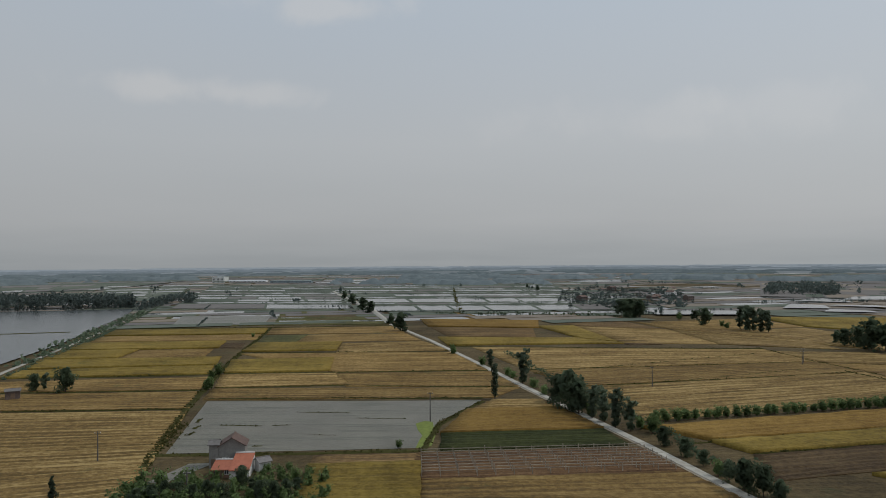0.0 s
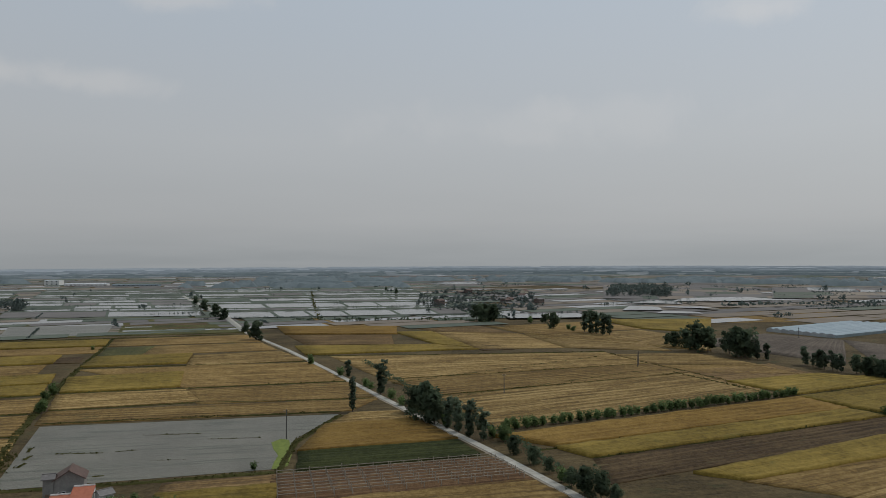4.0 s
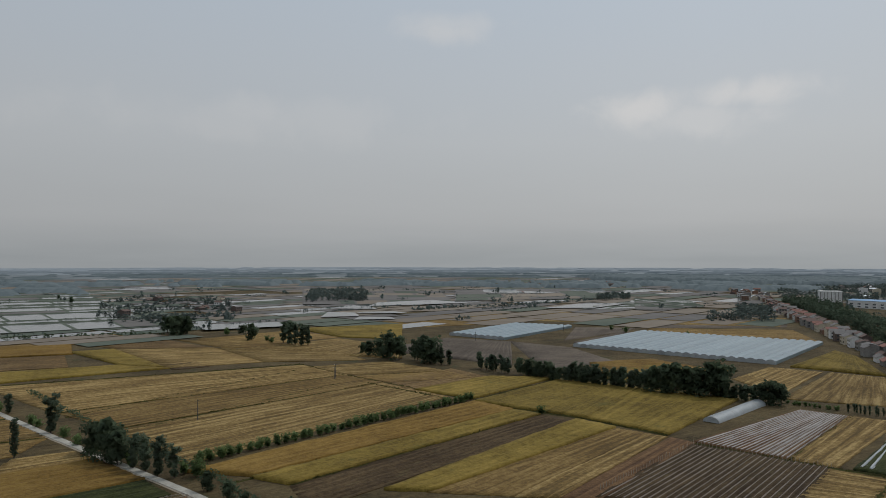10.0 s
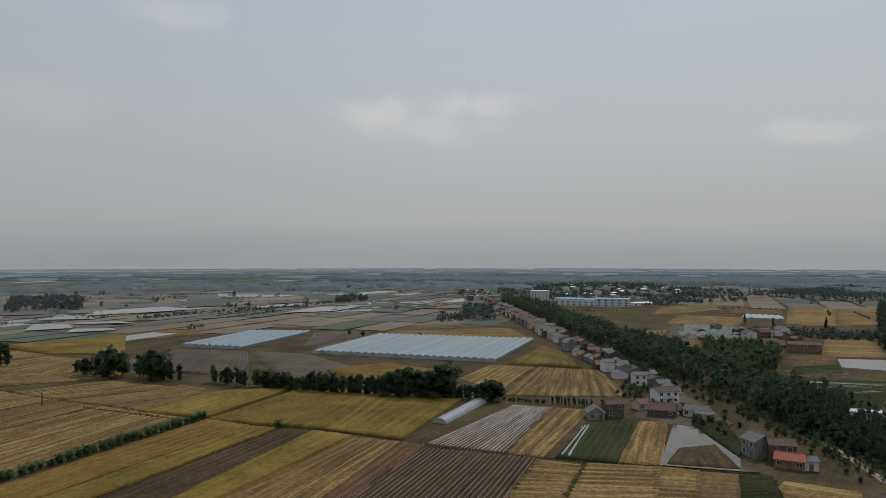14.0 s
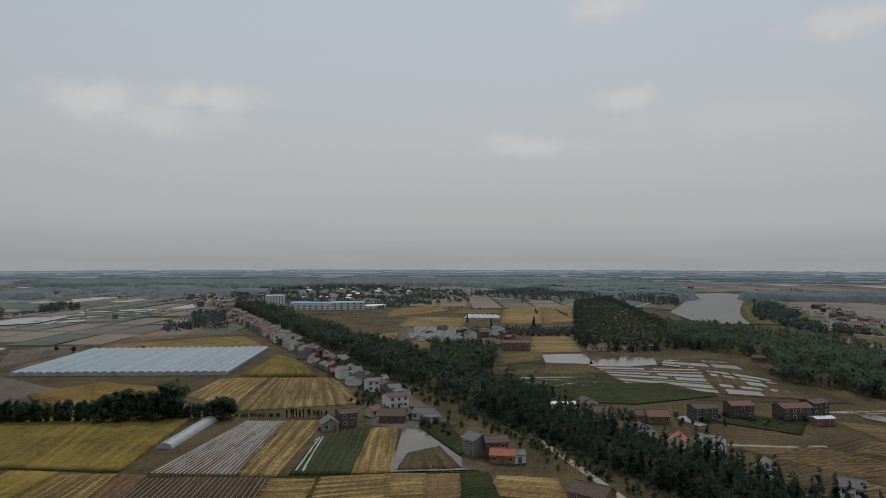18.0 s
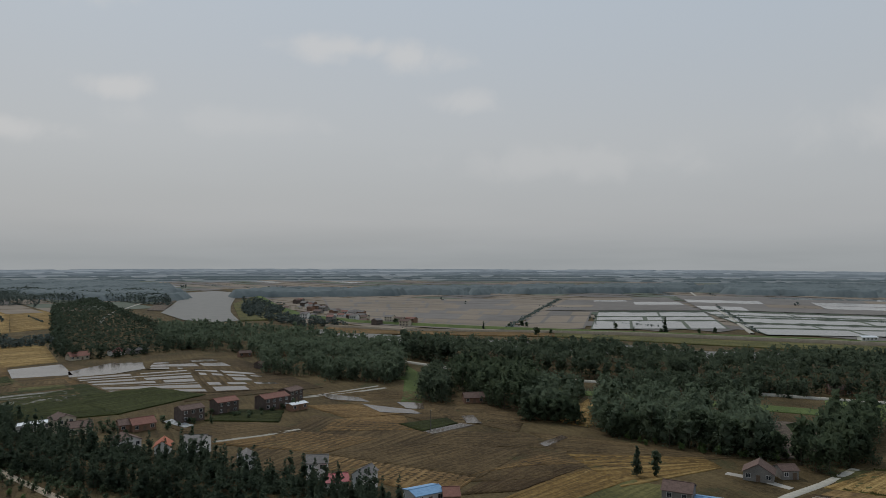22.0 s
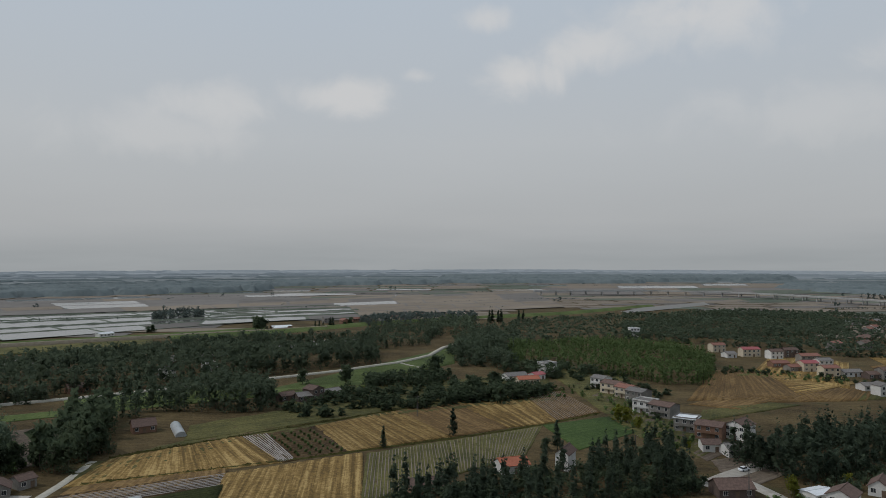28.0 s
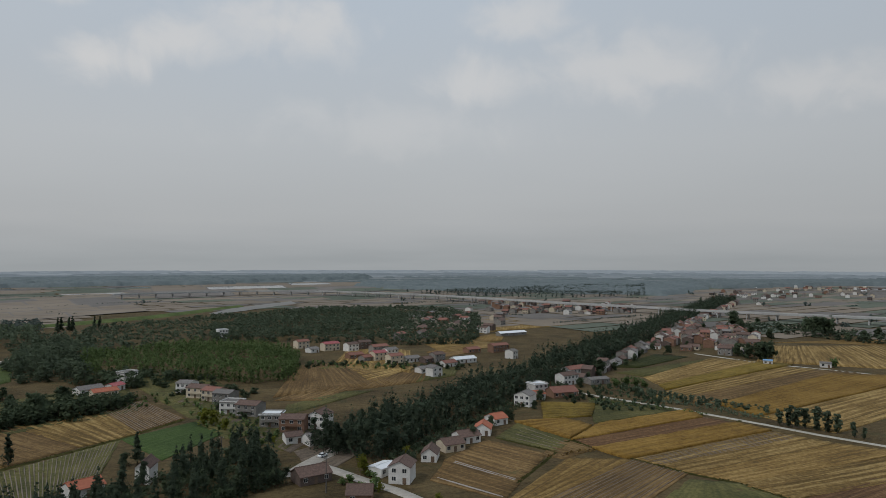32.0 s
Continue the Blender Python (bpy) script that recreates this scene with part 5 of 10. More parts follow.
def slab_road(pts, width, label):
    """The farm road: a bed of earth with cast concrete slabs laid end to end, each a little off its neighbours."""
    bed = ribbon("farm_road", "track", pts, width + 0.5, z=0.16, label=label)
    rg = random.Random(21)
    me = bpy.data.meshes.new("slab")
    bm = boxes((-2.46, 2.46, -width / 2, width / 2, 0, 0.16))
    bm.to_mesh(me)
    bm.free()
    me.materials.append(M["road"])
    left = 300
    for (x0, y0), (x1, y1) in zip(pts[:-1][::-1], pts[1:][::-1]):
        ln = math.hypot(x1 - x0, y1 - y0)
        n, an = int(ln / 5), math.atan2(y1 - y0, x1 - x0)
        for i in range(n):
            f = 1 - (i + 0.5) / n
            if left <= 0:
                return bed
            left -= 1
            ob = new("slab", me)
            ob.parent = bed
            ob.matrix_world = Matrix.Translation((x0 + (x1 - x0) * f, y0 + (y1 - y0) * f, 0.15 + rg.uniform(0, 0.03))) @ Matrix.Rotation(an + rg.uniform(-0.006, 0.006), 4, "Z")
            ob.scale = (ln / n / 5.0, 1, 1)
    return bed


def street_row(s0, s1, step, o0, seed, label="plastered village house along the street"):
    """Houses side by side along the street."""
    rg = random.Random(seed)
    s = s0
    while s < s1:
        w = rg.uniform(7, 10)
        x, y = street(s + w / 2, o0 + rg.uniform(-3, 3))
        house(x, y, 37.8 + rg.uniform(-2, 2), w, rg.uniform(6, 8), rg.choice([1, 1, 2]), rg.choice(["white", "grey", "grey", "darkwall", "darkwall", "grey"]), rg.choice(["r_grey", "r_dark", "r_dark", "r_grey", "r_grey", "r_grey", "r_red"]), label,
              rise=rg.uniform(1.3, 2.0), turn=rg.random() < 0.3, balcony=rg.random() < 0.4)
        s += w + rg.uniform(0.5, step)


def joined_houses(specs, label, name="far_houses"):
    """Far houses that stay a few specks each: gabled walls, roof slopes with eaves and window bands, in one mesh."""
    keys = ["white", "cream", "brick", "grey", "darkwall", "r_dark", "r_red", "r_grey", "r_pink", "r_white", "glass"]
    bm = bmesh.new()
    for x, y, hd, w, d, st, wall, roof, rise in specs:
        h = 0.3 + 2.75 * st
        ca, sa_ = math.cos(radians(hd)), math.sin(radians(hd))

        def quad(pts, key):
            f = bm.faces.new([bm.verts.new((x + a * ca - b * sa_, y + a * sa_ + b * ca, c)) for a, b, c in pts])
            f.material_index = keys.index(key)
        a, b = w / 2, d / 2
        quad(((-a, -b, 0), (a, -b, 0), (a, -b, h), (-a, -b, h)), wall)
        quad(((a, b, 0), (-a, b, 0), (-a, b, h), (a, b, h)), wall)
        quad(((a, -b, 0), (a, b, 0), (a, b, h), (a, 0, h + rise), (a, -b, h)), wall)
        quad(((-a, b, 0), (-a, -b, 0), (-a, -b, h), (-a, 0, h + rise), (-a, b, h)), wall)
        k = rise / b
        for s in (-1, 1):
            e = b + 0.45
            quad(((-a - 0.3, s * e, h + rise - k * e + 0.12), (a + 0.3, s * e, h + rise - k * e + 0.12), (a + 0.3, 0, h + rise + 0.12), (-a - 0.3, 0, h + rise + 0.12)), roof)
        for fl in range(st):
            for i in range(3):
                cx, z = -a + w * (i + 0.5) / 3, 1.1 + 2.75 * fl
                for yy in (-b - 0.03, b + 0.03):
                    quad(((cx - 0.7, yy, z), (cx + 0.7, yy, z), (cx + 0.7, yy, z + 1.3), (cx - 0.7, yy, z + 1.3)), "glass")
    me = bpy.data.meshes.new(name)
    bm.to_mesh(me)
    bm.free()
    for k in keys:
        me.materials.append(M[k])
    return tagged(new(name, me), label, "houses", "", "stuff")


def house_specs(places, roofs, seed, heading=38.0):
    rg = random.Random(seed)
    return [(x, y, heading + rg.choice([0, 0, 90]) + rg.uniform(-4, 4), rg.uniform(8, 12), rg.uniform(7, 9), rg.choice([1, 2, 2]), rg.choice(["white", "cream", "brick", "grey", "grey", "darkwall"]), rg.choice(roofs), rg.uniform(1.4, 2.0)) for x, y in places]


def scattered(pts, n, seed, apart=11.0):
    rg = random.Random(seed)
    xs, ys = [p[0] for p in pts], [p[1] for p in pts]
    done, tries = [], 0
    while len(done) < n and tries < 4000:
        tries += 1
        x, y = rg.uniform(min(xs), max(xs)), rg.uniform(min(ys), max(ys))
        if inside(pts, np.array([x]), np.array([y]))[0] and all(math.hypot(x - a, y - b) >= apart for a, b in done):
            done.append((x, y))
    return done


def car(x, y, heading, label):
    """A small parked car: body with bonnet and boot, glasshouse, four wheels, lamps."""
    top = new("car")
    top.matrix_world = pose(x, y, 0.32, 0, 0, heading)
    bm = bmesh.new()
    prism(bm, [(-2.1, 0.25), (2.1, 0.25), (2.15, 0.62), (1.95, 0.82), (0.9, 0.92), (-1.8, 0.95), (-2.12, 0.75)], -0.85, 0.85)
    bmesh.ops.recalc_face_normals(bm, faces=bm.faces)
    part("body", bm, M["r_white"], top)
    bm = bmesh.new()
    prism(bm, [(-1.75, 0.92), (0.95, 0.92), (0.35, 1.42), (-1.3, 1.42)], -0.74, 0.74)
    bmesh.ops.recalc_face_normals(bm, faces=bm.faces)
    part("windows", bm, M["glass"], top)
    part("roof", boxes((-1.25, 0.3, -0.72, 0.72, 1.42, 1.48)), M["r_white"], top)
    for wx in (-1.3, 1.3):
        for wy in (-0.8, 0.8):
            bm = bmesh.new()
            bmesh.ops.create_cone(bm, cap_ends=True, segments=14, radius1=0.32, radius2=0.32, depth=0.2, matrix=Matrix.Translation((wx, wy, 0.32)) @ Matrix.Rotation(radians(90), 4, "X"))
            part("wheel", bm, M["asphalt"], top)
    for wy in (-0.6, 0.6):
        part("headlight", boxes((2.08, 2.17, wy - 0.18, wy + 0.18, 0.55, 0.7)), M["film"], top)
    return tagged(top, label, "car")


def car_at(p, label):
    car(p[0][0], p[0][1], math.degrees(math.atan2(p[1][1] - p[0][1], p[1][0] - p[0][0])), label)


# ---- ground, roads and water ----
base_ground()
ribbon("causeway_road", "road", [(-170.0, 1110.0), (-146.7, 1006.0), (-104.0, 838.0), (-67.5, 690.0), (-42.2, 558.0)], 3.0, z=1.75, label="pale concrete road on a low causeway between paddies", thick=1.9)
slab_road([(-42.0, 557.0), (-40.7, 552.6), (-7.9, 439.4), (13.3, 354.6), (30.6, 281.6), (41.3, 239.7), (53.1, 193.0), (62.2, 152.1), (66.4, 136.1)], 2.5, "narrow pale concrete farm road between the fields")
hedge([(-72.2, 169.3), (-88.3, 247.4), (-104.3, 344.9), (-127.2, 527.4)], 2.5, 0.7, label="rank green grass along the field ditch", seed=4)
hedge([(-187.9, 303.9), (-226.9, 468.3), (-289.9, 707.2), (-440.8, 1241.6)], 3.0, 1.8, label="shrubby bank beside the pale canal path", mat="leaf2", seed=5, density=2.2, size=0.6)
ribbon('canal_path', 'road', [(-189.2, 284.3), (-199.4, 322.5), (-239.4, 493.8), (-302.8, 731.4), (-458.8, 1292.4)], 2.0, label="pale path along the canal bank")
# fields beyond the near pond
field('tan', (-221.6, 233.6), (-86.5, 238.1), (-67.2, 147.6), (-117.9, 124.7))
field('stub', (-227.0, 265.6), (-94.9, 273.1), (-87.5, 243.6), (-223.0, 238.9))
field('stub', (-216.5, 294.0), (-102.2, 307.7), (-95.7, 279.1), (-224.6, 272.8))
field('wheat', (-193.9, 326.1), (-109.4, 337.2), (-104.3, 315.3), (-189.7, 306.9))
field('wheat', (-202.8, 360.0), (-115.9, 368.8), (-110.1, 342.7), (-195.5, 333.1))
field('wheat', (-210.9, 396.7), (-172.3, 401.5), (-169.5, 368.2), (-204.0, 366.3))
field('stub', (-170.7, 401.6), (-131.1, 403.8), (-125.2, 370.5), (-167.3, 368.3))
field('wheat', (-218.0, 435.6), (-135.2, 440.8), (-129.7, 409.2), (-211.2, 401.8))
field('plough', (-139.5, 434.0), (-121.3, 432.8), (-116.4, 409.4), (-134.8, 411.0), lift=0.05)
field('stub', (-226.7, 475.6), (-123.3, 482.7), (-118.8, 451.4), (-220.9, 444.9))
field('wheat', (-235.4, 514.9), (-129.4, 522.8), (-123.4, 486.4), (-226.6, 479.3))
field('stub', (-126.4, 527.4), (-39.3, 534.0), (-27.4, 489.2), (-118.8, 483.0))
field('weed', (-117.7, 475.7), (-91.7, 477.4), (-90.9, 437.4), (-113.0, 436.0))
field('stub', (-89.8, 477.5), (-25.9, 481.9), (-15.0, 442.1), (-89.2, 437.5))
field('wheat', (-112.5, 430.0), (-62.6, 433.1), (-60.2, 395.1), (-109.4, 392.3))
field('tan', (-60.7, 427.3), (-13.0, 436.1), (2.3, 391.2), (-57.2, 385.6))
field('stub', (-108.2, 382.8), (3.7, 384.1), (19.2, 322.5), (-49.8, 319.4))
field('wheat', (-105.0, 356.7), (-56.7, 363.3), (-52.1, 322.5), (-96.6, 317.3))
field('tan', (-96.9, 314.1), (-48.1, 316.2), (-39.2, 287.8), (-90.0, 283.1))
field('stub', (-46.9, 314.7), (20.0, 317.7), (28.4, 281.5), (-38.0, 282.6))
field('stub', (-89.6, 279.3), (28.5, 277.8), (17.5, 258.3), (-85.9, 257.7))
water('pond', [(-84.3, 254.6), (13.2, 253.0), (-2.0, 219.3), (-7.0, 189.7), (-72.3, 185.8)], label="flooded grey paddy with dark weed patches")
field('tan', (18.0, 254.2), (34.0, 253.7), (38.1, 237.8), (8.2, 235.9))
field('gold', (8.2, 235.9), (38.1, 237.8), (45.1, 209.2), (0.4, 205.2))
field('green', (0.2, 204.6), (45.2, 207.8), (48.2, 191.7), (-0.2, 187.6))
field('redsoil', (-6.6, 184.2), (51.5, 188.4), (55.4, 167.8), (-5.8, 163.0))
field('brown', (-32.4, 182.5), (-7.0, 184.2), (-6.6, 176.1), (-32.4, 174.5))
field('wheat', (-31.9, 173.5), (-6.7, 175.1), (-5.8, 143.8), (-30.4, 143.4))
field('stub', (-6.2, 162.2), (55.8, 167.0), (60.8, 148.5), (-6.5, 147.2))
water('pond', [(-67.4, 161.6), (-62.9, 176.6), (-56.7, 177.3), (-60.0, 168.7), (-62.6, 161.7)], label="small grey fish pond by the house")
hedge([(-85.2, 258.8), (13.8, 257.1)], 1.5, 0.7, label="grassy bund of the pond", seed=6)
hedge([(-74.0, 184.1), (-32.3, 185.2), (-6.9, 186.9)], 2.0, 0.8, label="grassy bund of the pond", seed=7)
hedge([(13.5, 251.0), (-1.7, 216.3), (-5.8, 185.9)], 1.8, 0.8, label="grassy bund of the pond", seed=8)
water('duckweed', [(-8.7, 217.7), (-6.1, 221.4), (-3.5, 219.8), (-2.5, 202.6), (-3.4, 191.9), (-5.2, 189.7), (-7.6, 189.7), (-7.0, 197.2), (-6.2, 202.7), (-7.8, 209.9)], label="bright green duckweed at the pond corner", name="duckweed", z=0.10)
# fields beyond the road
field('stub', (162.1, 558.6), (251.1, 580.4), (256.3, 508.7), (160.6, 487.0), lift=-0.03)
field('wheat', (258.2, 591.4), (356.0, 573.4), (290.2, 467.5), (258.4, 508.8), lift=-0.03)
field('tan', (158.2, 479.6), (252.2, 500.7), (266.6, 429.5), (234.8, 378.2), lift=-0.03)
field('stub', (-32.1, 683.9), (79.2, 646.0), (83.4, 571.9), (-20.8, 598.8))
field('tan', (83.0, 644.7), (141.9, 630.5), (139.3, 566.9), (85.5, 571.2))
field('gold', (-18.6, 593.6), (74.4, 570.4), (68.0, 514.9), (-10.5, 531.4))
field('brown', (-9.3, 527.5), (63.1, 512.9), (58.2, 455.8), (3.1, 463.9))
field('wheat', (-2.7, 455.1), (83.0, 444.1), (103.9, 417.4), (3.3, 414.3))
field('wheat', (69.4, 525.8), (95.0, 524.8), (103.1, 423.0), (84.8, 446.4))
field('brown', (85.5, 571.2), (140.4, 561.7), (152.0, 505.0), (96.9, 528.2))
field('tan', (97.0, 524.1), (154.8, 500.1), (157.1, 412.3), (105.7, 419.4))
field('plough', (101.4, 449.5), (125.1, 447.3), (125.7, 412.3), (106.4, 411.2))
field('stub', (145.8, 564.6), (216.1, 474.8), (215.4, 431.7), (157.9, 503.0))
field('tan', (155.7, 495.8), (214.0, 428.8), (213.0, 384.2), (158.7, 411.7))
field('tan', (17.0, 405.0), (172.0, 385.4), (177.4, 341.4), (37.0, 323.2))
field('stub', (39.0, 319.6), (177.3, 339.3), (180.5, 308.9), (51.1, 280.5))
field('tan', (52.0, 276.7), (180.1, 307.2), (186.3, 260.7), (61.0, 219.8))
field('gold', (59.1, 209.6), (189.2, 242.4), (191.6, 221.5), (73.1, 195.8))
field('wheat', (73.3, 193.2), (191.2, 219.4), (195.0, 208.6), (78.4, 182.8))
field('plough', (78.8, 180.4), (194.7, 207.7), (200.1, 192.2), (74.2, 160.6))
field('wheat', (98.8, 162.9), (200.0, 192.3), (202.3, 176.6), (107.4, 155.7))
field('stub', (107.4, 154.4), (202.3, 175.2), (205.8, 164.1), (122.7, 140.3))
field('tan', (123.2, 139.7), (205.5, 163.1), (207.4, 156.8), (131.7, 132.6))
field('redsoil', (132.2, 132.0), (208.1, 154.7), (208.6, 146.4), (137.9, 125.1))
field('plough', (140.7, 127.1), (206.3, 144.3), (217.8, 105.0), (168.3, 91.4))
film_rows((140.7, 127.1), (206.3, 144.3), (217.8, 105.0), (168.3, 91.4), 24, label="faint weathered film strips over dark ridges", width=0.21, mat="film2")
field('brown', (176.5, 312.3), (235.7, 324.9), (236.1, 291.4), (184.9, 283.3))
field('wheat', (184.7, 281.6), (236.5, 290.9), (260.9, 268.8), (193.2, 250.1))
field('wheat', (190.2, 243.0), (260.2, 261.8), (274.6, 224.1), (206.3, 193.7), lift=0.1)
field('wheat', (206.0, 192.5), (275.1, 223.4), (288.7, 181.3), (211.3, 158.8))
field('tan', (172.2, 377.7), (220.9, 370.7), (229.5, 320.7), (179.3, 338.6))
field('stub', (177.5, 335.1), (228.3, 319.0), (228.4, 295.4), (183.6, 307.8))
field('redsoil', (210.4, 146.7), (290.7, 153.7), (295.2, 136.4), (216.1, 117.0))
film_rows((210.4, 146.7), (290.7, 153.7), (295.2, 136.4), (216.1, 117.0), 19, label="pale plastic film strips over planting ridges", width=0.40)
film_rows((213.7, 129.5), (293.3, 143.7), (295.2, 136.4), (216.1, 117.0), 9, label="torn weathered film strips over planting ridges", width=0.22, mat="film2")
field('tan', (216.5, 116.6), (294.4, 135.5), (298.7, 120.9), (219.3, 104.3))
field('green', (221.6, 99.3), (273.3, 110.2), (292.5, 96.1), (226.5, 81.0))
field('tan', (226.7, 80.7), (289.6, 96.5), (294.2, 84.7), (232.3, 68.0))
water('mudwater', [(231.7, 67.8), (292.0, 81.2), (291.9, 72.6), (241.2, 38.9)], label="muddy water standing in a fallow paddy")
field('wetsoil', (235.2, 65.4), (256.0, 68.2), (267.0, 59.4), (242.3, 46.4), lift=0.28, label="drying mud island in the fallow paddy")
field('green', (296.8, 73.9), (309.5, 65.9), (269.6, 49.4), (258.4, 49.2))
field('tan', (216.5, 103.5), (219.7, 90.2), (178.4, 79.1), (168.3, 91.4))
field('tan', (219.7, 89.3), (230.2, 67.7), (193.5, 57.3), (179.2, 78.2))
field('tan', (229.8, 67.2), (232.9, 56.1), (198.6, 47.7), (193.7, 57.1))
field('brown', (231.5, 55.1), (235.5, 44.1), (205.1, 36.5), (199.0, 47.2))
field('green', (234.7, 43.3), (238.3, 35.7), (212.4, 27.7), (205.5, 36.1))
field('tan', (236.5, 31.1), (237.1, 12.4), (216.0, 7.3), (217.1, 30.4))
field('tan', (307.5, 169.6), (399.1, 195.2), (408.0, 159.9), (338.7, 117.9))
field('wheat', (401.8, 218.0), (493.1, 239.0), (476.6, 217.7), (411.1, 173.3))
field('tan', (336.0, 213.5), (389.7, 225.3), (395.8, 199.2), (316.7, 177.3))
field('wheat', (339.2, 268.8), (356.1, 230.5), (295.0, 203.9), (280.7, 261.0))
field('gold', (317.4, 295.6), (357.9, 283.8), (351.8, 235.7), (294.1, 264.9))
field('soil', (242.7, 425.7), (326.7, 455.5), (351.1, 408.8), (272.6, 316.4))
field('soil', (351.1, 408.8), (362.9, 358.0), (334.9, 292.6), (278.1, 293.7))
field('soil', (388.5, 379.2), (481.3, 408.9), (480.3, 395.0), (378.3, 364.5))
field('soil', (388.9, 390.1), (472.4, 459.9), (513.3, 425.9), (481.3, 408.9))
field('stub', (311.6, 547.6), (452.4, 527.8), (533.5, 642.9), (389.5, 653.0))
field('tan', (479.0, 541.8), (628.4, 356.2), (725.0, 404.2), (604.2, 622.8))
field('soil', (521.7, 415.6), (632.0, 351.8), (691.1, 385.1), (629.1, 462.3))
field('stub', (483.4, 391.2), (535.3, 271.0), (609.5, 333.0), (521.7, 415.6))
greenhouse((338.3, 470.3), (352.5, 418.1), (466.4, 459.0), (440.0, 508.4), 9, "long blue-white multi-span film greenhouse")
greenhouse((366.4, 358.6), (402.7, 228.8), (525.6, 263.5), (481.9, 393.1), 24, "wide pale blue multi-span film greenhouse")
tunnel((240.5, 161.2), (287.3, 170.1), 6.5, 2.2, 'sheetw', "grey-white rounded plastic tunnel shed")
# ---- the tree belt along the village street ----
for b_s0, b_s1, b_o0, b_o1, b_h, b_sp, b_lv, b_kind, b_mat, b_seed in ((-1400, -230, -10, 26, 11, 5.6, 80, "broad", "leafc", 11), (-1400, -230, -9, 25, 16, 6.5, 80, "conifer", "leafc", 12),
                                                                 (98, 300, 4, 36, 6.5, 5.0, 120, "broad", "leafc", 16), (98, 300, 4, 36, 13.5, 5.2, 150, "conifer", "leafc", 17),
                                                                 (300, 1080, 3, 52, 11.5, 6.0, 80, "broad", "leafc", 13), (300, 1080, 6, 48, 15, 11, 80, "poplar", "leafc", 18)):
    wood([street(b_s0, b_o0), street(b_s1, b_o0), street(b_s1, b_o1), street(b_s0, b_o1)], b_h, b_sp, b_lv, "dense dark belt of tall trees along the village street" if b_kind == "broad" else "pointed dark trees rising from the street belt", b_kind, b_mat, b_seed, 0.5)
for b_h, b_sp, b_lv, b_kind, b_mat, b_seed in ((7, 4.8, 130, "broad", "leaf", 14), (15, 5.2, 170, "conifer", "leafc", 15)):
    wood([street(-190, 5), street(-98, 16), street(-98, 44), street(-212, 44), street(-214, 30)], b_h, b_sp, b_lv, "pointed dark trees of the street belt" if b_kind == "conifer" else "dense lower trees of the street belt", b_kind, b_mat, b_seed, 0.5)
for g_s0, g_s1, g_o0, g_o1, g_seed in ((98, 640, -7, 6, 121), (-205, -98, 6, 16, 122), (-700, -232, -18, -8, 123)):
    wood([street(g_s0, g_o0), street(g_s1, g_o0), street(g_s1, g_o1), street(g_s0, g_o1)], 4.0, 3.6, 36, "dark shrubs along the foot of the tree belt", "bush", "leaf", g_seed, 0.5, "shrubs", -0.8)
# ---- woods ----
wood([(787.9, -64.4), (651.1, -187.4), (540.7, -227.1), (385.6, -168.3), (414.5, -129.1), (511.5, -141.7), (574.7, -102.3), (629.5, -53.3)], 16, 7, 110, label="dark plantation of poplars by the river", kind="broad", seed=21)
field('grass', (418.1, -177.2), (97.9, -443.2), (93.6, -424.8), (407.3, -172.8), label="grassy slope of the river levee", lift=0.05)
wood([(489.0, -211.2), (398.4, -251.2), (331.5, -302.5), (251.9, -370.1), (180.1, -438.5), (115.4, -508.4), (142.7, -600.6), (192.3, -603.7), (238.6, -586.9), (303.8, -522.2), (343.5, -426.7), (363.2, -373.8), (419.5, -351.3), (483.2, -292.6), (527.6, -227.1)], 19, 6.5, 110, label="dark plantation of poplars behind the levee road", kind="broad", seed=22, gaps=-0.8)
wood([(460.5, -101.7), (433.9, -128.0), (391.9, -169.7), (457.9, -198.4), (549.7, -196.9), (592.4, -171.2), (614.6, -132.5)], 15, 6.5, 100, label="dark trees between the river and the paddies", kind="broad", seed=23, gaps=-0.75)
wood([(333.7, -157.3), (321.1, -166.3), (382.2, -198.4), (412.0, -194.6)], 16, 5.5, 130, label="dark trees beside a low farmhouse", kind="broad", mat="leaf2", seed=361, gaps=-0.9)
wood([(308.1, -182.8), (294.2, -191.3), (316.4, -218.5), (354.6, -235.8), (373.2, -217.4), (396.4, -204.7), (367.7, -193.8)], 20, 6, 130, label="dark trees behind the low farmhouse", kind="broad", mat="leaf", seed=362, gaps=-0.9)
wood([(284.1, -188.1), (269.9, -198.9), (300.0, -234.7), (320.1, -250.5), (340.2, -230.4)], 14, 5.5, 130, label="round clump of trees beside a straw field", kind="broad", mat="leaf2", seed=363, gaps=-0.9)
wood([(243.9, -197.7), (223.8, -208.0), (205.6, -216.8), (181.5, -233.1), (217.9, -272.3), (245.0, -289.4), (269.3, -280.2), (306.8, -247.4)], 18, 6.0, 130, label="loose poplars in front of the levee road", kind="broad", mat="leaf2", seed=364, gaps=-0.8)
wood([(169.3, -228.6), (156.3, -234.6), (177.0, -284.9), (198.8, -315.3), (210.3, -303.8)], 20, 6.5, 140, label="tall dark trees beside the farm track", kind="broad", mat="leaf", seed=365, gaps=-0.95)
wood([(195.2, -318.9), (175.6, -334.4), (128.2, -341.4), (139.0, -374.6), (162.4, -404.6), (214.2, -348.6)], 16, 6.0, 110, label="green trees between levee road and farm plots", kind="poplar", mat="leaf2", seed=366, gaps=-0.9)
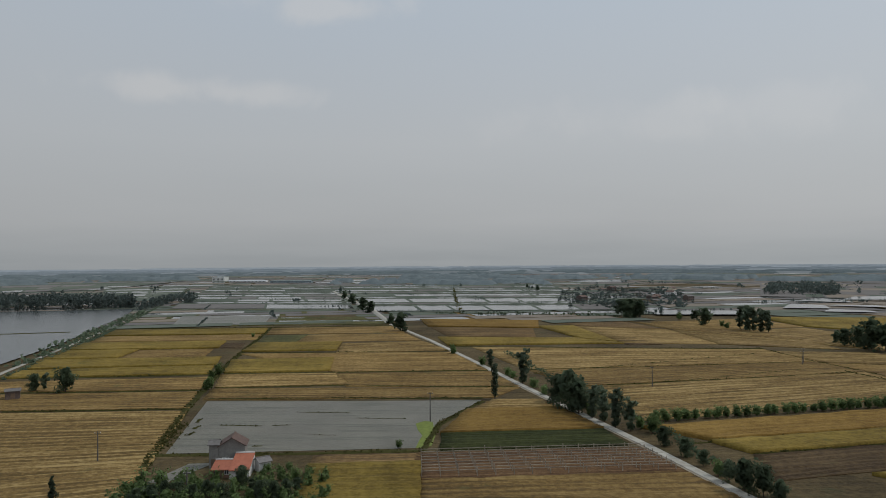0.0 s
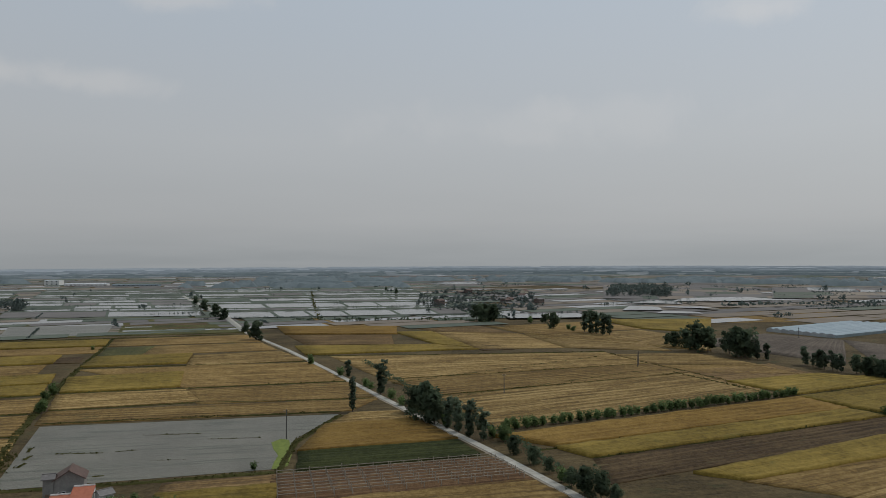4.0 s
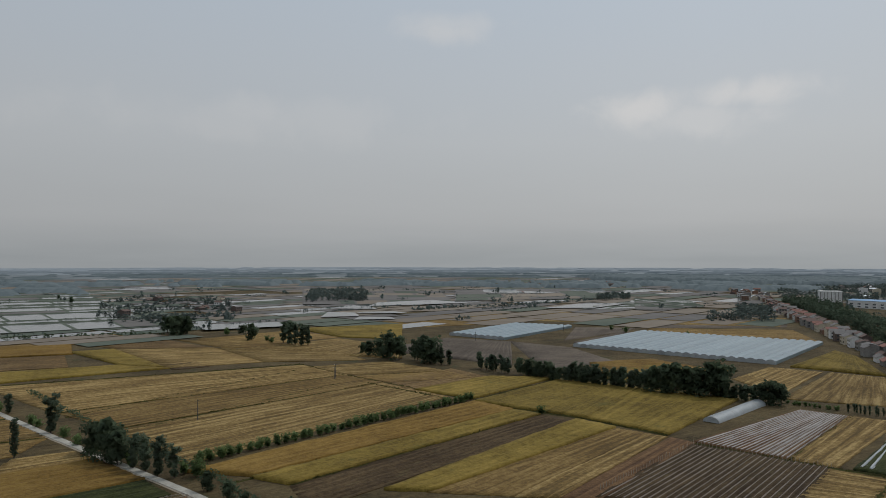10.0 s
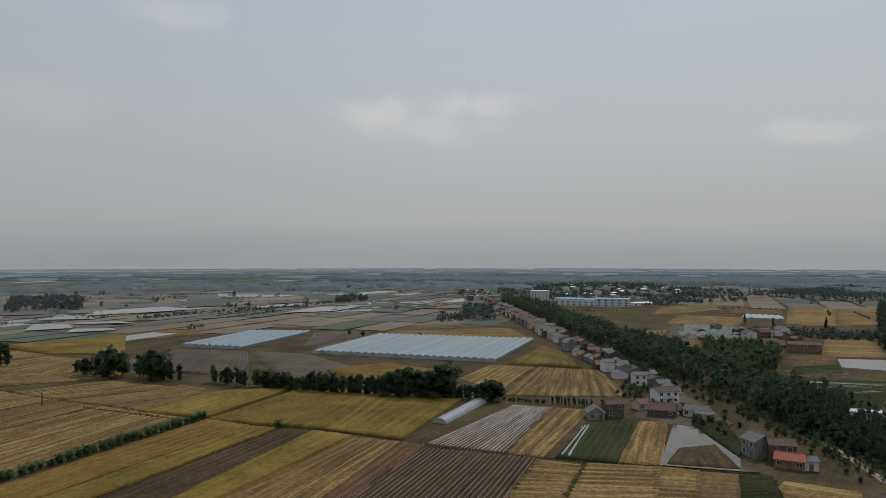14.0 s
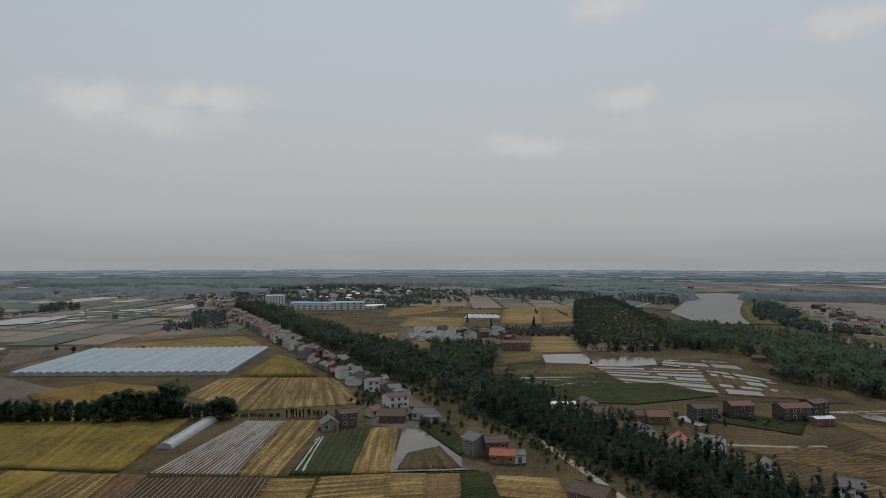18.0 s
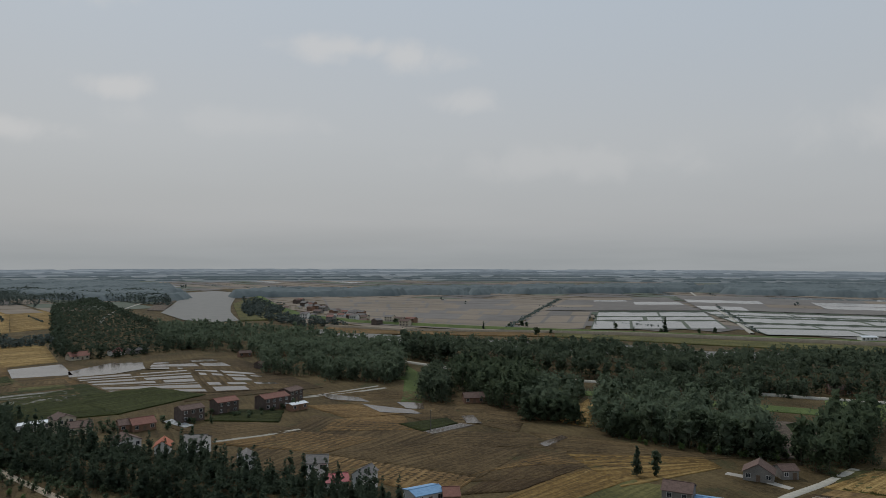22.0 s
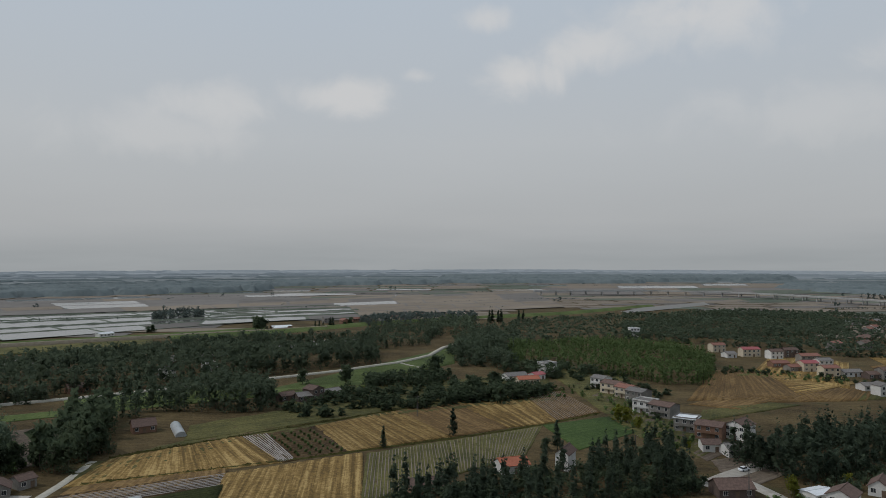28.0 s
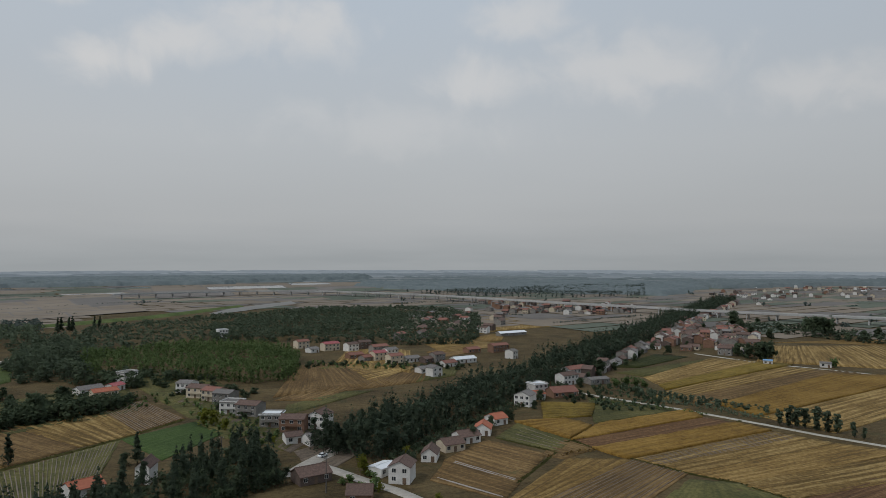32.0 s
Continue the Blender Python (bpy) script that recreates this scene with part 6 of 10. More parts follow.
wood([(239.8, -193.4), (201.8, -213.0), (178.2, -229.1), (177.0, -247.9), (212.7, -268.9), (198.7, -237.0), (232.1, -215.2)], 4, 6, 50, label="low shrubs at the foot of the wood", kind="bush", mat="bushleaf", seed=37, gaps=-0.3, name="shrubs")
field('tan', (268.8, -200.0), (256.9, -207.1), (305.2, -242.4), (299.6, -235.2), label="pale straw plot in a gap of the wood", lift=0.05)
field('soil', (183.8, -235.9), (176.2, -252.6), (210.3, -303.8), (226.4, -287.8), label="bare clearing among the trees", lift=0.05)
field('grass', (223.4, -319.4), (153.0, -389.2), (171.2, -433.6), (250.9, -357.2), label="grass strip below the levee road", lift=0.05)
field('grass', (340.8, -150.2), (333.1, -157.9), (395.3, -190.4), (455.3, -201.0), label="grass strip below the levee road", lift=0.05)
ribbon('levee_road', 'road', [(513.6, -192.0), (472.6, -204.4), (429.6, -220.9), (387.4, -244.5), (350.0, -272.9), (296.8, -317.2), (245.0, -360.4), (196.5, -405.8), (172.8, -429.4), (155.9, -446.0), (133.2, -470.5), (113.3, -499.3), (103.0, -512.0), (93.0, -534.2), (85.6, -554.4), (81.9, -605.5), (72.0, -631.5)], 3.2, label="pale concrete road on the levee", z=1.0)
ribbon('farm_track', 'road', [(372.5, -101.8), (374.5, -129.3), (381.0, -156.4)], 2.4, label="pale path through the paddies")
wood([(145.1, -574.3), (96.4, -619.7), (104.8, -723.6), (121.1, -768.8), (176.0, -713.5), (163.7, -644.6)], 13, 6.5, 70, label="dark trees behind the levee road", mat="leaf2", kind="broad", seed=173, gaps=-0.8)
wood([(97.7, -407.9), (60.3, -422.5), (55.0, -457.8), (78.0, -463.4), (107.7, -433.3)], 8, 6, 60, label="dark hedge trees beside the meadow", mat="leaf", kind="broad", seed=321, gaps=-0.6)
wood([(106.6, -681.3), (67.9, -728.9), (81.2, -828.6), (121.9, -781.5)], 14, 7, 70, label="dark poplars along the river", mat="leaf2", kind="broad", seed=322, gaps=-0.9)
wood([(81.1, -678.2), (45.6, -738.6), (23.6, -538.8), (17.1, -486.9), (49.0, -505.0), (60.1, -530.7)], 13, 7, 82, label="dark poplars beside the levee road", seed=24)
wood([(26.2, -586.8), (-56.5, -642.7), (-106.4, -616.4), (-124.5, -538.7), (-100.8, -450.5), (-75.3, -448.5), (-26.7, -496.7), (18.9, -525.5)], 12, 4.5, 44, label="young green poplar plantation in even rows", mat="bushleaf", seed=25)
wood([(44.3, -803.0), (-25.0, -908.2), (-135.6, -966.7), (-262.9, -1059.0), (-371.7, -1011.8), (-300.8, -765.0), (-171.3, -715.0), (-123.3, -718.6), (-59.6, -684.6), (28.4, -625.2)], 9, 7, 44, label="dark wood on the flat behind the village", seed=26, kind="broad")
wood([(-89.8, -834.7), (-254.6, -1024.8), (-384.4, -1046.7), (-439.8, -956.8), (-418.0, -824.5), (-337.2, -660.7), (-284.9, -577.1), (-222.8, -595.0), (-186.5, -629.3), (-75.5, -692.2)], 9, 7, 44, label="dark wood on the flat behind the village", seed=27, kind="broad")
wood([(1190.3, 55.6), (1345.9, 1.6), (1102.6, -34.5), (809.2, -65.7), (695.4, -113.4), (631.8, -114.1), (580.0, -21.8), (575.7, 14.2), (680.5, 28.6)], 9, 6, 38, label="dark wood beside the flooded fields", seed=28, mat="leafc")
wood([(1406.9, 278.3), (1742.1, 138.1), (1592.3, -121.7), (1155.7, -108.9), (1385.2, 1.9), (1265.3, 117.5)], 14, 8, 33, label="dark woods behind the far fields", seed=29, mat="hazedleaf")
wood([(548.1, 132.1), (573.8, 100.8), (539.3, 80.3), (457.7, 68.7), (426.5, 91.9), (470.4, 119.2)], 13, 5.5, 44, label="dark clump of trees behind the belt", seed=30, kind="broad", mat="leaf")
wood([(753.7, 480.2), (744.0, 434.0), (666.6, 381.5), (657.8, 414.9)], 13, 8, 30, label="dark clump of trees in the far fields", seed=34, mat="hazedleaf")
wood([(663.2, 455.9), (694.5, 442.1), (649.9, 413.4), (627.0, 430.7)], 10, 8, 30, label="dark clump of trees in the far fields", seed=35, mat="hazedleaf")
wood([(-586.3, -1455.2), (-895.3, -1545.9), (-1359.6, -1641.3), (-988.7, -1193.0), (-794.0, -1183.7), (-635.6, -1296.2)], 13, 12, 30, label="dark far wood behind the viaduct", seed=39, mat="hazedleaf")
# ---- fields behind the belt ----
field('tan', (687.6, 68.2), (686.3, 34.2), (573.2, 19.4), (556.4, 55.9))
field('tan', (1104.3, 158.0), (1131.2, 104.2), (814.4, 73.0), (809.5, 118.1))
field('tan', (1117.7, 101.2), (1174.7, 50.3), (850.4, 36.3), (820.9, 71.1))
field('tan', (985.6, 306.9), (1123.9, 253.8), (987.7, 222.2), (851.4, 270.2))
field('brown', (1136.0, 252.5), (1144.8, 170.1), (953.8, 144.0), (929.9, 202.0))
field('tan', (660.6, 217.4), (688.2, 202.4), (616.0, 184.8), (607.9, 199.5))
field('tan', (1176.9, 325.7), (1280.0, 262.0), (1217.7, 185.9), (1038.7, 279.2))
field('brown', (538.9, 78.2), (558.9, 52.0), (518.8, 43.8), (510.4, 73.7))
field('weed', (510.4, 73.7), (510.5, 43.0), (478.5, 32.5), (479.9, 68.8))
field('brown', (475.2, 68.1), (499.2, 7.4), (468.9, 2.9), (448.6, 63.9))
field('green', (444.5, 63.2), (463.7, -0.8), (428.2, -11.4), (421.2, 59.5))
field('green', (423.8, 8.4), (436.3, -35.5), (401.7, -59.1), (369.9, -16.7), label="green crop field beside flooded plots")
field('green', (413.9, 36.6), (423.8, 8.4), (369.9, -16.7), (367.7, 23.3))
water('mudwater', [(545.4, 46.4), (559.1, 15.3), (504.4, 6.8), (504.7, 40.1)])
water('mudwater', [(379.0, -117.5), (360.1, -133.4), (345.8, -134.2), (361.1, -117.9)])
water('mudwater', [(343.1, -128.9), (319.1, -146.6), (308.0, -147.5), (320.5, -130.5)])
water('mudwater', [(340.0, -146.6), (331.6, -158.0), (317.9, -152.5), (323.0, -145.4)])
water('mudwater', [(297.0, -162.4), (295.7, -168.2), (279.2, -163.9), (282.4, -157.7)])
water('mudwater', [(238.8, -167.6), (246.4, -184.1), (241.8, -183.8), (233.6, -167.4)])
field('wetsoil', (382.5, -122.8), (362.2, -171.6), (294.0, -191.3), (336.8, -160.3))
field('wetsoil', (329.9, -160.3), (279.9, -185.7), (260.1, -170.5), (298.5, -154.4))
field('brown', (351.2, -102.9), (343.9, -127.8), (314.2, -139.0), (315.2, -112.9))
field('wetsoil', (328.4, -38.0), (325.5, -72.9), (302.3, -85.5), (298.9, -48.2))
field('brown', (295.1, -49.5), (298.8, -85.7), (274.9, -111.0), (262.6, -85.4))
field('green', (355.8, -66.9), (342.9, -88.3), (321.9, -81.2), (337.6, -53.2))
field('brown', (315.0, -107.8), (310.9, -137.6), (282.8, -131.1), (297.3, -95.4))
field('green', (293.3, -130.4), (295.4, -152.9), (284.4, -153.1), (278.2, -134.2))
field('soil', (278.2, -134.2), (283.6, -154.1), (278.7, -159.1), (271.7, -135.1))
film_rows((277.3, -133.8), (283.9, -155.6), (278.7, -159.1), (271.4, -135.4), 5, label="pale film strips over planting ridges", width=0.32)
field('wetsoil', (260.5, -85.8), (262.9, -127.4), (231.8, -155.7), (210.9, -124.6))
field('brown', (250.2, -76.1), (259.7, -84.5), (210.9, -122.5), (197.2, -105.5))
field('wetsoil', (269.9, -140.6), (257.8, -171.9), (230.9, -171.0), (256.3, -129.2))
field('wetsoil', (256.5, -175.4), (225.3, -201.5), (191.3, -222.3), (224.8, -172.2))
field('stub', (221.5, -169.8), (196.1, -211.5), (183.8, -207.9), (182.8, -163.1))
field('brown', (213.1, -121.5), (224.6, -158.8), (209.6, -166.4), (217.0, -144.0))
field('plough', (197.8, -111.6), (220.1, -148.3), (205.5, -163.4), (193.0, -129.2))
field('stub', (188.2, -122.2), (203.8, -162.1), (187.5, -169.5), (174.7, -127.9))
field('weed', (174.7, -127.9), (185.9, -169.5), (172.7, -176.9), (158.8, -149.7))
field('tan', (266.1, -198.6), (296.8, -229.2), (296.8, -239.2), (255.1, -204.0))
field('grass', (245.8, -358.0), (234.0, -373.9), (209.8, -337.6), (219.7, -324.2))
field('grass', (73.3, -617.7), (61.5, -515.9), (102.1, -440.6), (157.4, -392.5), label="short green meadow below the levee road")
ribbon('levee_road', 'road', [(104.1, -517.9), (80.8, -492.6)], 2.5, label="pale concrete side road in the meadow")
ribbon('farm_track', 'road', [(147.0, -181.2), (152.5, -204.5), (155.8, -224.2), (162.3, -250.6)], 2.6, label="pale concrete track between fields and houses")
ribbon('farm_track', 'road', [(297.7, -49.9), (299.2, -67.8), (303.5, -86.9)], 2.2, label="pale earth path between the fields")
field('tan', (93.5, -259.6), (124.1, -293.6), (157.6, -254.0), (152.1, -222.4))
field('plough', (88.3, -263.9), (114.8, -300.9), (123.1, -293.8), (92.9, -259.8))
film_rows((88.3, -263.9), (114.8, -300.9), (123.1, -293.8), (92.9, -259.8), 9, label="pale film strips over planting ridges", width=0.32)
field('plough', (114.1, -301.0), (99.3, -316.4), (71.7, -280.1), (88.0, -264.8))
field('tan', (71.3, -278.4), (98.0, -316.7), (68.9, -352.9), (35.8, -306.5))
field('brown', (35.4, -306.6), (68.4, -353.0), (44.5, -381.3), (11.8, -327.3))
field('tan', (11.8, -327.3), (43.9, -381.4), (9.6, -403.3), (-9.9, -341.0))
field('brown', (-9.9, -343.3), (7.2, -403.8), (-12.8, -418.4), (-30.0, -364.7))
film_rows((-9.9, -343.3), (7.2, -403.8), (-12.8, -418.4), (-30.0, -364.7), 18, label="pale film strips over planting ridges", width=0.24, mat="film2")
field('tan', (97.5, -210.3), (106.3, -243.5), (66.3, -275.4), (52.3, -220.5))
field('weed', (51.4, -220.7), (63.3, -276.0), (36.0, -298.8), (26.6, -252.7))
film_rows((51.4, -220.7), (63.3, -276.0), (36.0, -298.8), (26.6, -252.7), 26, label="pale film strips between green crop rows", width=0.22, mat="film2")
field('weed', (26.8, -254.6), (35.5, -298.9), (-1.9, -330.3), (3.5, -281.5))
film_rows((26.8, -254.6), (35.5, -298.9), (-1.9, -330.3), (3.5, -281.5), 26, label="pale film strips between green crop rows", width=0.22, mat="film2")
field('brown', (145.3, -199.5), (149.4, -221.8), (110.6, -249.7), (105.7, -239.5))
field('plough', (148.3, -197.9), (102.2, -230.7), (107.2, -245.6), (149.5, -212.3))
film_rows((147.5, -197.0), (102.2, -230.7), (106.6, -244.3), (148.7, -211.2), 8, label="pale film strips over planting ridges", width=0.32)
field('green', (120.3, -213.8), (102.0, -229.3), (97.2, -215.2), (113.0, -201.7))
field('lush', (-3.9, -332.9), (-33.6, -354.4), (-43.6, -327.3), (-17.7, -294.3), label="bright green low crop field by the village")
field('weed', (154.1, -310.1), (112.1, -361.6), (95.1, -331.7), (143.2, -284.2))
field('tan', (-144.8, -514.9), (-186.8, -612.1), (-220.9, -561.5), (-178.2, -450.7))
field('tan', (-342.4, -668.3), (-428.3, -822.6), (-535.7, -838.4), (-460.4, -697.4))
field('tan', (-249.6, -594.3), (-308.2, -624.3), (-312.0, -555.4), (-240.8, -537.3))
# ---- fields by the street on the camera's side ----
field('weed', (-237.5, -330.3), (-248.9, -311.7), (-253.9, -284.8), (-205.4, -279.1))
field('green', (-318.6, -415.9), (-390.2, -456.0), (-403.5, -435.7), (-333.3, -406.5))
field('weed', (-304.8, -394.6), (-335.2, -402.8), (-416.8, -422.9), (-311.5, -374.0))
field('tan', (-310.0, -372.2), (-417.6, -422.5), (-435.9, -394.5), (-301.4, -348.7))
field('wheat', (-299.7, -345.2), (-434.6, -391.9), (-442.5, -372.9), (-293.1, -331.8))
field('tan', (-272.6, -321.9), (-428.7, -373.1), (-442.9, -352.5), (-272.4, -308.0))
field('brown', (-273.8, -307.4), (-441.7, -350.2), (-455.4, -328.1), (-281.7, -290.7))
field('gold', (-289.0, -287.5), (-433.8, -332.4), (-476.4, -298.8), (-286.9, -258.9))
field('tan', (-285.7, -256.7), (-472.0, -296.0), (-488.6, -266.1), (-290.1, -220.4))
field('tan', (-433.9, -395.4), (-522.2, -462.7), (-612.2, -423.0), (-515.9, -301.4))
field('stub', (-547.1, -479.8), (-663.7, -458.7), (-610.6, -317.3), (-624.8, -426.5))
ribbon('farm_track', 'road', [(-239.9, -345.6), (-250.0, -317.9), (-261.6, -287.3), (-273.7, -245.2), (-279.8, -220.6), (-288.0, -196.5), (-298.1, -164.1)], 2.6, label="narrow pale farm track past the fields")
ribbon('farm_track', 'road', [(-424.0, -448.5), (-430.7, -387.3), (-459.0, -313.8), (-474.9, -261.6)], 2.4, label="narrow pale farm track past the fields")
hedge([(-234.7, -324.6), (-250.3, -295.3), (-264.0, -270.4)], 5, 1.8, label="rough shrubs along the farm track", mat="bushleaf", seed=9, density=1.4, size=0.5)
hedge([(-264.0, -311.7), (-276.8, -283.6), (-282.2, -252.9)], 6, 3.5, label="rough shrubs along the farm track", mat="leaf2", seed=10, density=1.4, size=0.55)
tree('poplar', -279.0, -240.5, 8.1)
tree('poplar', -279.8, -236.5, 10.8)
tree('poplar', -281.4, -233.4, 10.2)
tree('poplar', -284.0, -231.1, 9.9)
tree('poplar', -285.8, -226.8, 11.1)
tree('poplar', -287.6, -222.6, 10.0)
tree('poplar', -288.7, -218.8, 9.4)
tree('poplar', -290.0, -211.8, 7.0)
tree('poplar', -290.3, -207.5, 5.5)
tree('broad', -289.5, -391.1, 12.7)
tree('broad', -445.6, -403.4, 15.5)
tree('broad', -442.6, -411.5, 13.9)
tree('broad', -449.5, -401.6, 12.9)
tree('broad', -444.7, -424.6, 12.5)
tree('broad', -636.3, -504.0, 22.0)
tree('broad', -636.4, -515.7, 19.5)
tree('broad', -644.6, -500.3, 19.2)
tree('broad', -622.0, -600.6, 22.1)
tree('broad', -608.9, -578.5, 14.6)
tree('bush', -460.7, -353.1, 8.0)
tree('bush', -281.6, -353.2, 6.8)
tree('bush', -273.0, -352.8, 6.4)
tree('bush', -283.8, -348.0, 6.8)
tree('bush', -285.9, -343.0, 6.1)
house(-428.4, -380.6, 128.2, 6.0, 4, 1, 'white', 'r_blue', "small hut with a blue steel roof", rise=0.4)
house(-454.8, -354.3, 134.4, 7.0, 5, 1, 'white', 'r_grey', "small white pump house in the field", rise=0.6)
ribbon('street_road', 'yard', [(-69.8, -264.7), (-73.7, -255.2), (-79.6, -239.7), (-86.5, -224.8), (-93.9, -200.2)], 4.5, label="pale concrete village street")
ribbon('crossing_road', 'yard', [(-56.1, -253.5), (-67.0, -266.0), (-83.5, -282.9)], 6.5, label="pale concrete crossroad through the tree belt")
ribbon('street_road', 'track', [(339.6, 47.8), (300.2, 29.0), (262.9, 10.5), (229.7, -6.0), (207.7, -16.0)], 2.4, label="pale concrete village street")
tree('yellow', -82.0, -244.2, 8.0)
tree('yellow', -81.0, -224.7, 4.1)
tree('yellow', -104.9, -262.6, 4.4)
tree('yellow', -94.7, -208.0, 3.5)
tree('yellow', -38.1, -347.0, 9.2)
tree('yellow', -41.1, -342.2, 9.1)
tree('yellow', -45.3, -333.0, 6.2)
tree('yellow', -60.5, -300.7, 3.7)
tree('conifer', 34.6, -308.0, 12.5)
tree('conifer', -9.0, -291.8, 12.3)
tree('conifer', -22.9, -262.5, 12.7)
tree('conifer', 59.6, -285.0, 8.9)
tree('broad', -4.5, -290.1, 5.9)
tree('broad', 36.6, -400.6, 13.2)
tree('broad', 25.3, -417.7, 13.1)
tree('broad', 48.2, -417.7, 9.8)
# village yards and gardens
field('soil', (-30.2, -409.1), (-48.5, -456.7), (-80.8, -307.2), (-64.2, -285.1), label="bare trodden earth yards of the village")
field('soil', (-66.4, -285.1), (-81.9, -293.6), (-89.3, -273.4), (-66.4, -249.5))
field('soil', (297.8, 99.9), (375.4, 105.1), (308.2, 62.0), (287.0, 69.2))
wood([(41.6, -417.7), (-21.0, -436.4), (-29.1, -400.7), (20.4, -392.7)], 3, 6, 30, label="green garden shrubs between the houses", mat="bushleaf", kind="bush", seed=81, name="shrubs")
wood([(-29.1, -400.7), (-43.2, -417.8), (-59.5, -322.2), (-45.5, -293.5)], 4, 7, 33, label="green garden shrubs between the houses", mat="bushleaf", kind="bush", seed=82, name="shrubs")
wood([(-95.5, -247.3), (-179.1, -316.0), (-188.4, -326.9), (-96.4, -262.4)], 5, 6, 33, label="green garden shrubs behind the street houses", mat="leaf2", kind="bush", seed=83, name="shrubs")
wood([(342.7, 124.8), (283.7, 58.9), (293.2, 58.6), (388.4, 135.5)], 4, 6, 33, label="green garden shrubs between the houses", mat="leaf", kind="bush", seed=84, name="shrubs")
wood([(350.9, 11.8), (353.7, -105.2), (341.0, -99.2), (325.1, -39.8), (326.3, 10.5)], 4, 7, 33, label="dark garden shrubs between the farmhouses", mat="leaf", kind="bush", seed=85, name="shrubs")
wood([(147.9, -366.4), (98.7, -408.3), (91.3, -379.2), (133.4, -338.6)], 5, 7, 33, label="dark garden shrubs between the farmhouses", mat="leaf", kind="bush", seed=86, name="shrubs")
# soil between the plots behind the belt
field('wetsoil', (251.5, -34.8), (326.3, -100.3), (192.2, -220.9), (204.4, -128.1), lift=-0.02, label="brown stubble between the wet plots")
field('wetsoil', (383.4, -111.5), (365.2, -173.0), (266.2, -208.4), (283.5, -147.2), lift=-0.02, label="brown wet soil between the paddies")
field('wetsoil', (539.6, 82.3), (565.4, 13.8), (400.2, -68.6), (378.7, 47.1), lift=-0.02, label="brown wet soil between the paddies")
field('wetsoil', (541.5, -57.8), (532.2, -100.7), (397.7, -123.1), (387.9, -49.1), lift=-0.02, label="brown wet soil between the paddies")
field('weed', (165.5, -241.1), (138.1, -295.1), (93.5, -326.5), (150.4, -227.5), lift=-0.10)
tree_row('broad', (242.8, -202.7), (180.7, -236.7), 14, 15, group="edge of the wood")
tree_row('broad', (279.9, -185.7), (261.5, -204.9), 6, 13, group="edge of the wood")
tree('broad', 168.2, -253.7, 17.9, group="edge of the wood")
tree('broad', 176.2, -257.6, 14.3, group="edge of the wood")
tree('broad', 167.0, -261.2, 15.9, group="edge of the wood")
tree('broad', 173.2, -264.7, 13.5, group="edge of the wood")
tree('broad', 179.2, -241.6, 11.3, group="edge of the wood")
tree('conifer', 188.7, -174.5, 10.8)
tree('poplar', 186.1, -180.4, 9.1)
tree_row('bush', (111.6, -297.4), (87.9, -267.2), 9, 1.8, label="small orchard bush on dark soil", group="orchard bushes", jitter=0.4)
tree_row('bush', (108.5, -300.2), (84.4, -269.6), 9, 1.8, label="small orchard bush on dark soil", group="orchard bushes", jitter=0.4)
tree_row('bush', (105.4, -303.0), (80.9, -272.1), 9, 1.8, label="small orchard bush on dark soil", group="orchard bushes", jitter=0.4)
tree_row('bush', (102.2, -305.8), (77.3, -274.6), 9, 1.8, label="small orchard bush on dark soil", group="orchard bushes", jitter=0.4)
tree_row('bush', (99.0, -308.7), (73.6, -277.1), 9, 1.8, label="small orchard bush on dark soil", group="orchard bushes", jitter=0.4)
# rank bunds between the near fields
hedge([(59.3, 208.2), (79.7, 212.9)], 1.3, 0.6, label="rank grass on a field bund", seed=91)
hedge([(73.0, 194.6), (122.8, 205.0), (190.9, 220.7)], 1.3, 0.7, label="rank grass on a field bund", seed=92)
hedge([(78.6, 181.6), (128.1, 192.9), (194.7, 207.7)], 1.1, 0.5, label="rank grass on a field bund", seed=93)
hedge([(174.6, 310.3), (186.4, 244.2), (205.5, 193.1), (209.8, 157.9)], 1.5, 0.7, label="rank grass on a field bund", seed=94)
hedge([(190.6, 246.0), (220.0, 254.7), (261.6, 265.3)], 1.2, 0.6, label="rank grass on a field bund", seed=95)
hedge([(5.6, 409.1), (89.7, 397.3), (174.0, 389.9)], 1.2, 0.6, label="rank grass on a field bund", seed=96)
hedge([(173.0, 387.6), (176.5, 339.6), (182.8, 306.3), (191.2, 250.7)], 1.2, 0.6, label="rank grass on a field bund", seed=97)
hedge([(37.3, 321.6), (102.0, 328.3), (177.4, 341.4)], 1.1, 0.5, label="rank grass on a field bund", seed=98)
hedge([(51.4, 278.1), (106.0, 291.1), (180.5, 308.9)], 1.1, 0.5, label="rank grass on a field bund", seed=99)
hedge([(-189.7, 306.9), (-142.2, 309.0), (-102.8, 313.8)], 1.2, 0.6, label="rank grass on a field bund", seed=101)
hedge([(-147.4, 238.8), (-117.8, 239.8), (-87.2, 241.7)], 1.2, 0.6, label="rank grass on a field bund", seed=102)
hedge([(-189.4, 271.8), (-136.7, 273.8), (-95.5, 276.6)], 1.2, 0.6, label="rank grass on a field bund", seed=103)
hedge([(-96.6, 315.7), (-48.3, 317.8), (20.2, 320.9)], 1.2, 0.6, label="rank grass on a field bund", seed=104)
hedge([(-89.6, 280.6), (-38.8, 285.2), (-5.0, 281.4), (28.6, 279.0)], 1.1, 0.5, label="rank grass on a field bund", seed=105)
hedge([(-109.6, 387.5), (-56.0, 388.0), (3.8, 388.9)], 1.1, 0.5, label="rank grass on a field bund", seed=106)
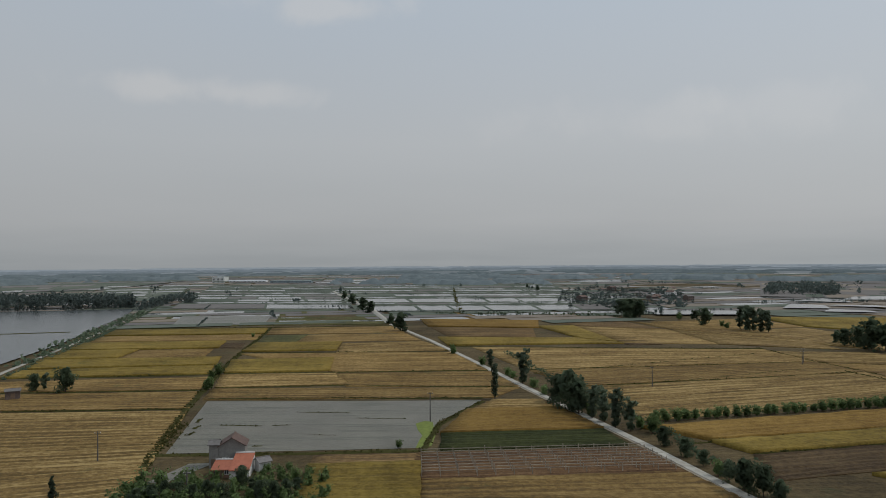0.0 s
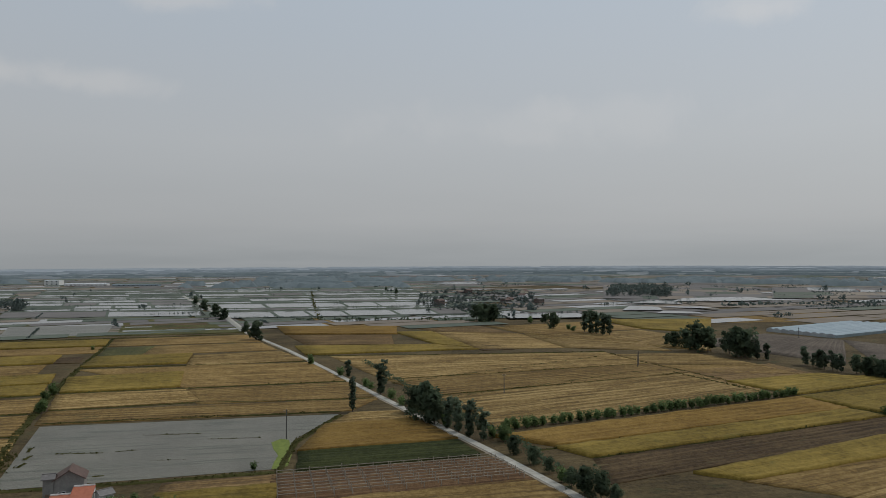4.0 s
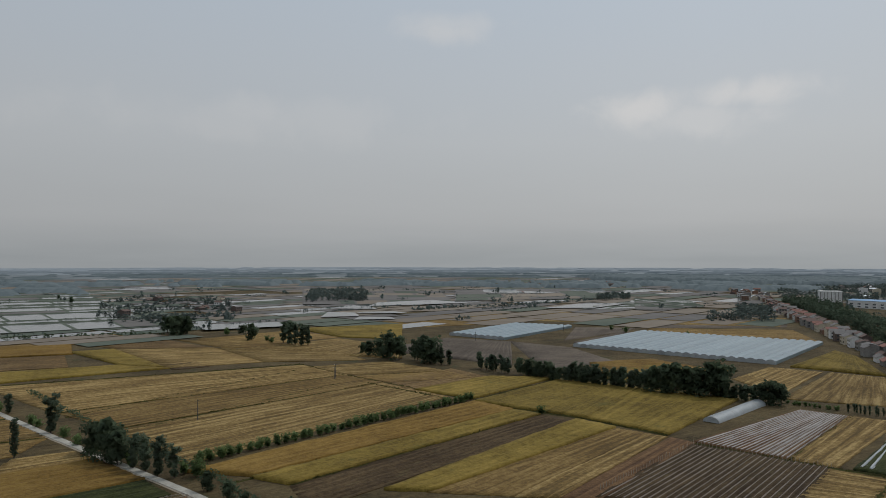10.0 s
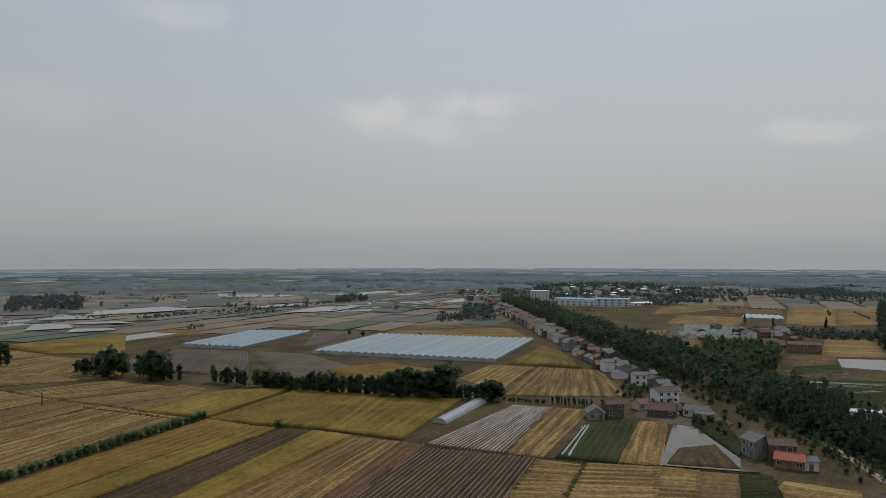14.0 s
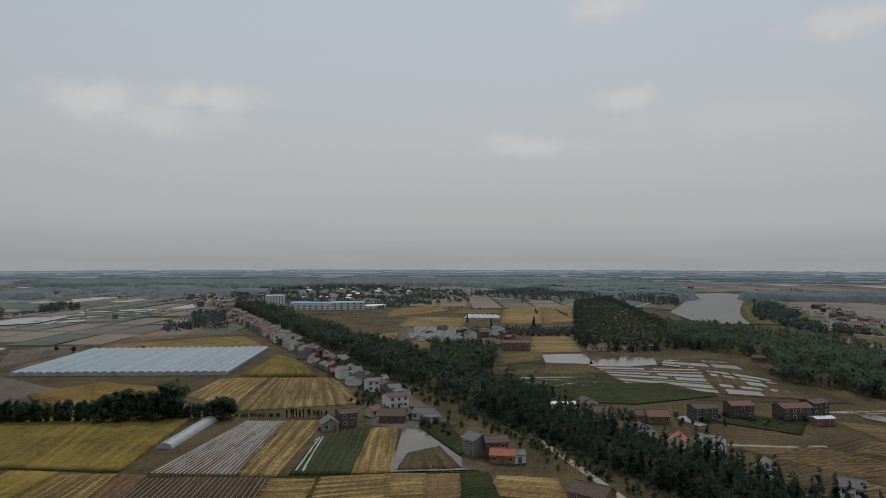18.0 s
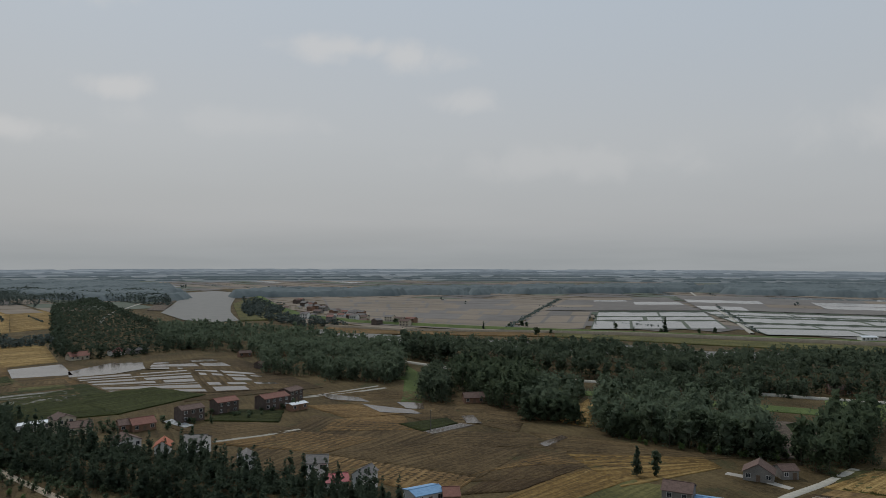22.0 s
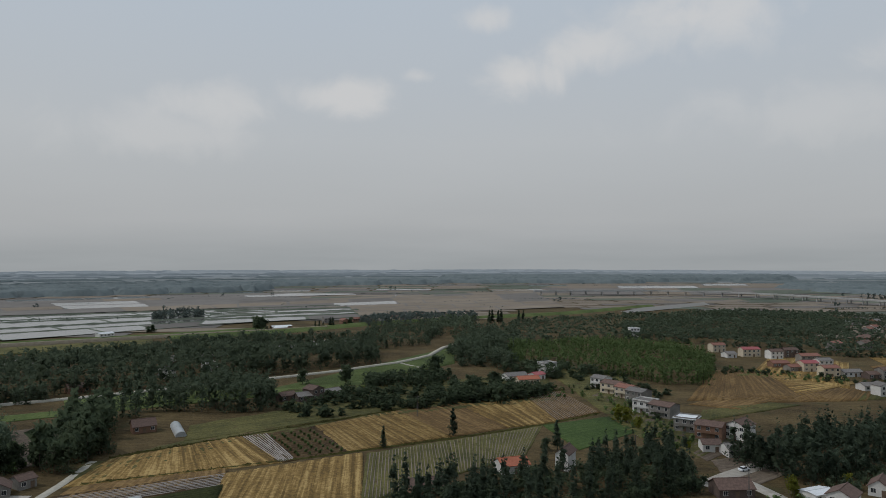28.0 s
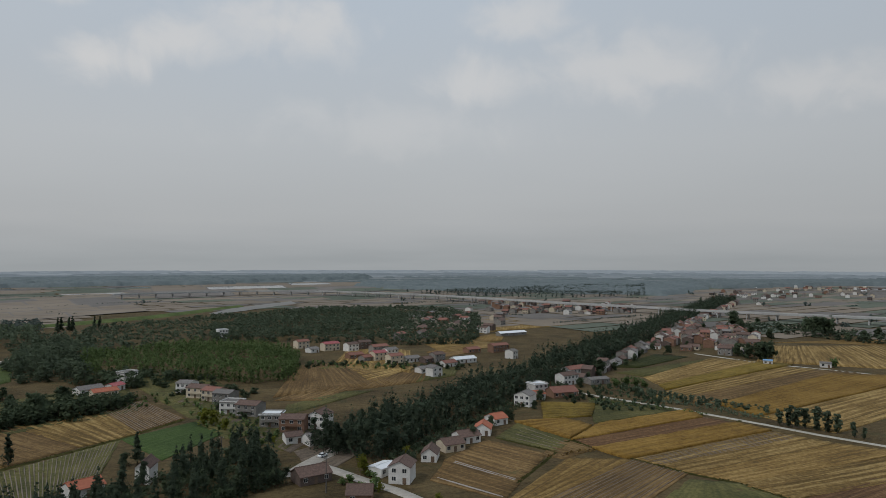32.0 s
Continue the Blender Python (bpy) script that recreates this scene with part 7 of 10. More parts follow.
hedge([(-241.3, 527.8), (-131.6, 531.6), (-40.0, 543.1)], 1.4, 0.7, label="rank grass on a field bund", seed=107)
hedge([(208.5, 145.3), (217.5, 104.4), (231.1, 67.6), (239.4, 37.6)], 1.2, 0.5, label="rank grass on a field bund", seed=108)
hedge([(216.5, 116.6), (294.9, 134.9)], 1.0, 0.4, label="rank grass on a field bund", seed=109)
hedge([(216.2, 103.8), (220.1, 88.9), (186.3, 80.2)], 2.0, 0.8, label="rank grass on a field bund", seed=110)
hedge([(33.0, 384.7), (51.1, 263.1), (63.9, 204.5), (65.5, 174.5)], 3.5, 1.6, label="shrubs and rank grass along the farm road", mat="leaf", seed=111, density=2.4, size=0.42)
hedge([(149.5, -225.0), (93.0, -261.3), (34.3, -303.9), (-2.4, -333.7), (-29.8, -362.1)], 2.0, 0.7, label="rank grass on a field bund", seed=112)
hedge([(159.0, -256.1), (118.9, -301.0), (69.5, -355.5), (10.4, -408.1), (-14.2, -423.9)], 2.0, 0.9, label="rank grass on a field bund", seed=113)
hedge([(-172.1, -254.5), (-216.0, -265.8), (-262.8, -270.9)], 1.3, 0.6, label="rank grass on a field bund", seed=114)
hedge([(-178.3, -237.4), (-223.8, -245.3), (-270.1, -254.4)], 1.3, 0.6, label="rank grass on a field bund", seed=115)
# ---- river and levee ----
water('river', [(1023.4, -81.7), (1107.8, -96.3), (1207.2, -113.5), (1325.6, -132.0), (1446.9, -150.0), (1592.4, -171.6), (1653.0, -237.3), (1551.7, -276.1), (1394.0, -242.6), (1248.9, -212.5), (1117.9, -187.6), (1012.1, -170.5), (934.0, -162.0), (859.9, -156.6), (848.7, -125.1), (892.3, -97.7)], label="wide pale brown river at the bend")
field('weed', (852.4, -156.6), (1172.8, -199.9), (1397.5, -276.1), (860.9, -227.7), lift=0.9, label="green grassy bank of the river bend")
field('soil', (1079.6, -67.7), (1252.2, -92.7), (1325.1, -127.9), (1058.0, -87.4), lift=0.9, label="pale sandbank on the inside of the bend")
ribbon('levee_path', 'road', [(881.7, -7.6), (973.5, -12.2), (1062.9, -25.9), (1156.1, -47.2), (1266.7, -72.5), (1398.2, -85.7), (1508.3, -80.4), (1581.1, -53.7)], 3.0, label="pale winding path on the river levee", z=1.0)
ribbon('levee_path', 'road', [(1483.8, -299.3), (1254.1, -261.3), (1086.7, -238.4), (979.5, -235.5), (893.9, -249.1), (831.1, -273.4), (706.6, -315.9)], 3.0, label="pale path along the far levee", z=1.0)
levee([(1473.0, -291.4), (1111.3, -248.9), (900.9, -242.2), (782.6, -278.2), (672.7, -361.3), (587.0, -446.3), (474.9, -558.9), (386.8, -633.6), (292.5, -727.6)], "long grassy river levee")
levee([(347.6, -635.7), (265.1, -711.2), (199.1, -804.2), (112.0, -886.6), (-29.4, -1000.0), (-166.1, -1173.2)], "long grassy river levee")
keep_clear([(817.0, -40.3), (1044.9, -73.7), (1514.6, -144.1), (1737.0, -184.0), (1749.7, -322.1), (831.2, -159.6)])
# ---- the plain beyond ----
far_land([(325, 15, 575, 1500, 95, 27, ["f_green", "f_soil", "f_tan", "f_water"], [36, 26, 20, 18]), (15, 33, 650, 1300, 75, 34, ["f_water", "f_tan", "f_green", "f_soil"], [14, 34, 18, 32]),
          (33, 60, 700, 980, 95, 40, ["f_tan", "f_soil", "f_green"], [62, 22, 16]), (33, 60, 980, 1400, 110, 40, ["f_tan", "f_green", "f_soil", "f_water"], [30, 20, 40, 10]),
          (60, 102, 1100, 2000, 100, 50, ["f_tan", "f_green", "f_soil"], [42, 30, 28]), (102, 128, 800, 1500, 110, 48, ["f_tan", "f_soil", "f_green"], [66, 24, 10]),
          (128, 158, 770, 1350, 130, 40, ["f_tan", "f_soil", "f_green"], [44, 44, 12]), (158, 176, 900, 1700, 90, 42, ["f_water", "f_tan", "f_soil", "f_green"], [10, 44, 34, 12]),
          (176, 200, 1100, 2000, 100, 45, ["f_tan", "f_soil", "f_green"], [50, 30, 20]), (200, 212, 800, 1900, 90, 40, ["f_tan", "f_green", "f_soil"], [60, 18, 22]), (212, 250, 790, 1900, 90, 38, ["f_tan", "f_green", "f_soil"], [66, 14, 20]),
          (325, 60, 1400, 2400, 130, 60, ["f_soil", "f_green", "f_water", "f_tan"], [34, 36, 6, 24]), (60, 128, 1500, 2400, 140, 60, ["f_soil", "f_green", "f_tan", "f_water"], [34, 36, 24, 6]), (128, 250, 1350, 2400, 140, 60, ["f_soil", "f_green", "f_tan", "f_water"], [36, 32, 26, 6])])
# trees on the far bunds, in the haze-tinted leaf colour
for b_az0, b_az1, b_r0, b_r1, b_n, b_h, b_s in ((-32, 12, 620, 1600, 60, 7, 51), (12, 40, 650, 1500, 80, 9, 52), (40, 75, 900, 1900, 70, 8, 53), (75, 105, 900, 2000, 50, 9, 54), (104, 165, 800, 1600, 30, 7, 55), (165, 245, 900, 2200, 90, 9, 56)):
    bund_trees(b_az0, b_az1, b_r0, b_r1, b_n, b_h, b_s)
# the farther the belt, the more haze its wood colour holds
for f_az0, f_az1, f_r0, f_r1, f_h, f_n, f_s, f_m in ((-40, 250, 2380, 2520, 10, 12, 61, "hazedwood"), (-40, 250, 2600, 2760, 10, 13, 62, "hazedwood"), (-40, 250, 2850, 3020, 10, 14, 67, "hazedwood"), (-40, 250, 3120, 3300, 11, 15, 63, "hazedwood2"), (-40, 250, 3400, 3600, 11, 17, 64, "hazedwood2"), (-40, 250, 3700, 3920, 11, 18, 68, "hazedwood2"), (-40, 250, 4050, 4300, 12, 20, 65, "hazedwood3"), (-40, 250, 4420, 4640, 12, 22, 69, "hazedwood3"), (-40, 250, 4700, 4880, 10, 24, 66, "hazedwood3")):
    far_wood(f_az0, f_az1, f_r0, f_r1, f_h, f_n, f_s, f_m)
water('lake', [(-593.1, 746.0), (-444.7, 716.2), (-381.7, 725.7), (-320.7, 744.2), (-290.7, 653.0), (-255.4, 520.8), (-231.2, 433.1), (-214.3, 345.2), (-198.2, 249.5)], z=0.75, label="broad dull grey lake beside the canal path")
ribbon('bund', 'bank', [(-303.7, 489.2), (-284.0, 495.2), (-261.7, 501.3)], 1.6, z=1.0, label="low dark bund across the lake", category='bund')
wood([(-554.9, 742.4), (-455.0, 732.7), (-390.7, 742.7), (-328.5, 762.1), (-367.0, 843.8), (-448.6, 852.9), (-521.4, 839.8), (-637.2, 852.4)], 17, 7, 70, label="dark tall plantation on the far shore of the lake", kind="broad", seed=33, mat="hazedleaf", gaps=-0.95)
wood([(-554.9, 742.4), (-455.0, 732.7), (-390.7, 742.7), (-328.5, 762.1), (-367.0, 843.8), (-448.6, 852.9), (-521.4, 839.8), (-637.2, 852.4)], 9, 9, 60, label="dark undergrowth of the lakeside plantation", kind="bush", seed=331, mat="hazedleaf", size=1.0, name="shrubs", gaps=-0.95)
wood([(-303.4, 710.4), (-306.5, 759.9), (-313.4, 817.0), (-294.5, 846.4), (-321.1, 933.5), (-349.5, 911.2), (-326.1, 770.7)], 12, 7, 40, label="dark trees beside the canal path", kind="broad", seed=331, mat="hazedleaf", gaps=-1.2)
hedge([(-203.7, 341.1), (-224.6, 427.0), (-255.1, 551.4), (-291.4, 701.7)], 9, 5.5, label="dark trees and shrubs along the canal path", mat="leaf2", seed=332, density=0.22, size=1.3)
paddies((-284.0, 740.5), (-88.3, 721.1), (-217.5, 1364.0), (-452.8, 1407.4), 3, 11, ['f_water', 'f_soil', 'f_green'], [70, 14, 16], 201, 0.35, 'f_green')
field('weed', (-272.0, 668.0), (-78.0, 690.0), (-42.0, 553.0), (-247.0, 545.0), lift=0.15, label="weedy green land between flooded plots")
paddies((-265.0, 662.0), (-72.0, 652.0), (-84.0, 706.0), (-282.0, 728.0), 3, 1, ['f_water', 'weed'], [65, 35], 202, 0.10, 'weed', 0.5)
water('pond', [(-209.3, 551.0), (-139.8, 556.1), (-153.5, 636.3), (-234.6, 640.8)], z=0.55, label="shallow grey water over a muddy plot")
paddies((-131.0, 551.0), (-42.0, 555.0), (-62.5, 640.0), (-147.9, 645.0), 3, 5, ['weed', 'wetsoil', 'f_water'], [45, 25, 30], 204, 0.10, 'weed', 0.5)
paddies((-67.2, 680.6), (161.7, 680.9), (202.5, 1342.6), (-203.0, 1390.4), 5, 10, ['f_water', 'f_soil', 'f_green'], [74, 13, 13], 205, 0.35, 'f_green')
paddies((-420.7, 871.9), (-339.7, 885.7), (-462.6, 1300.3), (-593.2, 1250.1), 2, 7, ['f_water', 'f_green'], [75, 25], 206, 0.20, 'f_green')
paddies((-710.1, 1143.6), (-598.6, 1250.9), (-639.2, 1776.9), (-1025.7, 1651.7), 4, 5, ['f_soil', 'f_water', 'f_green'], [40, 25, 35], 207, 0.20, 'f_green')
hedge([(15.6, 652.0), (15.1, 891.6), (17.5, 1195.4)], 4, 4, label="yellow-green reeds and willows on a bund", mat="bank", seed=333, density=0.22, size=1.0)
hedge([(-7.7, 654.1), (48.4, 642.4), (106.3, 624.4), (149.3, 608.4)], 7, 4.5, label="dark shrubs on the bund before the paddies", mat="leaf", seed=334, density=0.3, size=1.1)
wood([(113.6, 717.2), (173.4, 695.1), (265.6, 753.8), (348.4, 1059.7), (272.0, 1247.4), (180.9, 1085.7)], 6.5, 11, 40, label="dark garden trees of a far hamlet", kind="broad", seed=335, mat="hazedleaf", gaps=0.12)
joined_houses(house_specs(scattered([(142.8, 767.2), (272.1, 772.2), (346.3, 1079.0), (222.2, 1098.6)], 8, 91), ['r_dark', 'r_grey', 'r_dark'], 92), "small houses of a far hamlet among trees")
wood([(417.8, 933.7), (487.0, 938.9), (556.6, 1064.8), (489.9, 1075.6)], 15, 10, 40, label="dark copse across the flooded plain", kind="broad", seed=48, mat="hazedleaf", gaps=-0.9)
wood([(476.3, 911.3), (501.1, 907.9), (566.2, 1025.8), (538.5, 1030.1)], 11, 10, 40, label="dark copse across the flooded plain", kind="broad", seed=49, mat="hazedleaf", gaps=-0.9)
long_shed((-555.4, 1713.6), (-523.4, 1706.5), 20, 11, 'white', 'r_white', "white block far across the paddies", name='far_building', rise=0.4)
long_shed((-498.3, 1659.2), (-408.1, 1639.6), 14, 4, 'white', 'r_white', "long low white shed far across the paddies", rise=0.8)
long_shed((-387.1, 1595.9), (-292.4, 1575.9), 14, 4, 'sheet', 'sheet', "long low white shed far across the paddies", rise=0.8)
water('f_water', [(191.7, 663.4), (264.7, 649.4), (252.5, 605.4), (181.5, 611.6)], z=1.6, label="pale pond among the far fields")
water('f_water', [(323.0, 680.2), (362.5, 668.7), (381.8, 714.6), (361.9, 743.3)], z=1.6, label="pale pond among the far fields")
water('f_water', [(388.5, 789.8), (432.1, 751.3), (446.4, 797.4), (443.7, 844.4)], z=1.6, label="pale pond among the far fields")
water('f_water', [(380.3, 710.1), (428.4, 673.0), (428.7, 707.3), (396.1, 720.0)], z=1.6, label="pale pond among the far fields")
water('f_water', [(335.9, 632.5), (376.2, 617.5), (382.2, 636.8), (358.7, 661.5)], z=1.6, label="pale pond among the far fields")
water('f_water', [(450.0, 806.3), (512.1, 791.0), (594.6, 790.0), (592.4, 869.5), (496.0, 863.0)], z=1.6, label="pale pond among the far fields")
water('f_water', [(793.5, 1000.8), (867.5, 925.0), (922.9, 944.7), (891.5, 1025.4)], z=1.6, label="pale pond among the far fields")
water('f_water', [(609.9, 649.0), (665.6, 616.9), (794.7, 660.1), (705.7, 685.5)], z=1.6, label="pale pond among the far fields")
paddies((633.4, 614.8), (797.5, 552.4), (911.4, 659.2), (843.5, 706.5), 3, 4, ['f_water', 'f_soil'], [85, 15], 211, 0.10, 'f_green')
paddies((692.7, 576.5), (730.4, 555.2), (815.7, 564.9), (882.4, 736.0), 2, 4, ['f_water', 'f_soil'], [90, 10], 212, 0.05, 'f_green')
paddies((398.1, 895.9), (572.7, 786.0), (815.3, 1171.9), (597.8, 1347.3), 5, 6, ['f_soil', 'f_tan', 'f_green'], [55, 35, 10], 213, 0.05, 'f_soil')
paddies((612.3, 840.7), (881.5, 756.5), (1119.0, 1024.1), (833.3, 1145.8), 5, 4, ['f_soil', 'f_tan', 'f_green', 'f_water'], [50, 25, 15, 10], 214, 0.10, 'f_soil')
hedge([(461.0, 722.3), (551.2, 734.2), (640.1, 723.9), (757.5, 736.3), (937.7, 792.2)], 14, 6, label="dark reed-grown dyke across the plain", mat="hazedleaf", seed=336, density=0.12, size=1.9)
wood([(791.0, 734.0), (863.3, 729.0), (951.3, 803.8), (884.7, 808.7)], 12, 9, 40, label="dark trees along a far dyke", kind="broad", seed=337, mat="hazedleaf", gaps=-0.8)
wood([(496.4, 1092.5), (535.6, 1035.6), (579.7, 1040.0), (626.9, 1125.0), (635.4, 1229.3), (559.5, 1222.4)], 13, 9, 40, label="dark clump in the far fields", kind="broad", seed=338, mat="hazedleaf", gaps=-0.9)
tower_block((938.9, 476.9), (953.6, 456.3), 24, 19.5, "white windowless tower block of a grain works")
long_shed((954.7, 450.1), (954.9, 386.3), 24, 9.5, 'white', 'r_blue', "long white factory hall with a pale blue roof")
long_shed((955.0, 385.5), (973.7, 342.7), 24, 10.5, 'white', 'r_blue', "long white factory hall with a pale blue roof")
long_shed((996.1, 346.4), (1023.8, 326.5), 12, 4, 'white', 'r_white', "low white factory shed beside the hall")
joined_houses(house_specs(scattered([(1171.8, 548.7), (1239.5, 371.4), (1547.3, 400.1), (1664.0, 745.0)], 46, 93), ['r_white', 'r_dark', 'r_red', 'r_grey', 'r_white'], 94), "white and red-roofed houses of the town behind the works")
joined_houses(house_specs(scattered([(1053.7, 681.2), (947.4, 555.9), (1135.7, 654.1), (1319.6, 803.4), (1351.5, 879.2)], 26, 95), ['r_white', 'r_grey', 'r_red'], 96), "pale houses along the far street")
wood([(1067.5, 604.7), (1015.3, 515.3), (1052.9, 305.6), (1213.2, 231.9), (1646.3, 344.1), (1799.7, 806.3), (1539.9, 882.1)], 8.5, 11, 36, label="dark trees round the far works", kind="broad", seed=162, mat="hazedleaf", gaps=0.0)
wood([(731.5, 466.3), (738.1, 427.7), (838.3, 485.1), (847.8, 535.8)], 9, 8, 36, label="dark trees in the far fields", kind="broad", seed=163, mat="hazedleaf", gaps=-0.9)
wood([(660.5, 123.2), (686.7, 26.2), (752.7, 32.3), (741.4, 136.1)], 7, 8, 40, label="dark hedge trees in the far fields", kind="broad", seed=164, mat="hazedleaf", gaps=-0.2)
greenhouse((613.6, 181.6), (618.5, 125.2), (722.6, 140.2), (725.0, 197.4), 8, "low dull green net house over vegetables", mat="net")
greenhouse((842.0, 168.6), (849.4, 125.7), (898.6, 137.0), (900.9, 176.4), 6, "small whitish film greenhouse far off in the fields", mat="sheetw")
field('tan', (746.2, 221.0), (751.1, 153.4), (867.0, 167.4), (862.8, 242.0), lift=0.2)
field('brown', (556.5, 186.9), (556.9, 139.8), (610.3, 148.8), (611.3, 195.5), lift=0.2)
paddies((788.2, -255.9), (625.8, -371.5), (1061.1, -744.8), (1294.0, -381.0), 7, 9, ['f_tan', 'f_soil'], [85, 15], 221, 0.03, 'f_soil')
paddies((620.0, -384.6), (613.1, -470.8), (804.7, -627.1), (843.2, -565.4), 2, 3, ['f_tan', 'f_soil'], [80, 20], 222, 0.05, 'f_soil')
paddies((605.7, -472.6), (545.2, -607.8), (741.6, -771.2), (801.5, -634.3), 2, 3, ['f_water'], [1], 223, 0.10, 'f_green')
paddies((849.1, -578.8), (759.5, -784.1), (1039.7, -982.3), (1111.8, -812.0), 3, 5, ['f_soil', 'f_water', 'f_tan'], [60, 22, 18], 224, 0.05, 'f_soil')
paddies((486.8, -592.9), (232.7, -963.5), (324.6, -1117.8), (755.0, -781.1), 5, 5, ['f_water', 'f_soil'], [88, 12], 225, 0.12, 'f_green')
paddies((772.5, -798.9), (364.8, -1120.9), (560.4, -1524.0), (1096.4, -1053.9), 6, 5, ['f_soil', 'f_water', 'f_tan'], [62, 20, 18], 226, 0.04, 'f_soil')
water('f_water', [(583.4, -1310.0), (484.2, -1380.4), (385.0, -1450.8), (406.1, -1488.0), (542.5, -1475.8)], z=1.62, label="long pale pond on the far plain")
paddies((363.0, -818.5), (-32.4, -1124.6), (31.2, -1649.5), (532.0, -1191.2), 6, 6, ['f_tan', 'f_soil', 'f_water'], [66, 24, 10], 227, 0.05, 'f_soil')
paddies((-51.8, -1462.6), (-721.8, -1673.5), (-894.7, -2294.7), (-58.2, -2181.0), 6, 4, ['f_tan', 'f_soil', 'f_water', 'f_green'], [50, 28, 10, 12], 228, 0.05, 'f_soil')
hedge([(633.3, -382.5), (796.7, -521.6), (1088.8, -770.2)], 8, 3.5, label="scrub along a straight ditch across the plain", mat="hazedleaf", seed=339, density=0.2, size=1.5)
ribbon('far_road', 'road', [(502.9, -592.4), (663.2, -734.7), (857.6, -902.4), (1195.8, -1197.3)], 4.0, z=1.2, label="straight pale road between the paddies")
hedge([(508.3, -606.6), (660.2, -741.4), (854.3, -910.1)], 5, 3, label="scrub beside the straight road", mat="hazedleaf", seed=340, density=0.25, size=1.3)
wood([(466.8, -807.4), (424.6, -860.1), (478.5, -949.1), (514.2, -895.9)], 13, 7, 50, label="dark square copse among the paddies", seed=40, kind="broad", mat="hazedleaf", gaps=-1.3)
water('river', [(694.5, -191.8), (603.0, -229.7), (539.9, -269.3), (497.7, -308.2), (432.5, -370.0), (374.0, -425.3), (355.6, -479.6), (343.0, -550.8), (355.5, -570.4), (381.4, -513.6), (420.1, -445.0), (483.6, -412.4), (552.7, -341.1), (593.4, -294.9), (657.1, -249.4), (722.8, -211.1)], label="pale brown river seen behind the woods")
water('river', [(265.5, -491.2), (222.0, -563.8), (186.6, -611.9), (152.9, -660.2), (159.3, -686.8), (200.9, -641.2), (237.6, -589.7), (285.8, -518.2)], label="pale brown river seen behind the woods")
field('brown', (681.9, -209.2), (563.4, -397.9), (587.6, -414.5), (734.5, -224.6), label="bare brown river foreland", lift=0.85)
field('weed', (563.4, -397.9), (330.3, -575.6), (360.5, -626.8), (587.6, -414.5), label="bare brown river foreland", lift=0.85)
ribbon('levee_road', 'track', [(743.3, -227.2), (668.5, -285.7), (622.8, -361.9), (553.5, -466.7), (416.2, -591.8), (321.3, -673.8), (231.1, -752.8)], 2.2, z=3.2, label="pale road along the far levee")
tree('broad', 742.4, -307.3, 9.0, label="dark tree beside the far levee")
tree('broad', 723.5, -316.5, 7.0, label="dark tree beside the far levee")
tree('broad', 582.3, -390.6, 10.0, label="dark tree beside the far levee")
tree('broad', 585.3, -409.0, 6.0, label="dark tree beside the far levee")
tree('conifer', 551.5, -484.2, 8.0, label="dark pointed tree beside the far levee")
tree('broad', 540.4, -508.9, 7.0, label="dark tree beside the far levee")
tree('conifer', 538.8, -512.5, 17.0, label="dark pointed tree beside the far levee")
tree('broad', 533.0, -551.5, 6.0, label="dark tree beside the far levee")
tree('broad', 526.4, -566.2, 7.0, label="dark tree beside the far levee")
tree('broad', 663.4, -423.8, 8.0, label="dark tree beside the far levee")
tree('broad', 658.7, -427.2, 7.0, label="dark tree beside the far levee")
tree('broad', 664.9, -409.3, 5.0, label="dark tree beside the far levee")
tree('conifer', 650.8, -369.3, 9.0, label="dark pointed tree beside the far levee")
tree('broad', 299.1, -734.6, 16.0, label="dark tree beside the far levee")
tree('broad', 295.6, -737.1, 13.0, label="dark tree beside the far levee")
tree('broad', 302.0, -732.5, 13.0, label="dark tree beside the far levee")
tree('broad', 607.1, -507.0, 7.0, label="dark tree beside the far levee")
tree('broad', 305.9, -742.5, 17.0, label="dark tree beside the far levee")
tree('broad', 301.7, -743.1, 14.0, label="dark tree beside the far levee")
tree('broad', 219.2, -781.0, 6.0, label="dark tree beside the far levee")
tree('broad', 216.7, -795.1, 11.0, label="dark tree beside the far levee")
tree('broad', 173.6, -808.3, 8.0, label="dark tree beside the far levee")
tree('conifer', 247.6, -763.7, 8.0, label="slim dark pointed tree by the far levee")
tree('conifer', 243.3, -764.3, 8.5, label="slim dark pointed tree by the far levee")
tree('conifer', 238.9, -764.9, 7.5, label="slim dark pointed tree by the far levee")
tree('conifer', 231.0, -765.6, 12.0, label="slim dark pointed tree by the far levee")
tree('conifer', 228.3, -766.1, 12.5, label="slim dark pointed tree by the far levee")
tree('conifer', 61.7, -838.6, 16.0, label="slim dark pointed tree by the far hamlet")
tree('conifer', 58.5, -839.1, 17.0, label="slim dark pointed tree by the far hamlet")
tree('conifer', 51.3, -840.1, 16.0, label="slim dark pointed tree by the far hamlet")
tree('conifer', 48.0, -840.6, 17.0, label="slim dark pointed tree by the far hamlet")
tree('conifer', 27.8, -843.5, 16.0, label="slim dark pointed tree by the far hamlet")
tree('conifer', 22.6, -844.2, 16.0, label="slim dark pointed tree by the far hamlet")
house(277.5, -742.4, -140, 22, 8, 1, 'brick', 'r_white', "low brick hut with a broad white roof on the levee", rise=0.6)
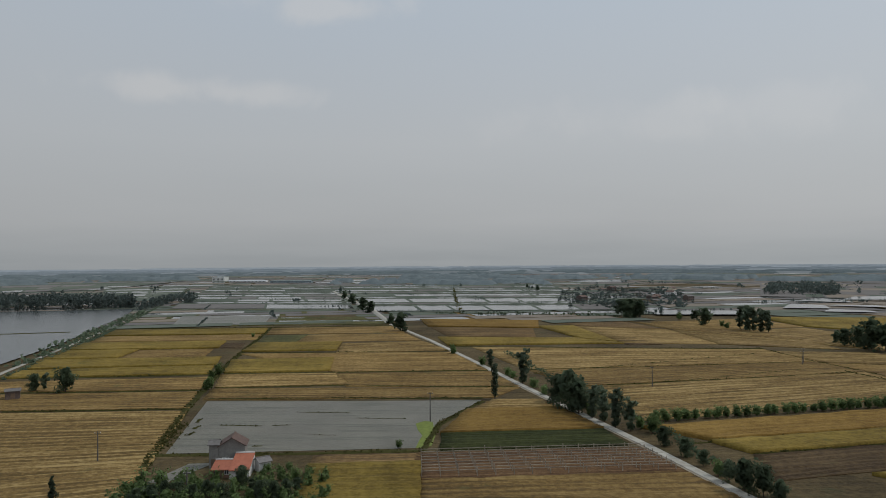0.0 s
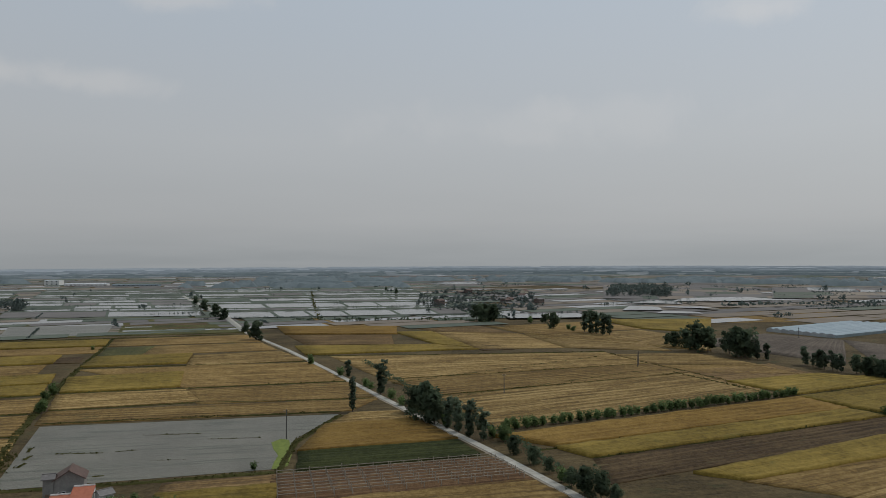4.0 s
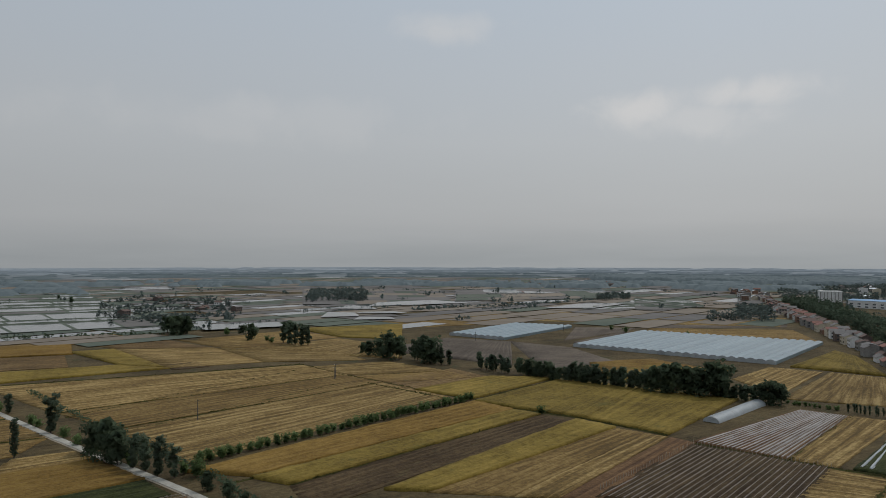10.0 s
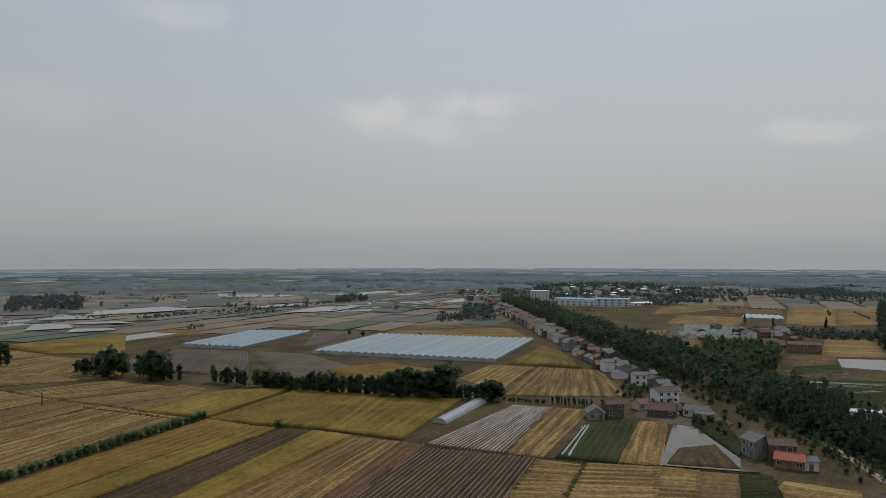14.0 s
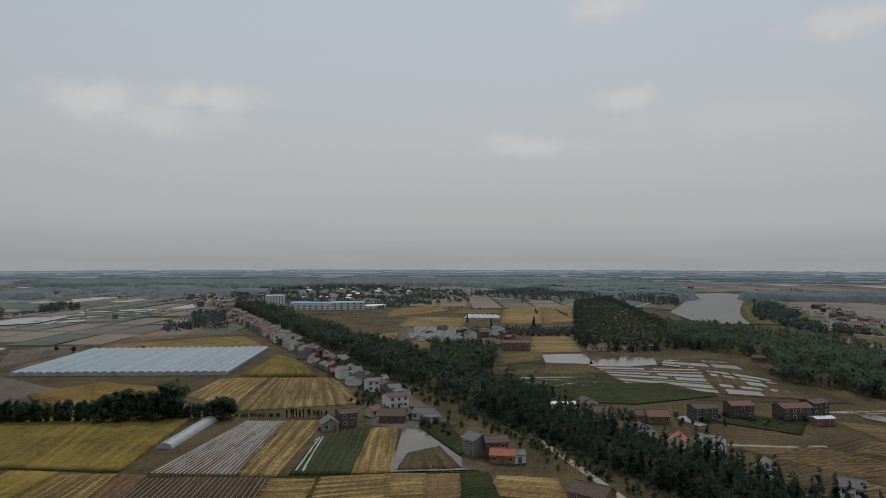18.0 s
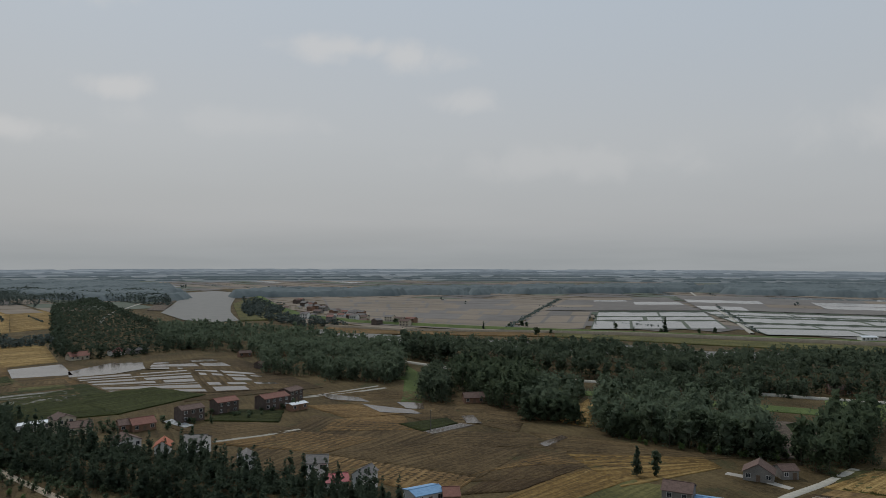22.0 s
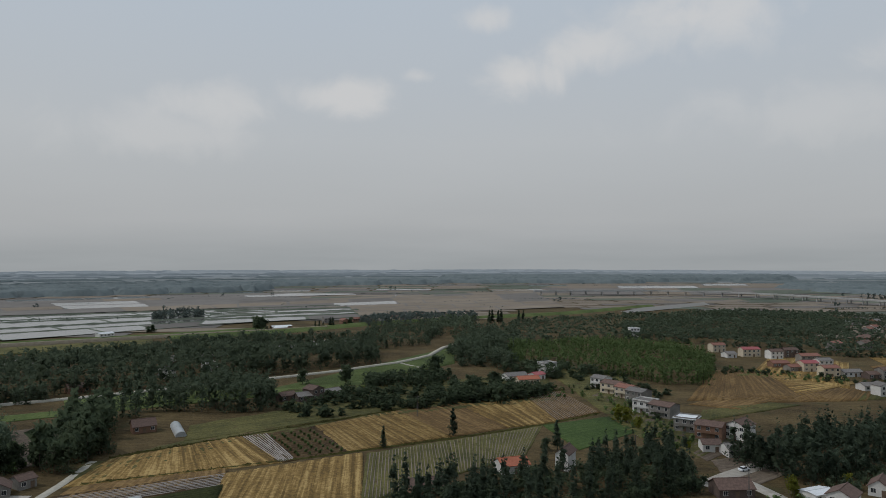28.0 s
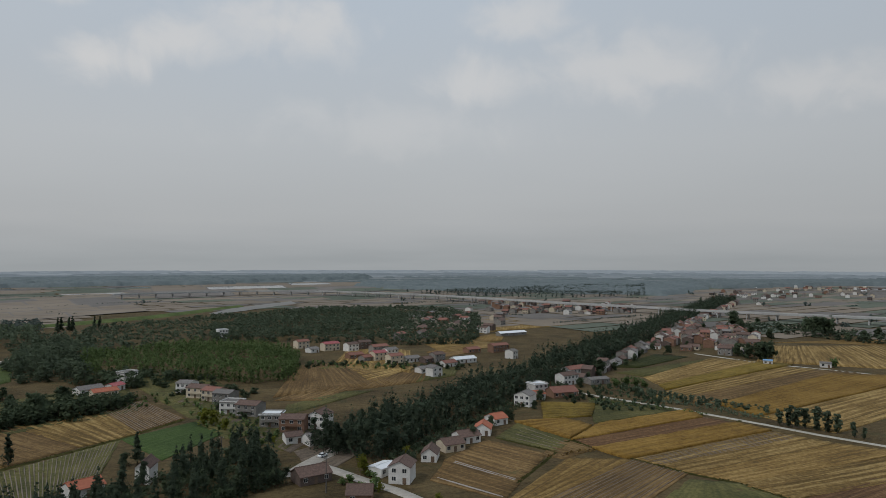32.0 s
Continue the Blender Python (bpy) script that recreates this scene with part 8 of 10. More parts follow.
joined_houses(house_specs(scattered([(909.9, -218.9), (788.2, -255.9), (723.8, -299.9), (663.7, -328.7), (746.1, -350.8), (875.0, -298.0), (1062.4, -262.4)], 14, 97), ['r_dark', 'r_grey', 'r_dark', 'r_red'], 98), "dark low houses strung along the far levee")
joined_houses(house_specs(scattered([(275.7, -759.0), (191.1, -819.3), (141.5, -854.8), (156.9, -909.9), (279.6, -805.0)], 10, 99), ['r_dark', 'r_grey', 'r_red'], 100), "small houses along the far levee")
wood([(203.5, -787.9), (134.7, -815.4), (79.2, -869.3), (88.9, -941.1), (154.3, -929.8), (216.8, -849.8)], 12, 7, 50, label="dark trees of a hamlet by the river", seed=341, kind="broad", mat="hazedleaf", gaps=-0.9)
wood([(930.1, -172.9), (751.4, -206.7), (743.9, -254.9), (904.1, -232.0), (1303.8, -263.5), (1313.6, -240.2)], 9, 8, 50, label="dark scrub along the river bend", seed=342, kind="broad", mat="hazedleaf", gaps=-0.2)
elevated_road([(22.4, -1498.6), (-100.3, -1521.3), (-236.4, -1546.4), (-367.7, -1490.0), (-439.7, -1402.1), (-537.0, -1211.0), (-584.8, -1048.1), (-619.3, -931.8), (-670.4, -809.7), (-682.0, -754.7), (-729.0, -657.0), (-795.1, -544.1)], 14.0, 9.0, "long pale concrete motorway viaduct")
house(-88.8, -711.9, -165, 9, 7, 3, 'white', 'r_white', "slim pale tower house above the plantation", kind="flat")
# far canopies, all in the first haze-tinted wood colour
canopy([(1354.8, -237.2), (1315.8, -536.9), (1261.6, -905.2), (1157.2, -1290.5), (956.5, -1512.2), (864.8, -1612.2), (1026.6, -1911.1), (1141.0, -1801.4), (1367.3, -1522.6), (1478.4, -1058.9), (1523.1, -619.9), (1527.2, -266.2)], 14, 9, 'hazedwood', 1, -0.55)
canopy([(1117.6, -1197.8), (875.4, -1355.7), (654.9, -1652.7), (783.2, -1972.9), (1074.2, -1660.2), (1393.1, -1490.0)], 14, 9, 'hazedwood', 2, -0.55)
canopy([(735.2, -1853.2), (284.8, -2184.3), (-299.7, -2263.6), (-337.9, -2556.8), (322.6, -2468.0), (878.8, -2211.2)], 13, 10, 'hazedwood', 3, -0.55)
canopy([(-331.8, -2374.8), (-840.3, -2624.3), (-936.9, -2927.0), (-376.6, -2699.3)], 13, 11, 'hazedwood', 4, -0.55)
canopy([(1526.7, 1428.6), (1618.4, 971.8), (1884.3, 394.8), (1345.8, -0.2), (1291.1, -99.7), (1410.8, -135.1), (1918.9, -159.4), (2246.5, 4.3), (2437.9, 512.7), (1990.9, 1196.9), (1871.7, 1752.8)], 13, 9, 'hazedwood', 5, -0.55)
canopy([(-86.9, 1524.7), (104.8, 1697.9), (402.8, 1704.8), (463.3, 1961.5), (130.6, 2116.8), (-118.3, 2075.7)], 9, 10, 'hazedwood', 6, 0.25)
canopy([(399.4, 1586.7), (853.3, 1422.2), (1246.9, 832.2), (1425.5, 721.7), (1690.7, 856.5), (1578.5, 1054.2), (980.0, 1633.9), (489.5, 1944.9)], 10, 9, 'hazedwood', 7, 0.25)
canopy([(-1201.1, 1399.1), (-907.1, 1460.8), (-797.6, 1724.0), (-626.2, 1821.0), (-707.8, 2058.3), (-1255.5, 2021.7), (-1635.9, 1905.5)], 11, 10, 'hazedwood', 8, 0.25)
canopy([(-212.3, 1454.4), (223.5, 1309.9), (274.9, 1610.4), (-253.1, 1733.8)], 9, 10, 'hazedwood', 9, 0.25)
canopy([(-570.0, -1822.4), (-707.4, -1545.4), (-891.7, -1344.5), (-1031.8, -1177.4), (-1345.9, -1411.0), (-1622.7, -1702.0), (-1395.8, -2108.2), (-982.9, -2151.5), (-660.1, -2113.4)], 10, 9, 'hazedwood', 10, -0.55)
canopy([(-1345.9, -1411.0), (-2014.2, -1380.3), (-2366.2, -1229.5), (-2934.8, -1525.0), (-2432.1, -1666.9), (-1660.7, -1741.9)], 12, 9, 'hazedwood', 11, -0.55)
canopy([(333.4, -2385.4), (-127.0, -2516.6), (-829.4, -2659.7), (-967.6, -3106.0), (-151.9, -3035.9), (413.9, -2949.9)], 13, 11, 'hazedwood', 12, -0.55)
joined_houses(house_specs(scattered([(-460.7, -888.7), (-642.7, -787.8), (-731.2, -910.5), (-579.2, -1119.7)], 60, 101), ['r_dark', 'r_red', 'r_grey', 'r_dark'], 102), "low houses of a village behind the viaduct")
joined_houses(house_specs(scattered([(-1053.7, -1030.4), (-1285.8, -889.4), (-1843.8, -1275.8), (-1496.0, -1425.1)], 70, 103), ['r_dark', 'r_red', 'r_grey', 'r_white'], 104), "low houses of a far village on the plain")
wood([(-662.0, -544.6), (-692.4, -531.4), (-764.3, -586.8), (-733.8, -600.0)], 14, 8, 40, label="dark clump of trees beyond the fields", kind="broad", seed=343, mat="leaf2", gaps=-1.2)
wood([(-586.6, -564.6), (-611.2, -529.3), (-618.0, -422.8), (-645.0, -376.8), (-706.1, -412.5), (-679.9, -465.2), (-672.0, -567.3), (-641.4, -609.4)], 9, 8, 40, label="dark trees along the far field edge", kind="broad", seed=344, mat="leaf2", gaps=-0.7)
water('river', [(-112.6, -1017.9), (-148.0, -1059.1), (-267.8, -1219.8), (-272.4, -1288.8), (-149.7, -1134.6), (-107.6, -1042.0)], label="pale reach of the river near the viaduct")
paddies((385.5, -764.1), (230.0, -895.4), (289.5, -1054.0), (466.2, -970.7), 3, 4, ['f_water', 'f_soil'], [82, 18], 229, 0.10, 'f_green')
field('soil', (624.9, 180.4), (630.2, 121.7), (725.3, 142.7), (735.0, 194.4), label="grey plot of low plastic rows behind the belt")
film_rows((624.9, 180.4), (630.2, 121.7), (725.3, 142.7), (735.0, 194.4), 14, label="grey film strips over planting ridges", width=0.3, mat="film")
film_rows((868.8, 174.8), (870.4, 131.2), (917.1, 134.8), (921.8, 178.5), 7, label="low white plastic row tunnels", width=1.1, mat="sheetw")
tree('conifer', 753.2, 75.0, 13.6, label="slim dark spire-shaped tree in the fields")
tree('conifer', 799.0, 155.8, 10.6, label="slim dark spire-shaped tree in the fields")
tree('conifer', 766.8, 123.1, 10.2, label="slim dark spire-shaped tree in the fields")
tree('conifer', 195.1, -480.4, 11.9, label="slim dark spire-shaped tree in the fields")
tree('broad', 291.6, -713.0, 18.2, label="single dark tree standing by the levee")
tree('broad', 397.5, -691.5, 9.3, label="single dark tree standing by the levee")
tree('broad', 399.0, -685.5, 8.1, label="single dark tree standing by the levee")
tree('broad', 141.0, -420.2, 10.3, label="single dark tree standing by the levee")
tree('broad', 115.0, -424.1, 13.7, label="single dark tree standing by the levee")
tree('broad', 66.6, -462.8, 16.5, label="single dark tree standing by the levee")
house(275.4, -733.4, -171.3, 13.3, 8, 1, 'brick', 'r_white', "low red hut with a white roof", rise=0.5)
# ---- trees in the near fields ----
tree('column', 18.1, 255.2, 13.1, label="narrow upright dark tree at the field corner")
tree('poplar', 31.5, 285.4, 15.6, group="trees along the farm road")
tree('poplar', 21.7, 332.7, 8.4, group="trees along the farm road")
tree('broad', 39.9, 249.0, 11.8, group="trees along the farm road")
tree('broad', 41.4, 237.0, 15.4, group="trees along the farm road")
tree('broad', 43.0, 228.6, 13.2, group="trees along the farm road")
tree('broad', 58.3, 190.3, 6.5, group="trees along the farm road")
tree('broad', 60.5, 179.7, 6.0, group="trees along the farm road")
tree('broad', 62.1, 171.6, 4.6, group="trees along the farm road")
tree('poplar', 46.3, 223.1, 10.8, group="trees along the farm road")
tree('poplar', 48.7, 217.9, 12.1, group="trees along the farm road")
tree('poplar', 50.4, 210.7, 12.0, group="trees along the farm road")
tree('poplar', 53.9, 206.7, 10.6, group="trees along the farm road")
tree('broad', 63.1, 158.9, 5.9, group="trees along the farm road")
tree('broad', 64.0, 152.8, 8.7, group="trees along the farm road")
tree('broad', 66.4, 149.3, 7.8, group="trees along the farm road")
tree('broad', 68.0, 145.3, 5.8, group="trees along the farm road")
tree('bush', 5.2, 377.4, 6.3, label="dark green shrub beside the farm road")
tree('bush', 17.9, 336.1, 5.3, label="dark green shrub beside the farm road")
tree('bush', 59.4, 204.3, 6.0, label="dark green shrub beside the farm road")
tree('bush', 57.1, 208.9, 4.5, label="dark green shrub beside the farm road")
tree('bush', 62.5, 163.7, 4.5, label="dark green shrub beside the farm road")
tree('bush', 27.1, 304.3, 4.8, label="dark green shrub beside the farm road")
tree('bush', 34.3, 275.6, 4.8, label="dark green shrub beside the farm road")
tree('bush', 36.8, 262.1, 4.6, label="dark green shrub beside the farm road")
tree('bush', 46.3, 227.1, 5.0, label="dark green shrub beside the farm road")
tree('bush', 28.9, 298.7, 4.0, label="dark green shrub beside the farm road")
tree('broad', -30.1, 500.7, 15.5, group="trees along the farm road")
tree('broad', -41.0, 557.5, 9.7, group="trees along the farm road")
tree('broad', -79.8, 704.2, 15.6, group="trees along the farm road")
tree('broad', -67.7, 667.8, 13.8, group="trees along the farm road")
tree('broad', -103.6, 811.5, 14.1, group="trees along the farm road")
tree('broad', -125.3, 903.1, 12.9, group="trees along the farm road")
tree('broad', -145.4, 274.7, 11.5, label="dark tree by the field hut")
tree('broad', -159.0, 277.9, 8.1, label="dark tree by the field hut")
tree('poplar', -155.1, 278.0, 7.5)
tree('bush', -99.1, 314.0, 6.5, label="green bush on the field ditch")
tree('bush', -91.4, 278.0, 6.4, label="green bush on the field ditch")
tree('bush', -98.8, 304.8, 4.6, label="green bush on the field ditch")
tree('bush', -125.0, 468.0, 3.3, label="green bush on the field ditch")
tree('conifer', -79.9, 145.7, 6.7)
tree('broad', -44.7, 158.1, 5.8, label="dense dark tree in the farmhouse garden")
tree('broad', -62.8, 146.0, 4.9, label="small dark garden tree beside the farmhouse")
tree('broad', -60.4, 147.8, 5.0, label="small dark garden tree beside the farmhouse")
tree('broad', -58.4, 149.5, 5.0, label="small dark garden tree beside the farmhouse")
tree('broad', -55.8, 150.3, 4.5, label="small dark garden tree beside the farmhouse")
tree('broad', -52.1, 148.3, 4.6, label="small dark garden tree beside the farmhouse")
tree('broad', -49.7, 149.7, 5.0, label="small dark garden tree beside the farmhouse")
tree('broad', -46.1, 147.7, 5.1, label="small dark garden tree beside the farmhouse")
tree('broad', -38.1, 148.2, 5.5, label="small dark garden tree beside the farmhouse")
tree('broad', -35.2, 148.6, 5.2, label="small dark garden tree beside the farmhouse")
tree('broad', -33.4, 150.8, 4.8, label="small dark garden tree beside the farmhouse")
tree('broad', -41.1, 152.8, 4.5, label="small dark garden tree beside the farmhouse")
tree('broad', -31.8, 154.5, 4.0, label="small dark garden tree beside the farmhouse")
tree('bush', -41.5, 169.1, 2.7, label="low green bush in the farmhouse garden")
tree('bush', -38.4, 167.4, 2.4, label="low green bush in the farmhouse garden")
tree('bush', -37.3, 171.0, 2.2, label="low green bush in the farmhouse garden")
tree('bush', -41.9, 165.6, 2.6, label="low green bush in the farmhouse garden")
tree('bush', -12.2, 190.1, 2.7, label="small green bush at the pond edge")
tree('broad', 153.5, 616.4, 16.6, label="dark clump of trees by the far fields")
tree('broad', 154.5, 593.9, 19.8, label="dark clump of trees by the far fields")
tree('broad', 163.1, 594.6, 18.8, label="dark clump of trees by the far fields")
tree('broad', 162.3, 605.6, 16.3, label="dark clump of trees by the far fields")
tree('broad', 193.7, 529.0, 15.5, label="dark tree at the field edge")
tree('broad', 199.3, 566.3, 9.9, label="dark tree at the field edge")
tree('poplar', 206.6, 497.6, 16.6, group="field clump")
tree('poplar', 206.6, 486.4, 18.1, group="field clump")
tree('poplar', 209.7, 483.0, 17.6, group="field clump")
tree('poplar', 211.6, 476.1, 16.6, group="field clump")
tree('poplar', 215.0, 472.9, 15.4, group="field clump")
tree('bush', 189.8, 575.6, 7.7, label="pale green bush at the field edge")
tree('bush', 201.1, 516.9, 5.3, label="pale green bush at the field edge")
tree('bush', 200.4, 504.9, 5.2, label="pale green bush at the field edge")
tree('broad', 144.6, 1097.3, 11.3)
tree('broad', 143.6, 1221.9, 8.7)
tree_row('bush', (62.7, 217.7), (193.2, 248.7), 38, 4.3, label="clipped round bush in a long field row", group="row of field bushes", jitter=0.3, wide=1.05)
tree('bush', 197.4, 209.3, 4.4, label="single round bush at the field corner")
# the line of trees behind the yellow field
tree('broad', 228.2, 381.0, 19.8, group="tree line")
tree('broad', 230.2, 395.8, 13.7, group="tree line")
tree('broad', 225.4, 401.6, 11.7, group="tree line")
tree('broad', 227.5, 413.5, 9.1, group="tree line")
tree('broad', 231.2, 373.9, 17.3, group="tree line")
tree('broad', 236.6, 354.3, 19.6, group="tree line")
tree('broad', 237.1, 347.3, 18.8, group="tree line")
tree('broad', 238.8, 364.6, 15.3, group="tree line")
tree('poplar', 241.2, 342.3, 12.3, group="tree line")
tree('poplar', 244.2, 338.5, 9.4, group="tree line")
tree_row('poplar', (249.6, 319.7), (252.5, 292.8), 9, 9, group="tree line")
tree_row('broad', (255.4, 289.3), (259.1, 260.6), 9, 9.5, group="tree line")
tree_row('poplar', (258.9, 258.3), (273.5, 215.9), 30, 10, group="tree line")
tree('broad', 272.1, 213.0, 14.7, group="tree line")
tree('broad', 275.1, 209.3, 16.1, group="tree line")
tree('broad', 275.9, 203.8, 17.6, group="tree line")
tree('broad', 279.0, 199.9, 16.5, group="tree line")
tree('broad', 279.6, 194.7, 15.5, group="tree line")
tree('broad', 283.1, 190.5, 19.6, group="tree line")
tree('broad', 285.6, 187.3, 18.5, group="tree line")
tree_row('poplar', (288.2, 184.2), (290.3, 172.8), 9, 8, group="tree line")
tree('broad', 289.6, 169.4, 10.6, group="tree line")
tree('broad', 292.2, 166.3, 12.2, group="tree line")
tree('broad', 294.2, 163.8, 10.6, group="tree line")
tree_row('poplar', (302.5, 141.3), (306.4, 120.8), 16, 4, label="thin young tree in a sapling row", wide=0.7)
tree_row('bush', (297.9, 163.5), (302.8, 142.8), 12, 2.2, label="low weedy bush along the ditch")
tree('bush', 474.1, 402.7, 6.0, label="dark bush by the greenhouses")
tree('bush', 480.7, 425.2, 5.1, label="dark bush by the greenhouses")
tree('bush', 497.8, 358.8, 4.9, label="dark bush by the greenhouses")
pole(-86.9, 179.5, 7.5)
pole(-4.3, 220.8, 9.1)
pole(80.8, 277.4, 7.9)
pole(165.8, 330.7, 6.5)
pole(-55.1, 153.2, 5.1)
pole(168.6, 335.3, 7.2)
pole(56.4, -342.4, 10.3)
pole(-36.8, -272.1, 11.9)
pole(-64.9, -231.1, 11.8)
pole(275.4, -136.6, 9.5)
# poles beside the long greenhouses
pole(331.7, 426.8, 7.0)
pole(437.6, 440.4, 6.8)
stakes((145.5, 130.0), (206.9, 144.7), 40, 1.6, "row of thin leaning stakes at the plot edge")
stakes((206.3, 144.3), (217.5, 104.4), 34, 1.6, "row of thin leaning stakes at the plot edge")
rails_at([(-6.6, 184.2), (51.5, 188.4), (55.4, 167.8), (-5.8, 163.0)])
# trees among the houses of the brick hamlet
tree('broad', -474.9, -543.7, 9.0, label="dark broad tree among the hamlet's brick houses")
tree('broad', -411.3, -504.0, 8.0, label="dark broad tree among the hamlet's brick houses")
tree('broad', -401.5, -517.2, 9.0, label="dark broad tree among the hamlet's brick houses")
tree('broad', -400.0, -452.7, 9.0, label="dark broad tree among the hamlet's brick houses")
tree('broad', -439.8, -474.5, 8.0, label="dark broad tree among the hamlet's brick houses")
tree('broad', -578.9, -600.8, 8.0, label="dark broad tree among the hamlet's brick houses")
tree('broad', -559.8, -517.5, 13.0, label="dark broad tree among the hamlet's brick houses")
tree('broad', -567.8, -503.2, 12.0, label="dark broad tree among the hamlet's brick houses")
tree('broad', -607.1, -575.1, 13.0, label="dark broad tree among the hamlet's brick houses")
tree('broad', -489.8, -478.7, 9.0, label="dark broad tree among the hamlet's brick houses")
tree('broad', -446.6, -404.2, 15.0, label="dark broad tree among the hamlet's brick houses")
tree('broad', -458.4, -405.8, 15.0, label="dark broad tree among the hamlet's brick houses")
tree('broad', -470.4, -422.0, 13.0, label="dark broad tree among the hamlet's brick houses")
tree('broad', -713.0, -686.9, 12.0, label="dark broad tree among the hamlet's brick houses")
tree('broad', -670.3, -612.0, 10.0, label="dark broad tree among the hamlet's brick houses")
tree('broad', -644.9, -558.6, 9.0, label="dark broad tree among the hamlet's brick houses")
tree('broad', -614.8, -457.2, 10.0, label="dark broad tree among the hamlet's brick houses")
tree('broad', -633.5, -454.0, 12.0, label="dark broad tree among the hamlet's brick houses")
tree('broad', -664.3, -461.2, 13.0, label="dark broad tree among the hamlet's brick houses")
joined_houses([(1330, 602, 38.0, 14, 11, 4, 'white', 'r_grey', 1.2), (1316, 574, 38.0, 12, 11, 4, 'cream', 'r_white', 1.2), (1367, 570, 38.0, 18, 11, 3, 'white', 'r_grey', 1.2), (1250, 502, 38.0, 16, 11, 3, 'white', 'r_grey', 1.2), (1403, 544, 38.0, 13, 11, 4, 'cream', 'r_white', 1.2),
               (1345, 494, 38.0, 18, 11, 3, 'cream', 'r_white', 1.2), (1311, 458, 38.0, 14, 11, 3, 'white', 'r_grey', 1.2), (1173, 440, 38.0, 22, 11, 2, 'cream', 'r_white', 1.2), (1259, 420, 38.0, 16, 11, 3, 'white', 'r_grey', 1.2), (1325, 421, 38.0, 20, 11, 2, 'white', 'r_grey', 1.2), (1255, 375, 38.0, 14, 11, 2, 'cream', 'r_grey', 1.2)], "pale blocks of the far town beyond the works", "far_town")
wood([(336.7, -273.8), (315.6, -314.9), (295.0, -337.9), (267.7, -364.1), (256.7, -349.7), (280.1, -321.5), (296.9, -296.9), (316.7, -258.2)], 12.5, 5.0, 120, label="dark poplars along the near side of the levee road", kind="poplar", mat="leaf2", seed=368, gaps=-0.5)
tunnel((224.3, 99.2), (269.3, 109.5), 0.9, 0.8, "sheetw", "low white film tunnel along a vegetable plot", name="row_cover")
tunnel((224.7, 96.9), (270.3, 108.6), 0.9, 0.8, "sheetw", "low white film tunnel along a vegetable plot", name="row_cover")
# ---- floating weed and reeds in the flooded paddy ----
for w_line, w_wide, w_high, w_seed in (([(-68.2, 217.7), (-55.3, 216.0)], 1.4, 0.22, 401), ([(-52.0, 216.6), (-46.4, 217.4)], 1.0, 0.2, 402), ([(-48.4, 235.2), (-30.8, 233.8)], 1.0, 0.22, 403),
                                       ([(-73.6, 205.0), (-73.0, 209.0)], 1.3, 0.35, 404), ([(-74.6, 212.5), (-74.2, 216.5)], 1.3, 0.35, 405), ([(-76.4, 221.0), (-77.1, 226.0)], 1.2, 0.35, 406),
                                       ([(-51.8, 192.7), (-49.0, 193.0)], 1.2, 0.3, 407), ([(-28.0, 226.0), (-12.0, 224.5)], 0.8, 0.2, 408), ([(-40.0, 205.0), (-31.0, 204.0)], 0.7, 0.18, 409)):
    hedge(w_line, w_wide, w_high, label="dark floating weed in the flooded paddy", mat="bank", seed=w_seed, density=3.0, size=0.3, name="water_weed")
hedge([(-76.1, 187.5), (-77.5, 200.0), (-80.5, 220.0)], 5.0, 0.8, label="rank green grass on the pond bank", mat="bank", seed=410, density=2.6, size=0.34)
# ---- the farmhouse by the pond ----
house(-51.4, 173.3, 9.0, 6.0, 5.6, 1.8, 'grey', 'r_dark', "grey gabled farmhouse with a worn brown tiled roof", rise=1.8, turn=True)
house(-55.6, 172.7, 9.0, 2.2, 3.0, 1.95, 'grey', 'r_grey', "narrow grey stair tower joined to the farmhouse", rise=0.6)
wood([(-66.4, 142.6), (-69.6, 156.0), (-58.4, 164.3), (-52.5, 162.8), (-47.0, 156.4), (-40.4, 164.7), (-29.4, 168.5), (-23.8, 166.9), (-23.8, 153.9), (-27.2, 143.4)], 4.5, 4, 70, label="dense green garden shrubs round the farmhouse", kind="bush", mat="bushleaf", seed=38, size=0.42, name="shrubs", gaps=-1.2)
lean_to(-47.1, 164.3, 6.0, 4.4, 8.5, 2.0, 3.5, 'white', 'r_orange', "low annex with a bright orange-red tiled lean-to roof")
lean_to(-51.5, 164.7, 6.0, 4.2, 5.1, 2.0, 2.7, 'brick', 'r_orange', "low brick annex with an orange-red tiled lean-to roof")
house(-42.4, 169.4, 37.2, 2.8, 3, 0.8, 'white', 'r_grey', "small white garden shed with a grey roof", rise=0.6)
house(-157.1, 260.5, 29.3, 4.7, 4, 1, 'darkwall', 'r_grey', "dark low field hut with a grey roof", rise=0.5)
# ---- houses along the street, camera's side ----
house(282.0, 110.0, -58.8, 7.1, 8, 1, 'grey', 'r_grey', "grey brick house with a grey tiled roof", rise=2.2, turn=True)
house(290.9, 105.2, -49.9, 7.5, 8, 2, 'darkwall', 'r_dark', "dark unlit brick house with two storeys", rise=1.2)
house(313.1, 99.8, -34.2, 6.0, 6, 1, 'cream', 'r_red', "small cream house with a red roof", rise=1.5)
house(302.9, 89.5, -77.2, 11.3, 9, 1, 'darkwall', 'r_dark', "dark brick house with a wide brown tiled roof", rise=2.4)
house(332.6, 95.3, -45.8, 10.6, 8, 2, 'white', 'r_dark', "white two-storey house with a brown roof", rise=1.4, balcony=True)
house(310.4, 77.8, -95.2, 9.9, 8, 1, 'white', 'r_grey', "low white house with a grey roof", rise=1.8)
